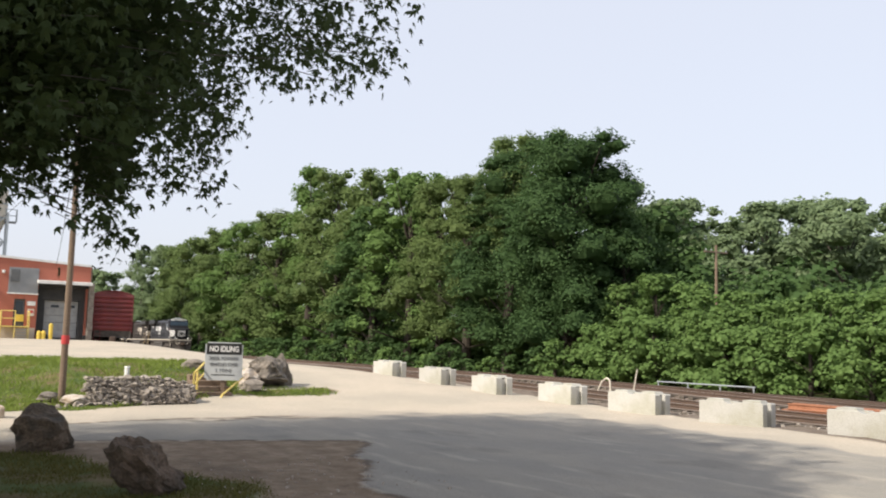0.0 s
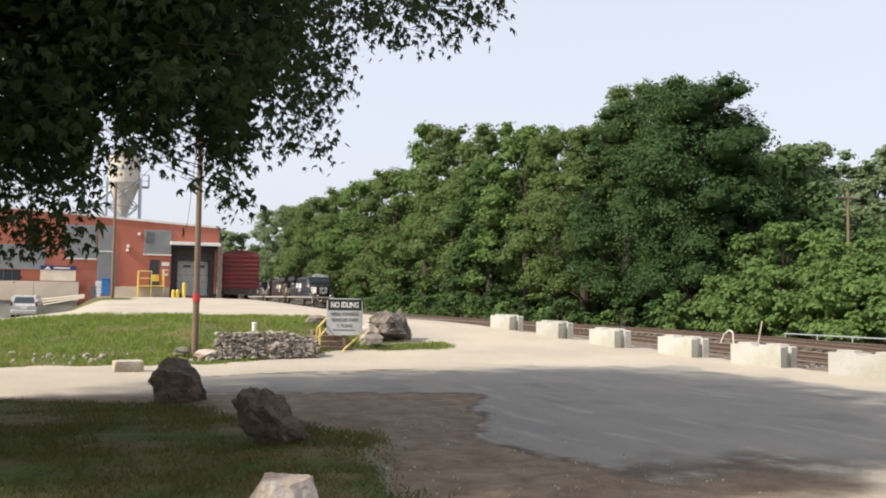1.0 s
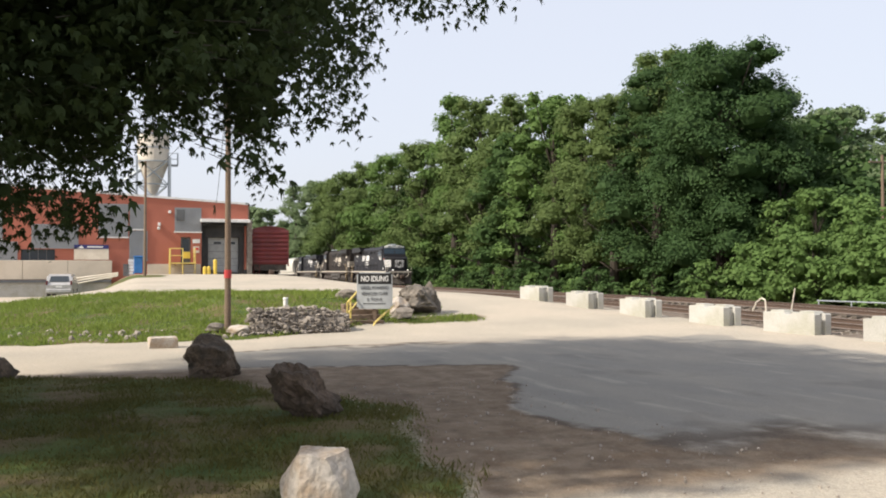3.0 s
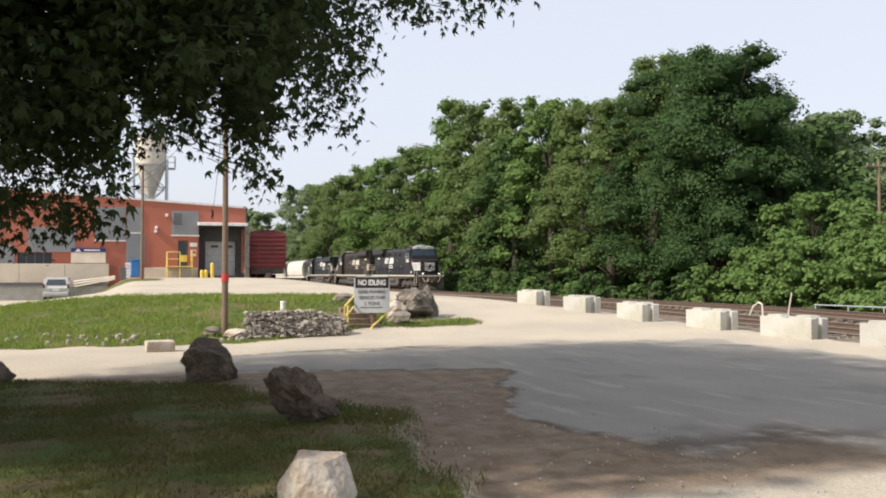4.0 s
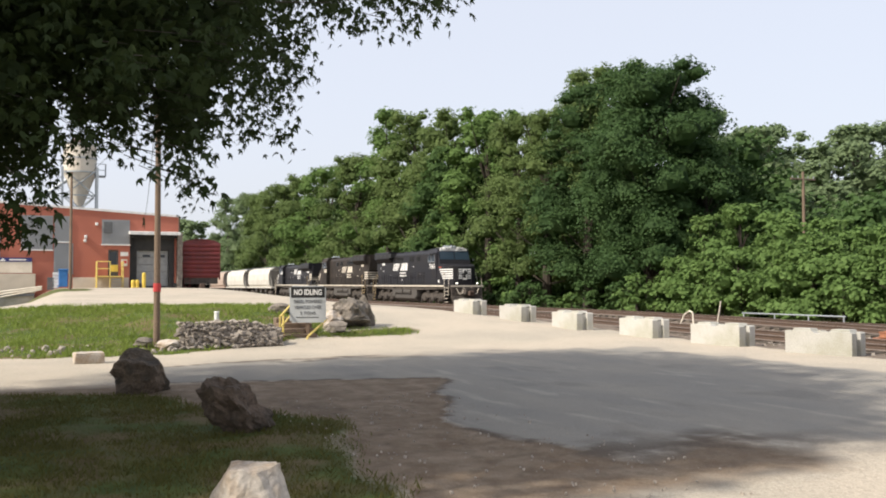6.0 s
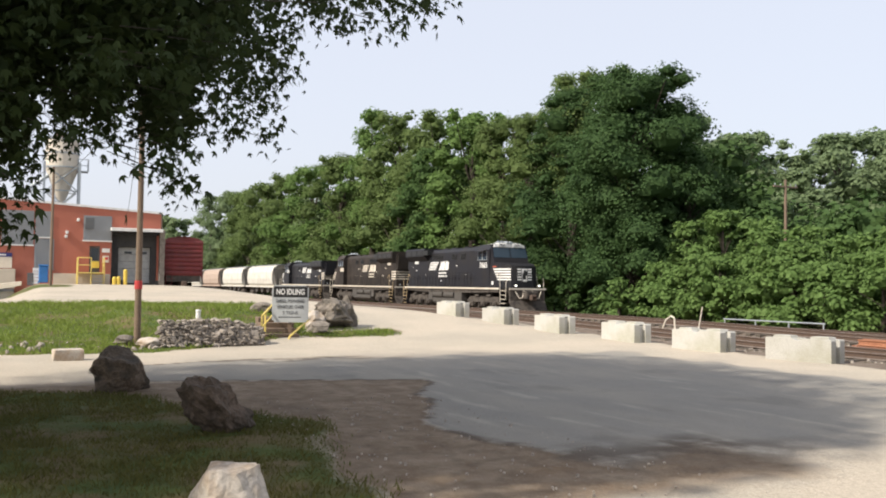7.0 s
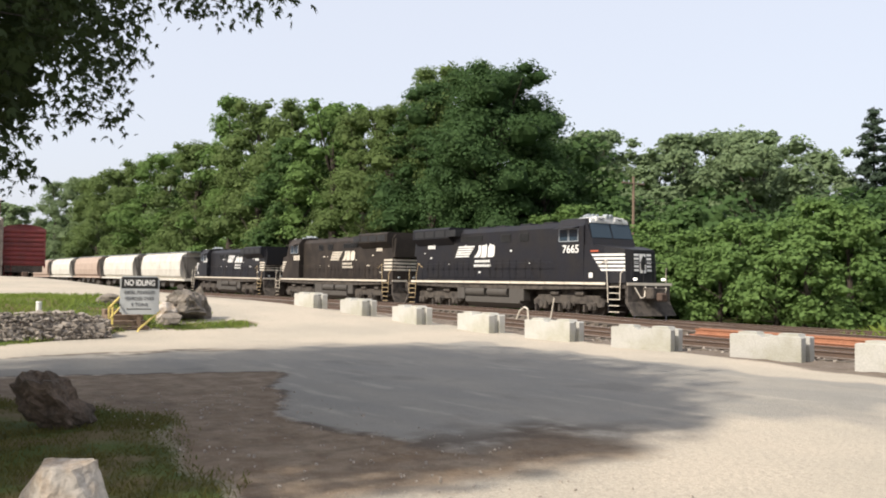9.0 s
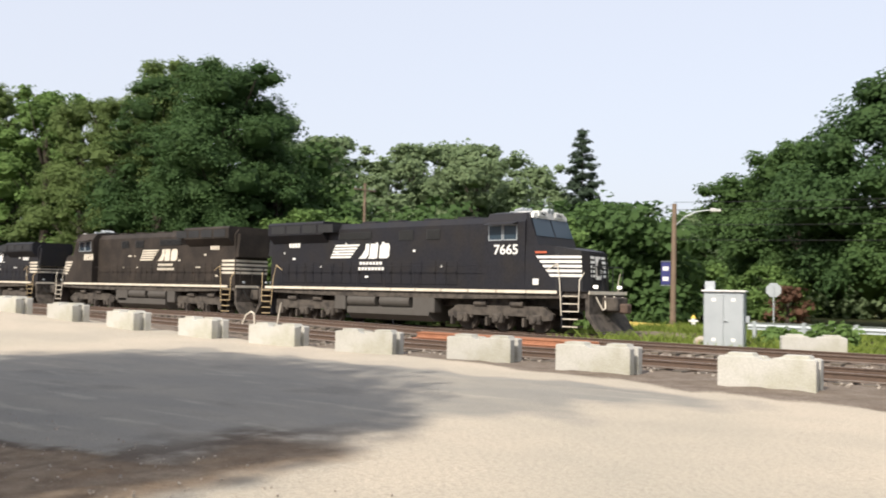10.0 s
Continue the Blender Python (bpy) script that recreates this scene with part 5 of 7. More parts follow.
def rubble_wall():
    """Dry rubble heaped against the bank."""
    ob = thing("rubble_wall", pose(0, 0, 0), "low retaining wall of heaped grey limestone rubble", "retaining wall", kind="structure")
    rng = random.Random(12)
    meshes = []
    for k in range(6):
        bm = B()
        bmesh.ops.create_cube(bm, size=1.7)
        bmesh.ops.bevel(bm, geom=bm.edges[:], offset=0.28, segments=1, affect="EDGES")
        for v in bm.verts:
            v.co *= 1 + 0.55 * noise.noise(v.co * 1.3 + Vector((k * 5, 0, 0)))
        me = bpy.data.meshes.new("stone")
        bm.to_mesh(me)
        bm.free()
        me.materials.append(M["rubble"])
        meshes.append(me)
    bm = B()
    prism(bm, [(-24.0, -0.1), (-24.25, 0.40), (-24.9, 0.55), (-26.0, 0.45), (-26.0, -0.1)], "y", 3.2, 5.6)
    part("core", bm, "rubble", ob)
    n = 0
    for row in range(10):
        y = 3.0 + rng.random() * 0.1
        while y < 5.75:
            f = (y - 3.0) / 2.75
            top = 0.40 + 0.26 * math.sin(math.pi * min(1, 0.25 + f * 0.75)) ** 0.6
            z = row * 0.068
            if z < top:
                s = rng.uniform(0.035, 0.085)
                st = new("stone", meshes[n % 6])
                st.parent = ob
                x0 = -23.55 - 0.62 * f - 0.45 * row * 0.068 / 0.6
                st.matrix_local = pose(x0 + rng.uniform(-0.08, 0.05), y, z + 0.06 + ground_at(x0 + 0.4, y), rng.uniform(-25, 25), rng.uniform(-25, 25), rng.uniform(0, 360)) @ Matrix.Diagonal((s * rng.uniform(0.8, 1.7), s * rng.uniform(0.8, 1.7), s * rng.uniform(0.4, 0.8), 1))
                n += 1
            y += rng.uniform(0.075, 0.135)
    # chippings between the larger stones
    bm = B()
    for _ in range(420):
        f = rng.random()
        y, z = 3.0 + 2.75 * f, rng.random() * (0.36 + 0.24 * math.sin(math.pi * min(1, 0.25 + f * 0.75)) ** 0.6)
        x0, s = -23.55 - 0.62 * f - 0.75 * z, rng.uniform(0.02, 0.045)
        bmesh.ops.create_cube(bm, size=1.6, matrix=pose(x0 + rng.uniform(-0.08, 0.08), y, z + 0.05 + ground_at(x0 + 0.4, y), rng.uniform(0, 90), rng.uniform(0, 90), rng.uniform(0, 360)) @ Matrix.Diagonal((s, s * 1.4, s * 0.7, 1)))
    tagged(part("chippings", bm, "rubble", ob), kind="stuff")


rubble_wall()


def scattered_stones():
    """Loose stones along the foot of the bank, the lawn and the ballast, as one sheet of clutter."""
    rng = random.Random(8)
    for name, count, box4, size, mat, label in (("bank_stones", 90, (-25.0, -22.6, -6.0, 3.0), (0.03, 0.11), "rubble", "pale stones strewn along the foot of the grass bank"),
                                               ("soil_pebbles", 360, (-12.5, -4.5, 2.6, 5.4), (0.005, 0.014), "rubble", "small loose pebbles on the bare brown soil"),
                                               ("ballast_stones", 900, (-22, -1, 17.2, 22.5), (0.02, 0.055), "rubble", "loose stones of the track ballast")):
        bm = B()
        for _ in range(count):
            x, y = rng.uniform(box4[0], box4[1]), rng.uniform(box4[2], box4[3])
            s = rng.uniform(*size) * (0.6 + 0.8 * rng.random())
            m = pose(x, y, ground_at(x, y) + s * 0.2, rng.uniform(0, 360), rng.uniform(0, 360), rng.uniform(0, 360)) @ Matrix.Diagonal((s, s * rng.uniform(0.6, 1), s * rng.uniform(0.5, 0.9), 1))
            bmesh.ops.create_icosphere(bm, subdivisions=1, radius=1.0, matrix=m) if s > 0.05 else bmesh.ops.create_cube(bm, size=1.6, matrix=m)
        tagged(mesh_object(name, bm, mat), label, "stones", kind="stuff")


scattered_stones()


# ---- sign, pole, stair rails ----
def idling_sign():
    ob = thing("road_sign", look((-25.55, 6.82, ground_at(-25.5, 6.8) - 0.02), (-15, 4.2, ground_at(-25.5, 6.8) - 0.02)) @ pose(0, 0, 0, -90, 0, 0) @ pose(0, 0, 0, 0, 0, 180), "weathered grey idling notice with a black heading on a wooden post", "sign")
    # local: x to the right as one reads it, z up, facing -y
    z0 = 0.50
    bm = B()
    box(bm, -0.055, 0.055, 0.03, 0.13, -0.3, z0 + 0.9, 0.008)
    part("post", bm, "wood", ob)
    bm = B()
    box(bm, -0.52, 0.52, 0.0, 0.02, z0 - 0.08, z0 + 0.985, 0.0)
    bmesh.ops.bevel(bm, geom=[e for e in bm.edges if abs(e.verts[0].co.y - e.verts[1].co.y) > 0.01], offset=0.06, segments=4, affect="EDGES")
    board = part("board", bm, "signgrey", ob)
    bm = B()
    box(bm, -0.485, 0.485, -0.006, -0.001, z0 + 0.64, z0 + 0.955, 0.0)
    part("heading_panel", bm, "signblack", board, "black heading panel")
    face = pose(0, -0.008, 0, 90, 0, 0)

    def line(words, z, size, width, mat, bold):
        text_part("lettering", words, size, Matrix.Translation((0, 0, z)) @ face, mat, board, width, bold)
    line("NO IDLING", z0 + 0.79, 0.22, 0.80, "white", 0.006)
    line("DIESEL POWERED", z0 + 0.53, 0.135, 0.80, "dockgrey", 0.0)
    line("VEHICLES OVER", z0 + 0.36, 0.135, 0.78, "dockgrey", 0.0)
    line("5 TONS", z0 + 0.19, 0.135, 0.44, "dockgrey", 0.0)
    bm = B()
    for k in range(11):
        box(bm, -0.33 + 0.06 * k, -0.29 + 0.06 * k, -0.006, -0.001, z0 + 0.055, z0 + 0.085)
    part("small_print_bar", bm, "signblack", board)


idling_sign()


def utility_pole(name, x, y, h, r, label, band=False, lean=0.0, arms=True, z=None):
    z = ground_at(x, y) if z is None else z
    ob = thing(name, pose(x, y, z - 0.1, 0, lean, 0), label, "utility pole", "utility poles")
    bm = B()
    rod(bm, (0, 0, 0), (0, 0, h), r, r * 0.72, 12)
    part("pole", bm, "wood", ob)
    if band:
        bm = B()
        rod(bm, (0, 0, 1.5), (0, 0, 1.72), r * 1.08 + 0.005, r * 1.06 + 0.005, 12)
        part("band", bm, "red", ob, "red reflective band")
    if arms:
        bm = B()
        box(bm, -0.06, 0.06, -1.1, 1.1, h - 0.55, h - 0.43, 0.01)
        part("crossarm", bm, "wood", ob)
        for k in (-0.95, -0.45, 0.45, 0.95):
            bm = B()
            rod(bm, (0, k, h - 0.43), (0, k, h - 0.28), 0.03, 0.045, 8)
            part("insulator", bm, "steelgalv", ob)
    return ob


utility_pole("utility_pole", -24.75, 2.55, 7.4, 0.088, "slim wooden pole with a red band on the grass bank", True, -0.7, False)
utility_pole("utility_pole", -62.0, 1.1, 7.6, 0.10, "thin wooden pole near the brick warehouse", False, 0.4, False)
utility_pole("utility_pole", -46.4, 46.9, 9.95, 0.13, "wooden line pole among the trees", False, 0, True, -0.5)
utility_pole("utility_pole", -29.2, 53.0, 7.9, 0.15, "leaning wooden pole beyond the track", False, 2.2, False, -0.7)


def stair_rails():
    ob = thing("stair_railing", pose(-25.35, 5.95, ground_at(-25.3, 5.95)), "yellow pipe railings of a short stair up the bank", "railing")
    for dy, far in ((0.0, 0), (0.95, 1)):
        bm = B()
        pts = [(0.05, dy, -0.1), (0.05, dy, 0.62), (-0.8, dy + 0.6, 1.02)] if not far else [(0.3, dy - 0.25, -0.05), (0.28, dy - 0.2, 0.05), (-0.5, dy + 0.55, 0.48)]
        for a, b in zip(pts, pts[1:]):
            rod(bm, a, b, 0.03, 0.03, 8)
        if not far:
            rod(bm, (0.05, dy, 0.3), (-0.8, dy + 0.6, 0.72), 0.025, 0.025, 8)
            rod(bm, (-0.15, dy + 0.14, 0.0), (-0.15, dy + 0.14, 0.72), 0.028, 0.028, 8)
        part("handrail", bm, "yellowfade", ob)
    for k in range(4):
        bm = B()
        box(bm, -0.35 - 0.3 * k, 0.0 - 0.3 * k, 0.1, 1.1, -0.15, 0.10 + 0.15 * k, 0.015)
        part("step", bm, "wood", ob, "worn timber step")


stair_rails()
bm = B()
rod(bm, (0, 0, -0.05), (0, 0, 0.36), 0.07, 0.07, 12)
rod(bm, (0, 0, 0.36), (0, 0, 0.40), 0.085, 0.07, 12)
pipe = mesh_object("vent_pipe", bm, "white")
pipe.matrix_world = pose(-27.2, 4.5, ground_at(-27.2, 4.5))
tagged(pipe, "short white plastic vent pipe in the grass", "pipe")


# ---- litter of the railway ----
def rail_stack():
    ob = thing("rail_stack", pose(-14.9, 20.8, ground_at(-14.9, 20.8)), "stack of orange rusted rails lying between the tracks", "rails")
    me = None
    for k in range(7):
        bm = B()
        prism(bm, rail_outline(), "x", -2.9, 2.9)
        r = part("spare_rail", bm, "orange", ob)
        r.location = (0.2 * (k % 3), -0.5 + 0.27 * (k % 4), 0.03 + 0.17 * (k // 4))
        r.rotation_euler = (0, 0, radians((-2, 1, 0.5, -1)[k % 4]))


rail_stack()


def bent_pipe():
    ob = thing("bent_pipe", pose(-25.6, 20.6, ground_at(-25.6, 20.6)), "bent pale hose sticking up beside the track", "pipe")
    bm = B()
    pts = [(-0.62, 0, 0.05), (-0.4, 0, 0.42), (-0.12, 0, 0.56), (0.06, 0, 0.5), (0.1, 0, 0.0)]
    for a, b in zip(pts, pts[1:]):
        rod(bm, a, b, 0.03, 0.03, 8)
    part("hose", bm, "cream", ob)
    ob2 = thing("switch_lever", pose(-24.3, 20.6, ground_at(-24.3, 20.6)), "white switch lever leaning over its stand", "switch stand")
    bm = B()
    rod(bm, (0, 0, 0.1), (0.22, 0, 0.95), 0.025, 0.02, 8)
    part("lever", bm, "cream", ob2)
    bm = B()
    box(bm, -0.18, 0.18, -0.15, 0.15, 0, 0.14, 0.02)
    part("stand", bm, "steelgalv", ob2)


bent_pipe()


def pipe_railing():
    ob = thing("pipe_railing", pose(-35.3, 34.75, 0), "pale green pipe railing beyond the main track", "railing")
    bm = B()
    for z in (0.12, -0.22):
        rod(bm, (-3.6, 0, z), (3.4, 0, z), 0.035, 0.035, 8)
    part("rail", bm, "steelgalv", ob)
    for x in (-3.5, -1.2, 1.1, 3.3):
        bm = B()
        rod(bm, (x, 0, -0.95), (x, 0, 0.14), 0.035, 0.035, 8)
        part("post", bm, "steelgalv", ob)


pipe_railing()


# ---- the crossing at the far side: cabinet, lamp, signs ----
def signal_cabinet():
    ob = thing("signal_cabinet", pose(-10.87, 26.9, ground_at(-10.87, 26.9), 0, 0, 16), "galvanised double-door signal cabinet beside the tracks", "cabinet")
    bm = B()
    box(bm, -0.58, 0.58, -0.4, 0.4, 0.02, 1.72, 0.012)
    body = part("body", bm, "steelgalv", ob)
    for a, b in ((-0.56, -0.008), (0.008, 0.56)):
        bm = B()
        box(bm, a, b, -0.425, -0.402, 0.06, 1.64, 0.006)
        d = part("door", bm, "steelgalv", ob)
        for z in (0.28, 1.48):
            bm = B()
            box(bm, (a + b) / 2 - 0.06, (a + b) / 2 + 0.06, -0.432, -0.426, z - 0.05, z + 0.05)
            part("label_plate", bm, "white", d)
    bm = B()
    box(bm, -0.64, 0.64, -0.48, 0.46, 1.72, 1.77, 0.01)
    part("roof", bm, "coping", ob, "pale flat cap")
    bm = B()
    box(bm, 0.0, 0.06, -0.46, -0.43, 0.82, 0.9, 0.01)
    rod(bm, (0.03, -0.46, 0.86), (0.14, -0.47, 0.84), 0.015, 0.012, 6)
    part("handle", bm, "steelgalv", ob, "steel door handle")
    bm = B()
    box(bm, 0.58, 0.72, -0.12, 0.1, 0.8, 1.0, 0.01)
    part("meter_box", bm, "steelgalv", ob)
    bm = B()
    box(bm, -0.66, -0.36, 0.42, 0.6, 0.0, 2.05, 0.01)
    part("rear_duct", bm, "steelgalv", ob)
    bm = B()
    box(bm, -0.7, 0.7, -0.5, 0.62, -0.15, 0.03)
    part("plinth", bm, "concrete", ob)


signal_cabinet()
bm = B()
block_mesh(bm, 91)
ob = mesh_object("concrete_block", bm, "concrete")
ob.matrix_world = pose(-7.95, 25.9, ground_at(-7.95, 25.9) - 0.06, 0, 0, 24)
tagged(ob, "stained concrete block in the grass past the tracks", "concrete block")
rock("boulder", -12.0, 27.6, 0.25, 0.22, 0.2, "rockwhite", 61, "white rock beside the signal cabinet", 0, 0.1)


def street_lamp():
    ob = thing("street_lamp", pose(-21.4, 45.3, ground_at(-21.4, 45.3) - 0.1, 0, 0.5, 0), "wooden street lamp pole with a curved arm and a navy banner", "street lamp")
    bm = B()
    rod(bm, (0, 0, 0), (0, 0, 6.9), 0.16, 0.12, 12)
    part("pole", bm, "wood", ob)
    bm = B()
    pts = [(0.1, 0.04, 5.75), (0.5, 0.2, 6.2), (1.1, 0.45, 6.48), (1.75, 0.75, 6.58)]
    for a, b in zip(pts, pts[1:]):
        rod(bm, a, b, 0.035, 0.03, 8)
    part("arm", bm, "steelgalv", ob)
    bm = B()
    rod(bm, (1.7, 0.73, 6.56), (2.2, 0.95, 6.54), 0.11, 0.07, 10)
    part("lamp_head", bm, "coping", ob)
    bm = B()
    box(bm, -0.72, -0.18, -0.01, 0.01, 2.55, 3.75, 0.0)
    b = part("banner", bm, "navy", ob, "navy banner with pale bars")
    for z in (2.75, 3.3):
        bm = B()
        box(bm, -0.62, -0.28, -0.02, -0.012, z, z + 0.22)
        part("banner_bar", bm, "coping", b)
    bm = B()
    rod(bm, (0, 0, 3.8), (-0.75, 0, 3.8), 0.015, 0.015, 6)
    rod(bm, (0, 0, 2.5), (-0.75, 0, 2.5), 0.015, 0.015, 6)
    part("bracket", bm, "steelgalv", ob)


street_lamp()


def stop_sign():
    ob = thing("stop_sign", pose(-16.05, 45.4, ground_at(-16, 45.4) - 0.1, 0, 0, 22), "bare grey back of an octagonal sign on a post", "sign")
    bm = B()
    box(bm, -0.03, 0.03, -0.03, 0.03, 0, 2.3, 0.004)
    part("post", bm, "steelgalv", ob)
    bm = B()
    pts = [(0.38 * math.cos(radians(22.5 + 45 * k)), 2.05 + 0.38 * math.sin(radians(22.5 + 45 * k))) for k in range(8)]
    prism(bm, pts, "y", 0.035, 0.045)
    part("plate", bm, "steelgalv", ob)


stop_sign()


def hydrant():
    ob = thing("fire_hydrant", pose(-18.0, 40.4, ground_at(-18, 40.4) - 0.02), "small yellow and white fire hydrant on the grass", "fire hydrant")
    bm = B()
    rod(bm, (0, 0, 0), (0, 0, 0.55), 0.11, 0.10, 12)
    rod(bm, (0, 0, 0.02), (0, 0, 0.06), 0.17, 0.17, 12)
    rod(bm, (-0.22, 0, 0.42), (0.22, 0, 0.42), 0.05, 0.05, 8)
    part("barrel", bm, "coping", ob)
    bm = B()
    rod(bm, (0, 0, 0.55), (0, 0, 0.72), 0.12, 0.03, 12)
    part("bonnet", bm, "yellow", ob, "yellow bonnet")


hydrant()


def kerb_and_guardrail():
    bm = B()
    box(bm, -9, 9, -0.08, 0.08, -0.1, 0.14, 0.02)
    k = mesh_object("kerb", bm, "yellowfade")
    k.matrix_world = pose(-19.5, 43.0, ground_at(-19.5, 43.0), 0, 0, -32)
    tagged(k, "yellow painted kerb along the crossing road", "kerb", kind="structure")
    g = thing("guardrail", pose(-8.5, 35.5, -0.15), "low grey metal guardrail beyond the grass", "guardrail")
    bm = B()
    prism(bm, [(-0.03, 0.45), (0.03, 0.5), (-0.03, 0.58), (0.03, 0.66), (-0.03, 0.74), (-0.05, 0.74), (0.0, 0.66), (-0.05, 0.58), (0.0, 0.5), (-0.05, 0.45)], "x", -5, 8)
    part("beam", bm, "steelgalv", g)
    for x in np.arange(-4.8, 8, 1.9):
        bm = B()
        box(bm, x, x + 0.14, -0.06, 0.08, 0, 0.78)
        part("post", bm, "steelgalv", g)


kerb_and_guardrail()


# ---- overhead wires ----
def wire(a, b, sag, r=0.012):
    a, b = Vector(a), Vector(b)
    bm = B()
    n = 14
    pts = [a.lerp(b, k / n) - Vector((0, 0, sag * 4 * (k / n) * (1 - k / n))) for k in range(n + 1)]
    for p, q in zip(pts, pts[1:]):
        rod(bm, p, q, r, r, 4, caps=False)
    return tagged(mesh_object("overhead_wire", bm, "rubber"), "thin dark overhead wire", "wire", "overhead wires")


for z in (6.6, 6.2, 5.4, 4.6):
    wire((-21.4, 45.3, z), (20, 52, z + 0.8), 0.5)
wire((-24.9, 2.55, 7.1), (-72.3, 6.5, 7.0), 0.6)
wire((-24.9, 2.55, 6.8), (-62.0, 1.1, 8.3), 0.5)
wire((-29.5, 53.0, 6.9), (-21.4, 45.3, 6.5), 0.3)


# ---- brick warehouse and yard ----
FX = -72.0   # the plane of its front, which faces the lot


def roof_z(y):
    return 7.07 + 0.056 * (8.8 - y)


def warehouse():
    ob = thing("warehouse", pose(0, 0, 0), "low red brick warehouse with grey siding panels and a loading dock", "building")
    Y0, Y1 = -34.0, 9.05
    # front wall, cut for dock, door and windows: built of pieces round the openings
    t = 0.3

    def wall(y0, y1, z0, z1=None):
        bm = B()
        a, b = (roof_z(y0), roof_z(y1)) if z1 is None else (z1, z1)
        prism(bm, [(y0, z0), (y1, z0), (y1, b), (y0, a)], "x", FX - t, FX)
        part("front_wall", bm, "brick", ob)
    wall(8.95, Y1, 0.3)
    wall(5.42, 8.95, 5.65)
    wall(4.62, 5.42, 0.3)
    wall(3.88, 4.62, 4.46)
    wall(-5.0, 3.88, 0.3)
    wall(-7.3, -5.0, 3.45)
    wall(-7.3, -5.0, 0.3, 2.55)
    wall(-10.3, -7.3, 0.3)
    wall(-13.5, -10.3, 3.45)
    wall(-13.5, -10.3, 0.3, 2.55)
    wall(Y0, -13.5, 0.3)
    bm = B()
    prism(bm, [(Y0, 0.3), (Y0, roof_z(Y0)), (Y0 + t, roof_z(Y0)), (Y0 + t, 0.3)], "x", FX - 40, FX - t)
    part("side_wall", bm, "brick", ob)
    bm = B()
    prism(bm, [(Y1 - t, 0.3), (Y1 - t, roof_z(Y1)), (Y1, roof_z(Y1)), (Y1, 0.3)], "x", FX - 40, FX - t)
    part("side_wall", bm, "brick", ob)
    bm = B()
    prism(bm, [(Y0, roof_z(Y0) - 0.15), (Y1, roof_z(Y1) - 0.15), (Y1, roof_z(Y1) - 0.02), (Y0, roof_z(Y0) - 0.02)], "x", FX - 40, FX - 0.02)
    part("roof", bm, "dockgrey", ob)
    bm = B()
    prism(bm, [(Y0, roof_z(Y0) - 0.03), (Y1 + 0.04, roof_z(Y1) - 0.03), (Y1 + 0.04, roof_z(Y1) + 0.13), (Y0, roof_z(Y0) + 0.13)], "x", FX - 0.35, FX + 0.07)
    part("coping", bm, "coping", ob, "white metal coping")
    bm = B()
    box(bm, FX, FX + 0.07, 1.45, 5.36, 0.3, 2.38, 0.01)
    part("base_course", bm, "wallwhite", ob, "pale concrete base course")
    # corrugated panels
    for y0, y1, z0, z1 in ((-2.05, 0.06, 4.42, 6.9), (0.17, 1.2, 5.02, 6.9), (0.15, 1.45, 2.72, 4.90), (3.42, 5.4, 4.88, 6.72), (-6.6, -3.4, 3.6, 5.3), (-13, -8.5, 4.2, 6.9), (-10.2, -7.5, 2.6, 4.0)):
        bm = B()
        box(bm, FX, FX + 0.05, y0, y1, z0, z1)
        n = int((y1 - y0) / 0.2)
        for k in range(n):
            c = y0 + (k + 0.5) * (y1 - y0) / n
            box(bm, FX + 0.05, FX + 0.08, c - 0.04, c + 0.04, z0, z1)
        p = part("siding_panel", bm, "siding", ob, "grey corrugated siding panel")
        bm = B()
        box(bm, FX, FX + 0.12, y0 - 0.05, y1 + 0.05, z0 - 0.09, z0)
        part("sill", bm, "coping" if z0 > 4 else "siding", p)
    bm = B()
    box(bm, FX + 0.05, FX + 0.14, 3.55, 4.15, 5.7, 6.55, 0.01)
    part("louvre", bm, "dockgrey", ob)
    # loading dock
    bm = B()
    box(bm, FX - 1.4, FX - 1.3, 5.42, 8.95, 1.3, 5.65)
    part("dock_back", bm, "dockgrey", ob)
    for a, b in ((5.42, 5.5), (8.87, 8.95)):
        bm = B()
        box(bm, FX - 1.3, FX + 0.02, a, b, 1.3, 5.65)
        part("dock_cheek", bm, "dark", ob)
    bm = B()
    box(bm, FX - 1.3, FX + 0.02, 5.5, 8.87, 5.4, 5.65)
    part("dock_header", bm, "dark", ob)
    bm = B()
    prism(bm, [(5.5, 1.5), (5.98, 1.5), (5.98, 4.5), (8.35, 4.5), (8.35, 1.5), (8.87, 1.5), (8.87, 5.4), (5.5, 5.4)], "x", FX - 1.3, FX - 0.75)
    part("dock_seal", bm, "dockblack", ob, "blackish dock shelter curtain")
    for k in range(5):
        bm = B()
        z0 = 1.75 + k * 0.55
        box(bm, FX - 1.29, FX - 1.2, 6.0, 8.33, z0, z0 + 0.53, 0.012)
        part("door_section", bm, "doorgrey", ob)
    for y in (6.45, 7.55):
        bm = B()
        box(bm, FX - 1.2, FX - 1.185, y, y + 0.55, 3.98, 4.16)
        part("door_window", bm, "glass", ob)
    bm = B()
    box(bm, FX - 1.2, FX + 0.5, 5.3, 9.0, 1.0, 1.5)
    part("dock_sill", bm, "concrete", ob)
    for y in (5.6, 6.1, 8.25, 8.7):
        bm = B()
        box(bm, FX + 0.5, FX + 0.62, y - 0.12, y + 0.12, 1.45, 1.95, 0.02)
        part("dock_bumper", bm, "rubber", ob, "black rubber dock bumper")
    bm = B()
    prism(bm, [(FX, 5.66), (FX + 0.9, 5.60), (FX + 0.9, 5.82), (FX, 5.9)], "y", 5.32, 9.02)
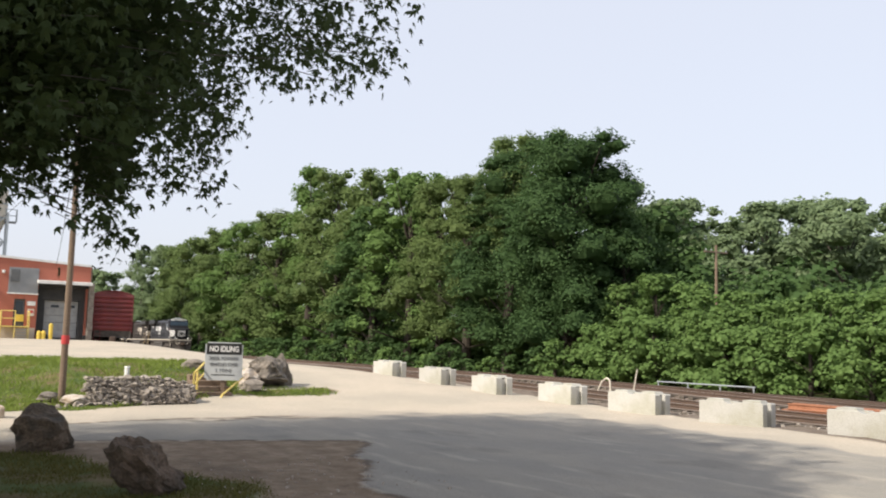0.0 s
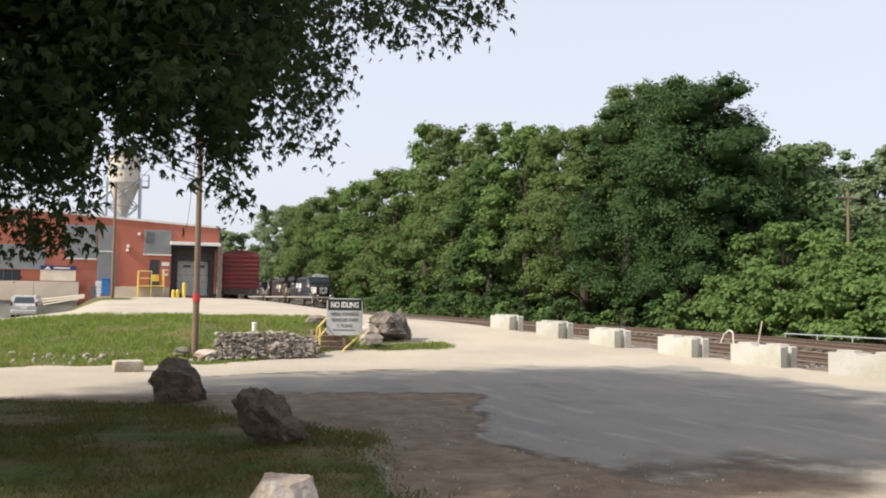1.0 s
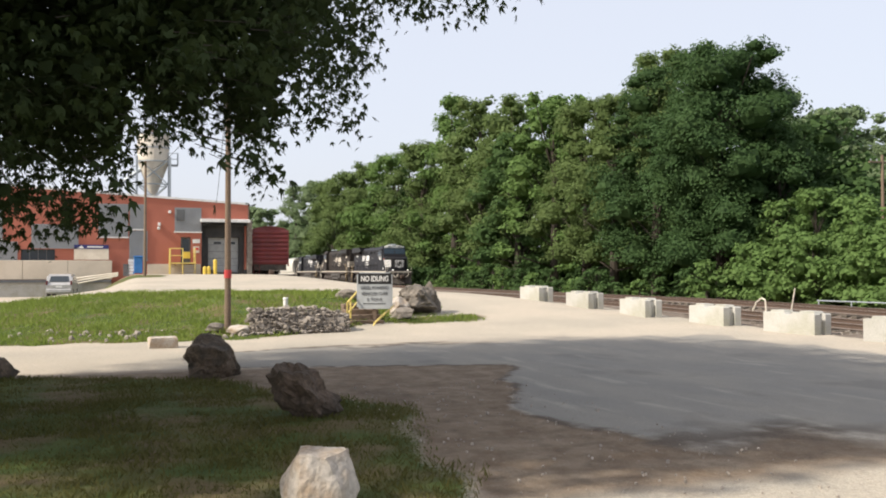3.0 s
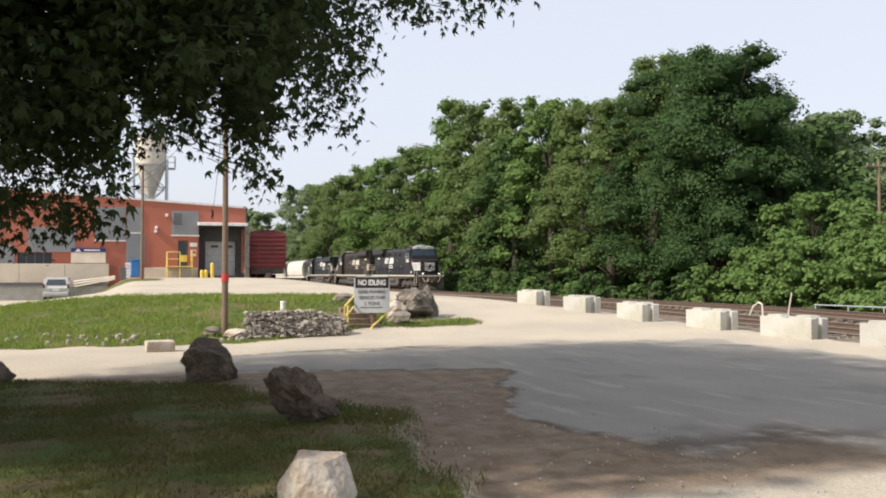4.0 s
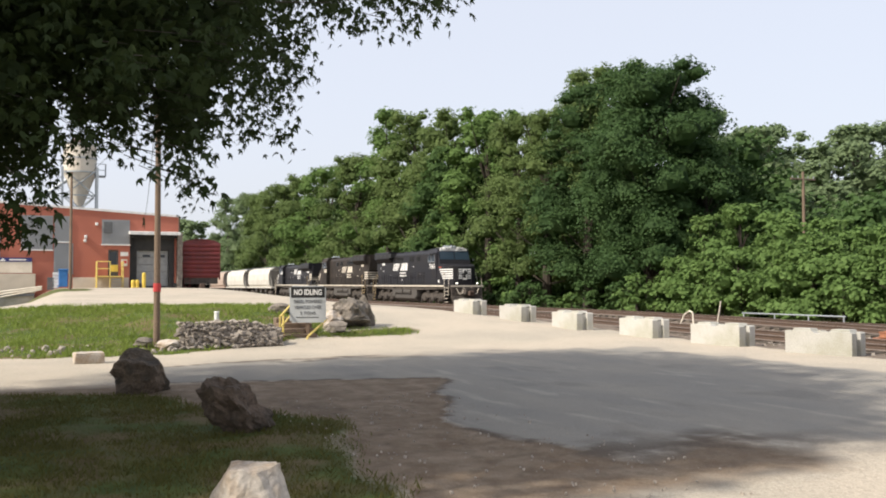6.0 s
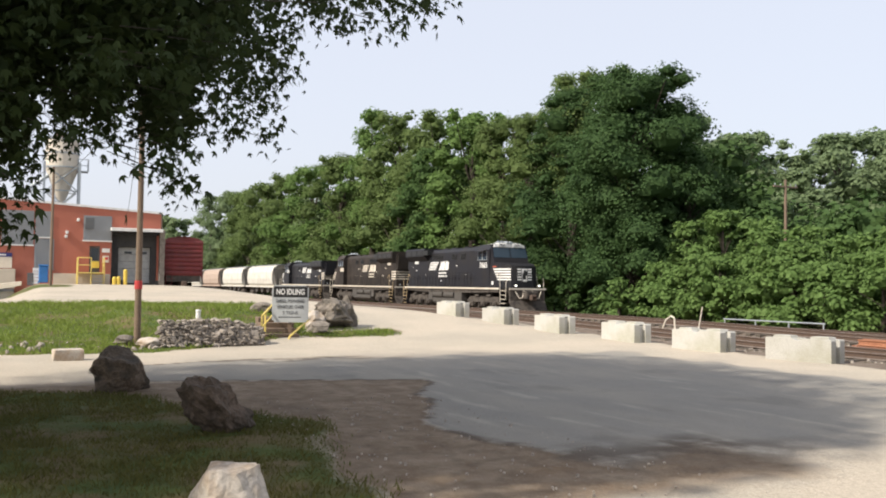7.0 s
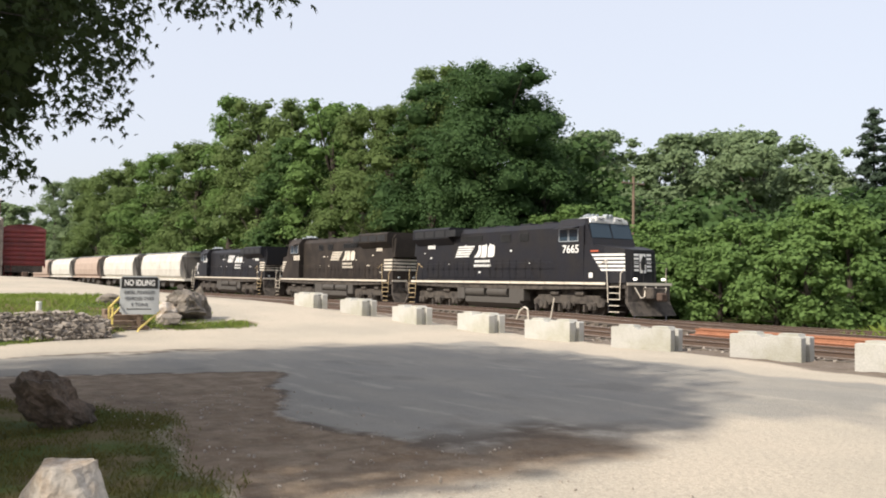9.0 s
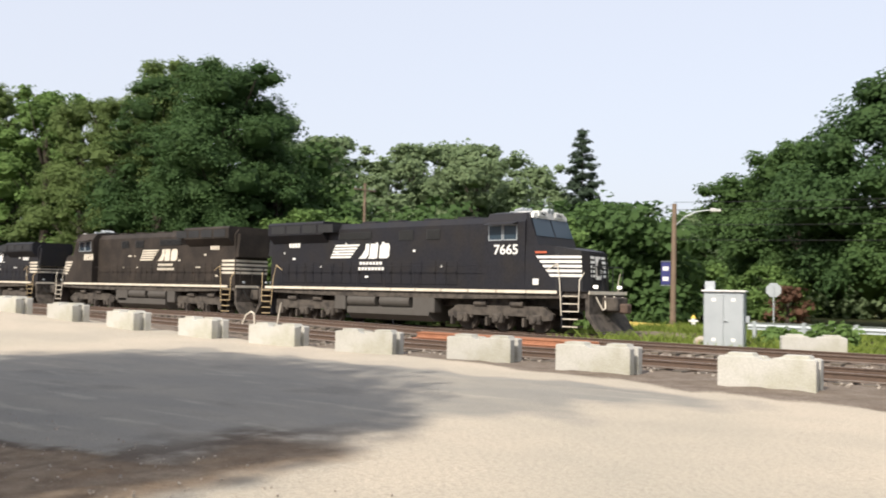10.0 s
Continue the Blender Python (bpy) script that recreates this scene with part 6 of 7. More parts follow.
    part("canopy", bm, "coping", ob, "white dock canopy")
    bm = B()
    for k in range(9):
        d = 0.02 * (k % 2)
        box(bm, FX + 0.005, FX + 0.30 + d, 8.88 - d, 9.24 + d, 0.6 + 0.58 * k, 1.16 + 0.58 * k, 0.015)
    part("corner_pillar", bm, "rubble", ob, "rough tan stone pillar")
    # staff door
    bm = B()
    box(bm, FX - 0.25, FX - 0.18, 3.88, 4.62, 2.4, 4.46)
    d = part("door", bm, "dockgrey", ob)
    bm = B()
    box(bm, FX - 0.18, FX - 0.165, 4.0, 4.5, 3.4, 4.3)
    part("pane", bm, "glass", d)
    bm = B()
    box(bm, FX - t, FX, 3.88, 4.62, 0.3, 2.4)
    part("door_base", bm, "brick", ob)
    for y0, y1 in ((-7.3, -5.0), (-13.5, -10.3)):
        bm = B()
        box(bm, FX - 0.24, FX - 0.2, y0, y1, 2.55, 3.45)
        win = part("window", bm, "glass", ob)
        for k in range(1, 4):
            bm = B()
            y = y0 + (y1 - y0) * k / 4
            box(bm, FX - 0.2, FX - 0.14, y - 0.03, y + 0.03, 2.55, 3.45)
            part("mullion", bm, "dockgrey", win)
    # notices, lamps, gutter
    for y0, y1, z0, z1, mat in ((4.75, 5.3, 4.0, 4.3, "white"), (4.8, 5.25, 3.25, 3.75, "cream"), (4.95, 5.2, 3.45, 3.65, "red")):
        bm = B()
        box(bm, FX, FX + 0.03 + (0.01 if mat == "red" else 0), y0, y1, z0, z1)
        part("notice", bm, mat, ob)
    for y, z in ((2.3, 5.3), (3.05, 6.25), (2.25, 5.0)):
        bm = B()
        box(bm, FX, FX + 0.25, y - 0.1, y + 0.1, z, z + 0.22, 0.03)
        part("wall_lamp", bm, "coping", ob, "small white wall lamp")
    bm = B()
    rod(bm, (FX + 0.08, 9.0, 1.0), (FX + 0.08, 9.0, 7.0), 0.06, 0.06, 8)
    part("downpipe", bm, "rust", ob)
    # company board, as plain shapes
    bm = B()
    box(bm, FX, FX + 0.10, -3.7, -1.3, 2.7, 3.5)
    part("board", bm, "cream", ob)
    bm = B()
    box(bm, FX, FX + 0.12, -3.7, -1.3, 3.5, 3.8)
    s = part("board_header", bm, "navy", ob, "navy board header with pale marks")
    bm = B()
    prism(bm, [(-3.45, 3.54), (-3.0, 3.54), (-3.2, 3.76)], "x", FX + 0.12, FX + 0.13)
    part("emblem", bm, "coping", s)
    bm = B()
    box(bm, FX + 0.12, FX + 0.13, -2.8, -1.7, 3.6, 3.7)
    part("lettering_bar", bm, "coping", s)
    return ob


warehouse()


def loading_wall():
    ob = thing("loading_wall", pose(0, 0, 0), "cream concrete loading wall with a lower grey course", "wall", kind="structure")
    for k in range(8):
        bm = B()
        y1 = -1.05 - 3.0 * k
        box(bm, -71.8, -70.7, y1 - 2.98, y1, 1.25, 2.62, 0.02)
        part("wall_panel", bm, "wallwhite", ob)
    bm = B()
    box(bm, -71.8, -70.6, -25, -1.1, 1.02, 1.22)
    part("ledge", bm, "dockgrey", ob)
    bm = B()
    box(bm, -71.8, -70.75, -25, -1.1, -0.3, 1.02)
    part("lower_wall", bm, "concrete", ob)
    for k in range(3):
        bm = B()
        rod(bm, (-70.5, -5.2, 0.6 + 0.25 * k), (-68.4, -0.6, 1.5 + 0.1 * k), 0.05, 0.05, 8)
        part("ramp_rail", bm, "cream", ob)


loading_wall()


def yellow_platform():
    z = ground_at(-70.5, 4.0)
    ob = thing("yellow_platform", pose(-71.1, 3.95, z), "yellow steel stair platform at the staff door", "platform")
    bm = B()
    box(bm, -0.85, 0.75, -0.95, 0.95, 0.80, 0.88)
    part("deck", bm, "yellowfade", ob)
    for x, y in ((-0.75, -0.9), (-0.75, 0.9), (0.7, -0.9), (0.7, 0.0), (0.7, 0.9)):
        bm = B()
        rod(bm, (x, y, 0), (x, y, 1.95), 0.035, 0.035, 8)
        part("post", bm, "yellowfade", ob)
    for z0 in (1.4, 1.93):
        bm = B()
        rod(bm, (0.7, -0.9, z0), (0.7, 0.0, z0), 0.03, 0.03, 8)
        rod(bm, (0.7, -0.9, z0), (-0.75, -0.9, z0), 0.03, 0.03, 8)
        rod(bm, (0.7, 0.9, z0), (-0.75, 0.9, z0), 0.03, 0.03, 8)
        part("rail", bm, "yellowfade", ob)
    bm = B()
    box(bm, -0.72, -0.70, 0.10, 0.62, 1.22, 1.72)
    part("notice_plate", bm, "yellow", ob)
    for k in range(4):
        bm = B()
        box(bm, 0.75 + 0.2 * k, 0.97 + 0.2 * k, 0.08, 0.82, 0.60 - 0.2 * k, 0.64 - 0.2 * k)
        part("step", bm, "steelgalv", ob)


yellow_platform()
for y, h in ((5.68, 0.45), (5.98, 0.47), (6.46, 1.0)):
    bm = B()
    rod(bm, (0, 0, -0.1), (0, 0, h), 0.14, 0.14, 14)
    bmesh.ops.create_uvsphere(bm, u_segments=12, v_segments=6, radius=0.139, matrix=Matrix.Translation((0, 0, h)))
    b = mesh_object("bollard", bm, "yellow")
    b.matrix_world = pose(-69.8, y * 69.8 / 72, ground_at(-69.8, y))
    tagged(b, "yellow steel bollard guarding the loading dock", "bollard", "bollards")

bm = B()
box(bm, -0.3, 0.3, -0.3, 0.3, 0.08, 1.25, 0.04)
box(bm, -0.34, 0.34, -0.34, 0.34, 1.25, 1.36, 0.03)
for sx in (-0.22, 0.22):
    rod(bm, (sx, -0.3, 0.09), (sx, -0.36, 0.09), 0.09, 0.09, 10)
o = mesh_object("wheeled_bin", bm, "bluepaint")
o.matrix_world = pose(-70.2, 0.78, ground_at(-70.2, 0.78))
tagged(o, "blue wheeled bin against the warehouse", "bin")
for y, h, mt, lab in ((-0.05, 0.9, "dockgrey", "grey metal cage with loose goods"), (0.3, 1.15, "coping", "white goods crate beside the blue bin")):
    bm = B()
    for k in range(5):
        box(bm, -0.3, 0.3, -0.22, 0.22, 0.06 + k * h / 5, 0.1 + (k + 0.7) * h / 5, 0.01)
    o = mesh_object("crate", bm, mt)
    o.matrix_world = pose(-70.4, y, ground_at(-70.4, y))
    tagged(o, lab, "crate")


def silo():
    ob = thing("silo", pose(-80.5, 2.05, 6.6), "pale steel hopper silo on a lattice frame above the roof", "silo")
    bm = B()
    rod(bm, (0, 0, 4.55), (0, 0, 6.9), 1.30, 1.30, 28)
    part("drum", bm, "cream", ob, smooth=False)
    bm = B()
    rod(bm, (0, 0, 1.7), (0, 0, 4.55), 0.26, 1.30, 28)
    rod(bm, (0, 0, 0.3), (0, 0, 1.7), 0.22, 0.22, 14)
    part("cone", bm, "cream", ob)
    bm = B()
    rod(bm, (0, 0, 6.9), (0, 0, 7.2), 1.36, 0.5, 28)
    rod(bm, (0, 0, 7.2), (0, 0, 7.35), 0.6, 0.6, 14)
    part("cap", bm, "rust", ob)
    for z in (4.55, 5.7, 6.85):
        bm = B()
        rod(bm, (0, 0, z - 0.05), (0, 0, z + 0.05), 1.34, 1.34, 28)
        part("hoop", bm, "steelgalv", ob)
    for sx in (-1, 1):
        for sy in (-1, 1):
            bm = B()
            box(bm, sx * 1.32 - 0.08, sx * 1.32 + 0.08, sy * 1.32 - 0.08, sy * 1.32 + 0.08, 0, 4.9)
            part("leg", bm, "steelgalv", ob)
    for s in (-1, 1):
        bm = B()
        for a, b in (((1.15, -1.15, 0.4), (1.15, 1.15, 2.6)), ((1.15, 1.15, 0.4), (1.15, -1.15, 2.6)), ((1.15, -1.15, 2.6), (1.15, 1.15, 4.6)), ((1.15, 1.15, 2.6), (1.15, -1.15, 4.6)), ((1.15, -1.15, 2.6), (1.15, 1.15, 2.6))):
            rod(bm, (s * a[0], a[1], a[2]), (s * b[0], b[1], b[2]), 0.05, 0.05, 6)
        part("brace", bm, "steelgalv", ob)
    bm = B()
    box(bm, -0.6, 0.6, 1.1, 2.0, 4.3, 4.36)
    for z in (4.8, 5.3):
        rod(bm, (0.6, 1.1, z), (0.6, 2.0, z), 0.03, 0.03, 6)
        rod(bm, (0.6, 2.0, z), (-0.6, 2.0, z), 0.03, 0.03, 6)
    for x, y in ((0.6, 2.0), (0.6, 1.2), (-0.6, 2.0)):
        rod(bm, (x, y, 4.3), (x, y, 5.3), 0.03, 0.03, 6)
    part("service_platform", bm, "steelgalv", ob)
    bm = B()
    rod(bm, (0.2, -1.0, 3.9), (0.2, -4.6, 1.0), 0.16, 0.16, 10)
    part("feed_pipe", bm, "steelgalv", ob)
    bm = B()
    rod(bm, (0.4, -2.6, 0.0), (0.4, -2.6, 2.6), 0.08, 0.08, 8)
    part("pipe_prop", bm, "steelgalv", ob)


silo()


def boxcar():
    """A standing boxcar, its corrugated end towards the lot."""
    z = 0.92
    ob = thing("boxcar", pose(-72.2, 10.72, z), "dark red boxcar with a ribbed end standing at the dock", "boxcar")
    bm = B()
    prism(bm, [(-1.42, 1.45), (1.42, 1.45), (1.42, 4.18), (1.1, 4.36), (0.5, 4.44), (-0.5, 4.44), (-1.1, 4.36), (-1.42, 4.18)], "x", -15.4, 0)
    part("body", bm, "boxcar", ob)
    bm = B()
    box(bm, -15.3, -0.05, -1.3, 1.3, 0.98, 1.45)
    part("underframe", bm, "truck", ob)
    for k in range(8):
        bm = B()
        zz = 1.5 + 0.335 * k
        prism(bm, [(0.0, zz), (0.07, zz + 0.07), (0.09, zz + 0.16), (0.07, zz + 0.25), (0.0, zz + 0.32)], "y", -1.36, 1.36)
        part("end_rib", bm, "boxcar", ob)
    for y in (-1.42, 1.42):
        bm = B()
        box(bm, -0.06, 0.1, y - 0.05, y + 0.05, 1.3, 4.2, 0.01)
        part("corner_post", bm, "boxcar", ob)
    for x in np.arange(-14.9, -0.2, 1.25):
        for s in (-1, 1):
            bm = B()
            box(bm, x, x + 0.1, *sorted((s * 1.42, s * 1.48)), 1.45, 4.15)
            part("side_rib", bm, "boxcar", ob)
    bm = B()
    box(bm, -15.5, 0.14, -0.5, 0.5, 4.445, 4.48)
    part("roof_cap", bm, "boxcar", ob)
    bm = B()
    for k in range(7):
        rod(bm, (0.14, -1.3, 0.75 + 0.42 * k), (0.14, -0.85, 0.75 + 0.42 * k), 0.02, 0.02, 6)
    for y in (-1.3, -0.85):
        rod(bm, (0.14, y, 0.7), (0.14, y, 3.4), 0.02, 0.02, 6)
    part("ladder", bm, "boxcar", ob)
    bm = B()
    box(bm, -15.8, 0.75, -0.15, 0.15, 0.65, 0.95)
    box(bm, 0.5, 0.8, -0.2, 0.2, 0.6, 1.0, 0.05)
    part("coupler", bm, "rust", ob)
    for xc in (-2.4, -13.0):
        bm = B()
        for s in (-1, 1):
            prism(bm, [(xc - 1.25, 0.6), (xc + 1.25, 0.6), (xc + 0.9, 0.28), (xc - 0.9, 0.28)], "y", *sorted((s * 0.95, s * 1.12)))
        box(bm, xc - 0.3, xc + 0.3, -1.0, 1.0, 0.5, 0.95)
        t = part("truck", bm, "truck", ob)
        for dx in (-0.88, 0.88):
            for s in (-1, 1):
                bm = B()
                rod(bm, (xc + dx, s * 0.69, 0.45), (xc + dx, s * 0.83, 0.45), 0.45, 0.45, 18)
                part("wheel", bm, "truck", t)


boxcar()


def minivan():
    """A silver minivan seen from behind; local x forwards."""
    ob = thing("minivan", pose(-66.6, -4.12, ground_at(-66.6, -4.12), 0, 0, 178) @ Matrix.Diagonal((1, 0.86, 0.96, 1)), "silver minivan parked below the loading wall", "car")
    bm = B()
    prism(bm, [(-2.35, 0.35), (-2.4, 0.95), (-2.2, 1.15), (-1.9, 1.62), (-1.5, 1.70), (0.6, 1.66), (1.35, 1.12), (2.2, 0.95), (2.4, 0.7), (2.35, 0.35)], "y", -0.92, 0.92)
    bmesh.ops.bevel(bm, geom=[e for e in bm.edges if abs(e.verts[0].co.y - e.verts[1].co.y) < 0.01 and e.verts[0].co.z > 1.1], offset=0.12, segments=3, affect="EDGES")
    body = part("body", bm, "vansilver", ob)
    bm = B()
    sheet(bm, [(-2.215, -0.72, 1.17), (-2.215, 0.72, 1.17), (-1.955, 0.62, 1.56), (-1.955, -0.62, 1.56)])
    w = part("rear_window", bm, "glass", body)
    w.location = (-0.012, 0, 0)
    for s in (-1, 1):
        bm = B()
        prism(bm, [(-1.8, 1.12), (-1.65, 1.52), (0.5, 1.5), (1.05, 1.12)], "y", *sorted((s * 0.92, s * 0.928)))
        part("side_window", bm, "glass", body)
        bm = B()
        box(bm, -2.41, -2.2, *sorted((s * 0.80, s * 0.925)), 0.95, 1.25, 0.02)
        part("tail_light", bm, "boxcar", body, "red tail light")
        for x in (-1.45, 1.5):
            bm = B()
            rod(bm, (x, s * 0.70, 0.33), (x, s * 0.93, 0.33), 0.33, 0.33, 18)
            wh = part("wheel", bm, "rubber", ob)
            bm = B()
            rod(bm, (x, s * 0.925, 0.33), (x, s * 0.94, 0.33), 0.2, 0.2, 12)
            part("rim", bm, "steelgalv", wh)
    bm = B()
    box(bm, -2.5, -2.3, -0.9, 0.9, 0.4, 0.68, 0.05)
    part("bumper", bm, "vansilver", ob)
    bm = B()
    box(bm, -2.43, -2.405, -0.22, 0.22, 0.78, 0.9)
    part("plate_bar", bm, "white", ob)


minivan()


# ---- the near tree whose branches hang into the view ----
def near_tree():
    rng = np.random.default_rng(40)
    C, R = np.array([-12.4, -1.7, 8.0]), 7.0
    ob = thing("maple_tree", pose(-12.0, -4.2, ground_at(-12, -4.2) - 0.05), "large dark maple tree with low hanging branches over the lawn", "tree")
    base = np.array([-12.0, -4.2, 0.0])

    def hem(p):
        """Lowest height that the drooping twigs reach."""
        k = 9.0 / np.maximum(3.0, -p[:, 0])
        y = p[:, 1] * k
        h = np.interp(y, [-8, -3, -1.5, -0.5, -0.25, -0.12, 0.0, 0.45, 0.58, 0.7, 0.95, 1.12, 1.25, 1.38, 1.5, 1.7, 1.85, 1.94, 2.05, 2.17, 2.24, 2.32, 2.38, 3.3, 3.75, 4.15, 4.3, 5.0, 7], [1.7, 1.60, 1.62, 1.85, 1.95, 1.90, 2.70, 2.88, 2.55, 2.8, 2.8, 2.45, 2.30, 2.5, 3.0, 3.05, 2.85, 3.15, 3.1, 2.85, 3.25, 3.40, 4.15, 4.22, 4.42, 4.55, 5.2, 5.6, 6.5])
        return 1.58 + (h - 1.58) / k

    def gap(p):
        """Where the outer foliage opens: uneven patches, -1 to 1."""
        return 0.6 * np.sin(p[:, 1] * 4.7 + p[:, 2] * 2.1 + 1.0) * np.sin(p[:, 2] * 4.9 - p[:, 1] * 1.7) + 0.4 * np.sin(p[:, 0] * 3.1 + p[:, 1] * 6.3) * np.sin(p[:, 2] * 7.1 + 2.0)

    n = 4900
    d = rng.normal(0, 1, (n, 3))
    d /= np.linalg.norm(d, axis=1)[:, None]
    rad = R * (0.30 + 0.70 * rng.random(n) ** 0.45) * (1 + 0.12 * np.sin(d[:, 0] * 6 + 1) * np.sin(d[:, 1] * 7) + 0.10 * np.sin(d[:, 2] * 9 + d[:, 0] * 5))
    c = C + d * rad[:, None] * np.array([1.0, 0.92, 0.78])
    # a second mass of the crown over the lawn, towards the trunk's near side, added for its shade
    d2 = rng.normal(0, 1, (3200, 3))
    d2 /= np.linalg.norm(d2, axis=1)[:, None]
    c2 = np.array([-7.6, -4.2, 7.4]) + d2 * (5.2 * (0.3 + 0.7 * rng.random(3200) ** 0.45))[:, None]
    # the close foliage in the heart of the crown
    q = rng.random((1500, 3))
    heart = np.array([-13.5, -4.5, 4.2]) + q * np.array([5.0, 5.4, 5.0])
    c2 = c2[(c2[:, 2] > 6.5) | (rng.random(len(c2)) < 0.4)]
    c = np.concatenate([c, c2, heart])
    above = c[:, 2] - hem(c)
    reach = np.hypot(c[:, 0], c[:, 1])
    steep = (c[:, 2] - 1.58) / reach > 0.47
    aside = c[:, 1] < 0.22 * c[:, 0]
    room = (c[:, 0] < -6.6) | ((steep | aside) & (c[:, 0] < -2.6) & (reach > 3.2))
    side = (c[:, 0] < -3.9 - 0.48 * (c[:, 2] - 4.0) + 0.8 * gap(c)) | (c[:, 2] < 4.0)
    rim = ss(1.7, 2.5, c[:, 1] * 9.0 / np.maximum(3.0, -c[:, 0]))
    seen = (c[:, 2] - 1.58) / np.maximum(reach, 0.1) < 0.56
    c = c[(above > 0.35) & seen & room & side & (gap(c) + 0.6 * above > 0.72 + 0.42 * rim)]
    # hanging outer sprays
    m = 1700
    s = rng.random((m, 3))
    sp = np.stack([-6.8 - 8.0 * s[:, 0], -5.5 + 10.6 * s[:, 1], np.zeros(m)], 1)
    sp = sp[np.hypot(sp[:, 0] - C[0], sp[:, 1] - C[1]) < R * 1.0]
    sp[:, 2] = hem(sp) + 0.14 + 1.7 * rng.random(len(sp)) ** 1.15
    sp = sp[gap(sp) + 0.5 * (sp[:, 2] - hem(sp)) > 0.16]
    nin = len(c)
    c = np.concatenate([c, sp])
    per = 12
    k = np.repeat(np.arange(len(c)), per)
    wide = np.where(k[:, None] >= nin, np.array([0.12, 0.12, 0.09]), np.array([0.20, 0.20, 0.12]))
    off = rng.normal(0, 1, (len(k), 3)) * wide
    off[:, 2] -= 0.35 * np.hypot(off[:, 0], off[:, 1])
    pos = c[k] + off
    nrm = np.tile(np.array([0.0, 0.0, 0.8]), (len(k), 1)) + off * 1.5
    P = lobed_leaves(pos, nrm, 0.092 * (0.6 + 0.7 * rng.random(len(k))), rng)
    # close inner foliage, and unseen upper leaves added so that the crown shades the lot
    q = rng.random((90000, 3))
    inner = np.array([-15.0, -8.0, 3.2]) + q * np.array([6.5, 11.0, 5.0])
    over = inner[:, 2] - hem(inner)
    turn = inner[:, 1] * 9.0 / -inner[:, 0]
    inner = inner[(over > 0.45 + 0.5 * ss(0.6, 1.8, turn)) & (rng.random(len(inner)) > ss(1.15, 2.35, turn + 0.5 * gap(inner * 0.6))) & (gap(inner) + 0.55 * over > 0.38 + 0.35 * ss(0.8, 1.9, turn))]
    d3 = rng.normal(0, 1, (26000, 3))
    d3 /= np.linalg.norm(d3, axis=1)[:, None]
    top = C + np.array([-0.9, 0.0, 0.0]) + d3 * (R * (0.35 + 0.65 * rng.random((len(d3), 1)) ** 0.5)) * np.array([1.0, 0.75, 0.60]) * (1 + 0.10 * np.sin(d3[:, :1] * 7 + 1) * np.sin(d3[:, 1:2] * 6))
    frac = np.linalg.norm((top - C - np.array([-0.9, 0.0, 0.0])) / np.array([1.0, 0.75, 0.60]), axis=1) / R
    top = top[rng.random(len(top)) > 0.9 * ss(0.62, 0.95, frac + 0.22 * gap(top * 0.45))]
    # two unseen leaf masses at the sides, placed by where their shadows fall
    shade_left = np.array([-13.3, -8.0, 7.5]) + d3[:9000] * rng.random((9000, 1)) ** 0.4 * np.array([6.0, 5.0, 3.6])
    shade_near = np.array([-8.6, -3.9, 7.6]) + d3[9000:18000] * rng.random((9000, 1)) ** 0.4 * np.array([4.2, 4.0, 3.6])
    shade_near = shade_near[(rng.random(len(shade_near)) > 0.8 * ss(-7.4, -4.8, shade_near[:, 0] + 0.9 * gap(shade_near * 0.5)))]
    top = np.concatenate([top, shade_left, shade_near])
    far = np.hypot(top[:, 0], top[:, 1])
    top = top[((top[:, 2] - 1.58) / far > 0.43) & (far > 3.2) & (top[:, 0] < -2.6)]
    up = np.array([0.0, 0.0, 0.9])
    P = np.concatenate([P, leaf_quads(inner, np.tile(up, (len(inner), 1)), 0.115 * (0.6 + 0.7 * rng.random(len(inner))), rng, 1.6, 0.6), leaf_quads(top, np.tile(up, (len(top), 1)), 0.27 * (0.6 + 0.7 * rng.random(len(top))), rng, 1.5, 0.5)])
    quads_mesh("crown", P - np.array(ob.location), "leaf_near", ob)
    # trunk and limbs
    bm = B()
    limb(bm, (0, 0, 0), (0.05, 0.15, 2.6), 0.42, 0.32, 12)
    limb(bm, (0.05, 0.15, 2.5), (-0.1, 0.9, 8.5), 0.32, 0.14, 10)
    limb(bm, (-0.1, 0.9, 8.4), (-0.4, 2.2, 13.5), 0.14, 0.03, 8)
    part("trunk", bm, "bark", ob)
    for k in range(26):
        a = k * 2.4
        z0 = 6.6 + 4.0 * (k / 26)
        ln = R * (0.95 - 0.5 * k / 26)
        bm = B()
        p0 = Vector((0, 0.15 + 0.1 * z0, z0))
        p1 = p0 + Vector((math.cos(a) * ln * 0.45, math.sin(a) * ln * 0.45, 1.0))
        p2 = p0 + Vector((math.cos(a) * ln * 0.9, math.sin(a) * ln * 0.9, 0.9))
        w = Vector((-12.0, -4.2, 0))
        if (p2 + w).x > -5.0:
            bm.free()
            continue
        limb(bm, p0, p1, 0.07, 0.035, 6)
        limb(bm, p1, p2, 0.035, 0.010, 5)
        part("branch", bm, "bark", ob)
    # fine twigs that carry the sprays
    bm = B()
    for q in range(0, len(sp), 4):
        e = Vector(sp[q]) - Vector((-12.0, -4.2, 0))
        back = Vector((C[0] + 12.0, C[1] + 4.2, max(e.z + 1.2, 4.0))) - e
        limb(bm, e, e + back.normalized() * rng.uniform(0.4, 0.9), 0.003, 0.007, 3)
    tagged(part("twig", bm, "bark", ob), kind="stuff")


near_tree()


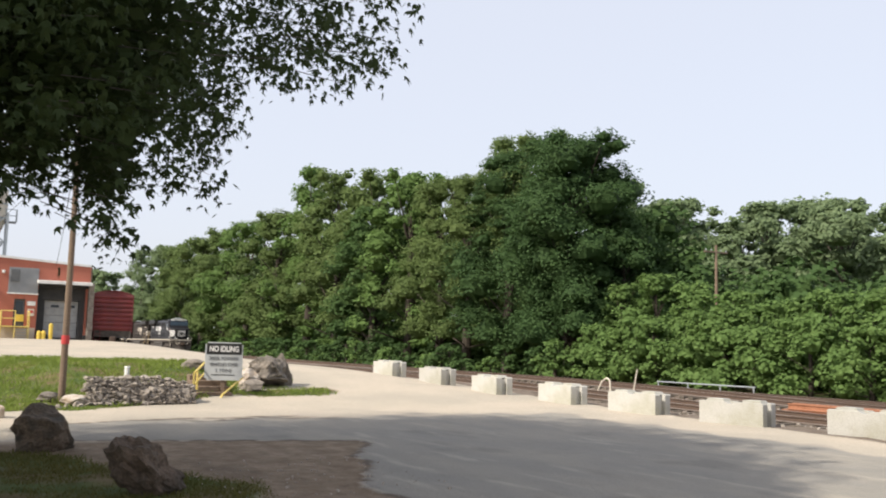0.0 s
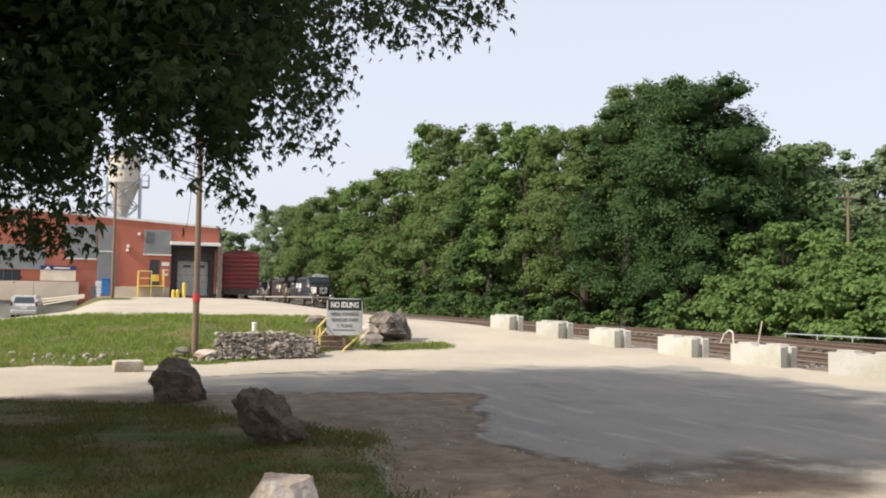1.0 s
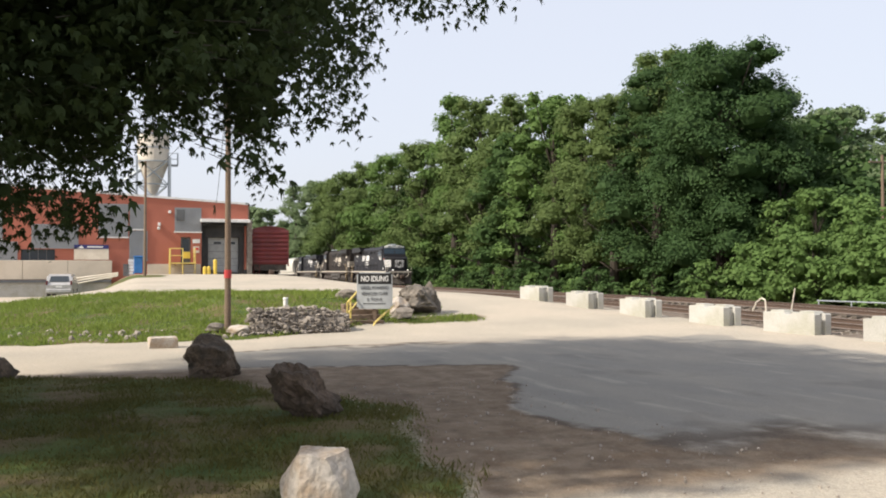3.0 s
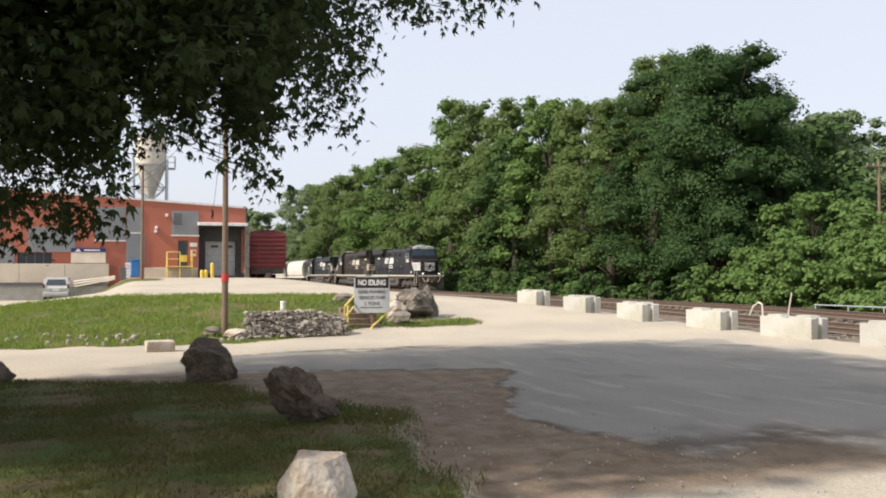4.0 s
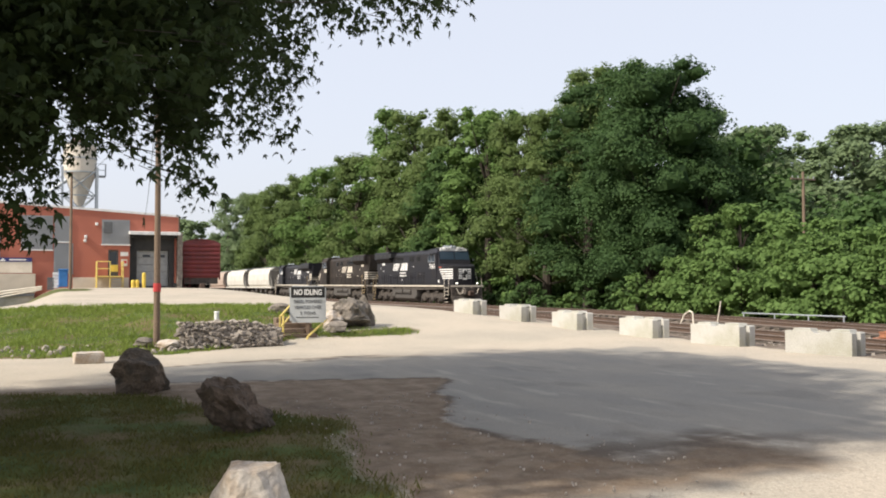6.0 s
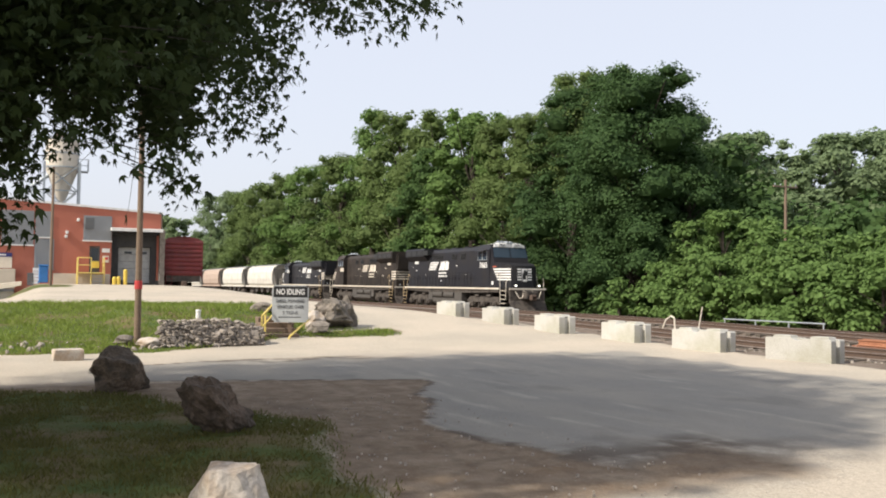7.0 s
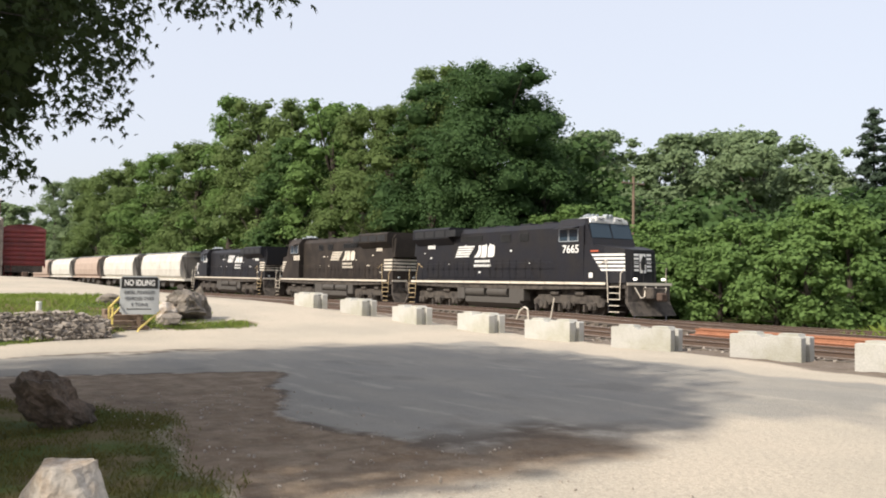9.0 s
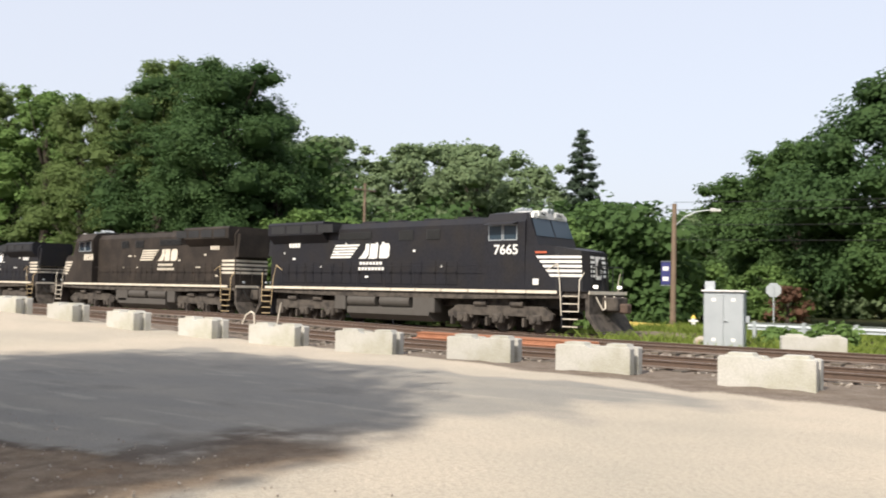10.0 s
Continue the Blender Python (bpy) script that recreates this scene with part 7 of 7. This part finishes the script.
# ---- grass ----
def grass_stuff(name, count, area, height, label, seed, width=0.012, lean=0.5, mat="grass"):
    rng = np.random.default_rng(seed)
    x = rng.uniform(area[0], area[1], count)
    y = rng.uniform(area[2], area[3], count)
    g = zones(x, y)[0]
    keep = g > rng.random(count) * 0.9 + 0.05
    x, y = x[keep], y[keep]
    z = land(x, y) - 0.01
    n = len(x)
    h = height * (0.35 + rng.random(n) ** 1.5) * (0.7 + 0.5 * (np.sin(x * 1.3) * np.sin(y * 1.7) > -0.2))
    a = rng.uniform(0, 6.283, n)
    w = np.stack([np.cos(a), np.sin(a), np.zeros(n)], 1) * width * (0.6 + rng.random(n))[:, None]
    b = np.stack([x, y, z], 1)
    tip = b + np.stack([rng.normal(0, lean, n) * h, rng.normal(0, lean, n) * h, h], 1)
    mid = (b + tip) / 2 + np.stack([np.zeros(n), np.zeros(n), h * 0.12], 1)
    P = np.stack([b - w, b + w, mid + w * 0.8, tip], 1)
    ob = quads_mesh(name, P, mat)
    return tagged(ob, label, "grass", kind="stuff")


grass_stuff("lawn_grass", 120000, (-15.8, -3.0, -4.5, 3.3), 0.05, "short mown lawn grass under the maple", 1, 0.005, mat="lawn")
grass_stuff("bank_grass", 85000, (-40, -21.5, -9.0, 10.4), 0.11, "longer bright grass on the bank", 2, 0.012)
grass_stuff("verge_grass", 26000, (-24, 2, 26, 42), 0.30, "rough grass and weeds past the tracks", 3, 0.025)


# ---- what moves ----
def motions():
    for L, off, turned in LOCOS:
        rows = []
        for t, x in TRAIN_X:
            if turned:
                m = on_rails(x + off + 22.2, 22.2) @ Matrix.Translation((-22.2, 0, 0)) @ pose(0, 0, 0, 0, 0, 180)
            else:
                m = on_rails(x + off, 22.2)
            rows.append((t, m))
        walk(L, rows)
    for C, off in HOPPERS:
        walk(C, [(t, on_rails(x + off, 20.0)) for t, x in TRAIN_X])
    ts = [k / FPS for k in range(int(10 * FPS) + 1)]
    xs = np.interp(ts, [t for t, x in TRAIN_X], [x for t, x in TRAIN_X])
    for ob, at, r, sign in WHEELS:
        walk(ob, [(t, Matrix.Translation(at) @ Matrix.Rotation(sign * (x - xs[0]) / r, 4, "Y")) for t, x in zip(ts, xs)])


motions()
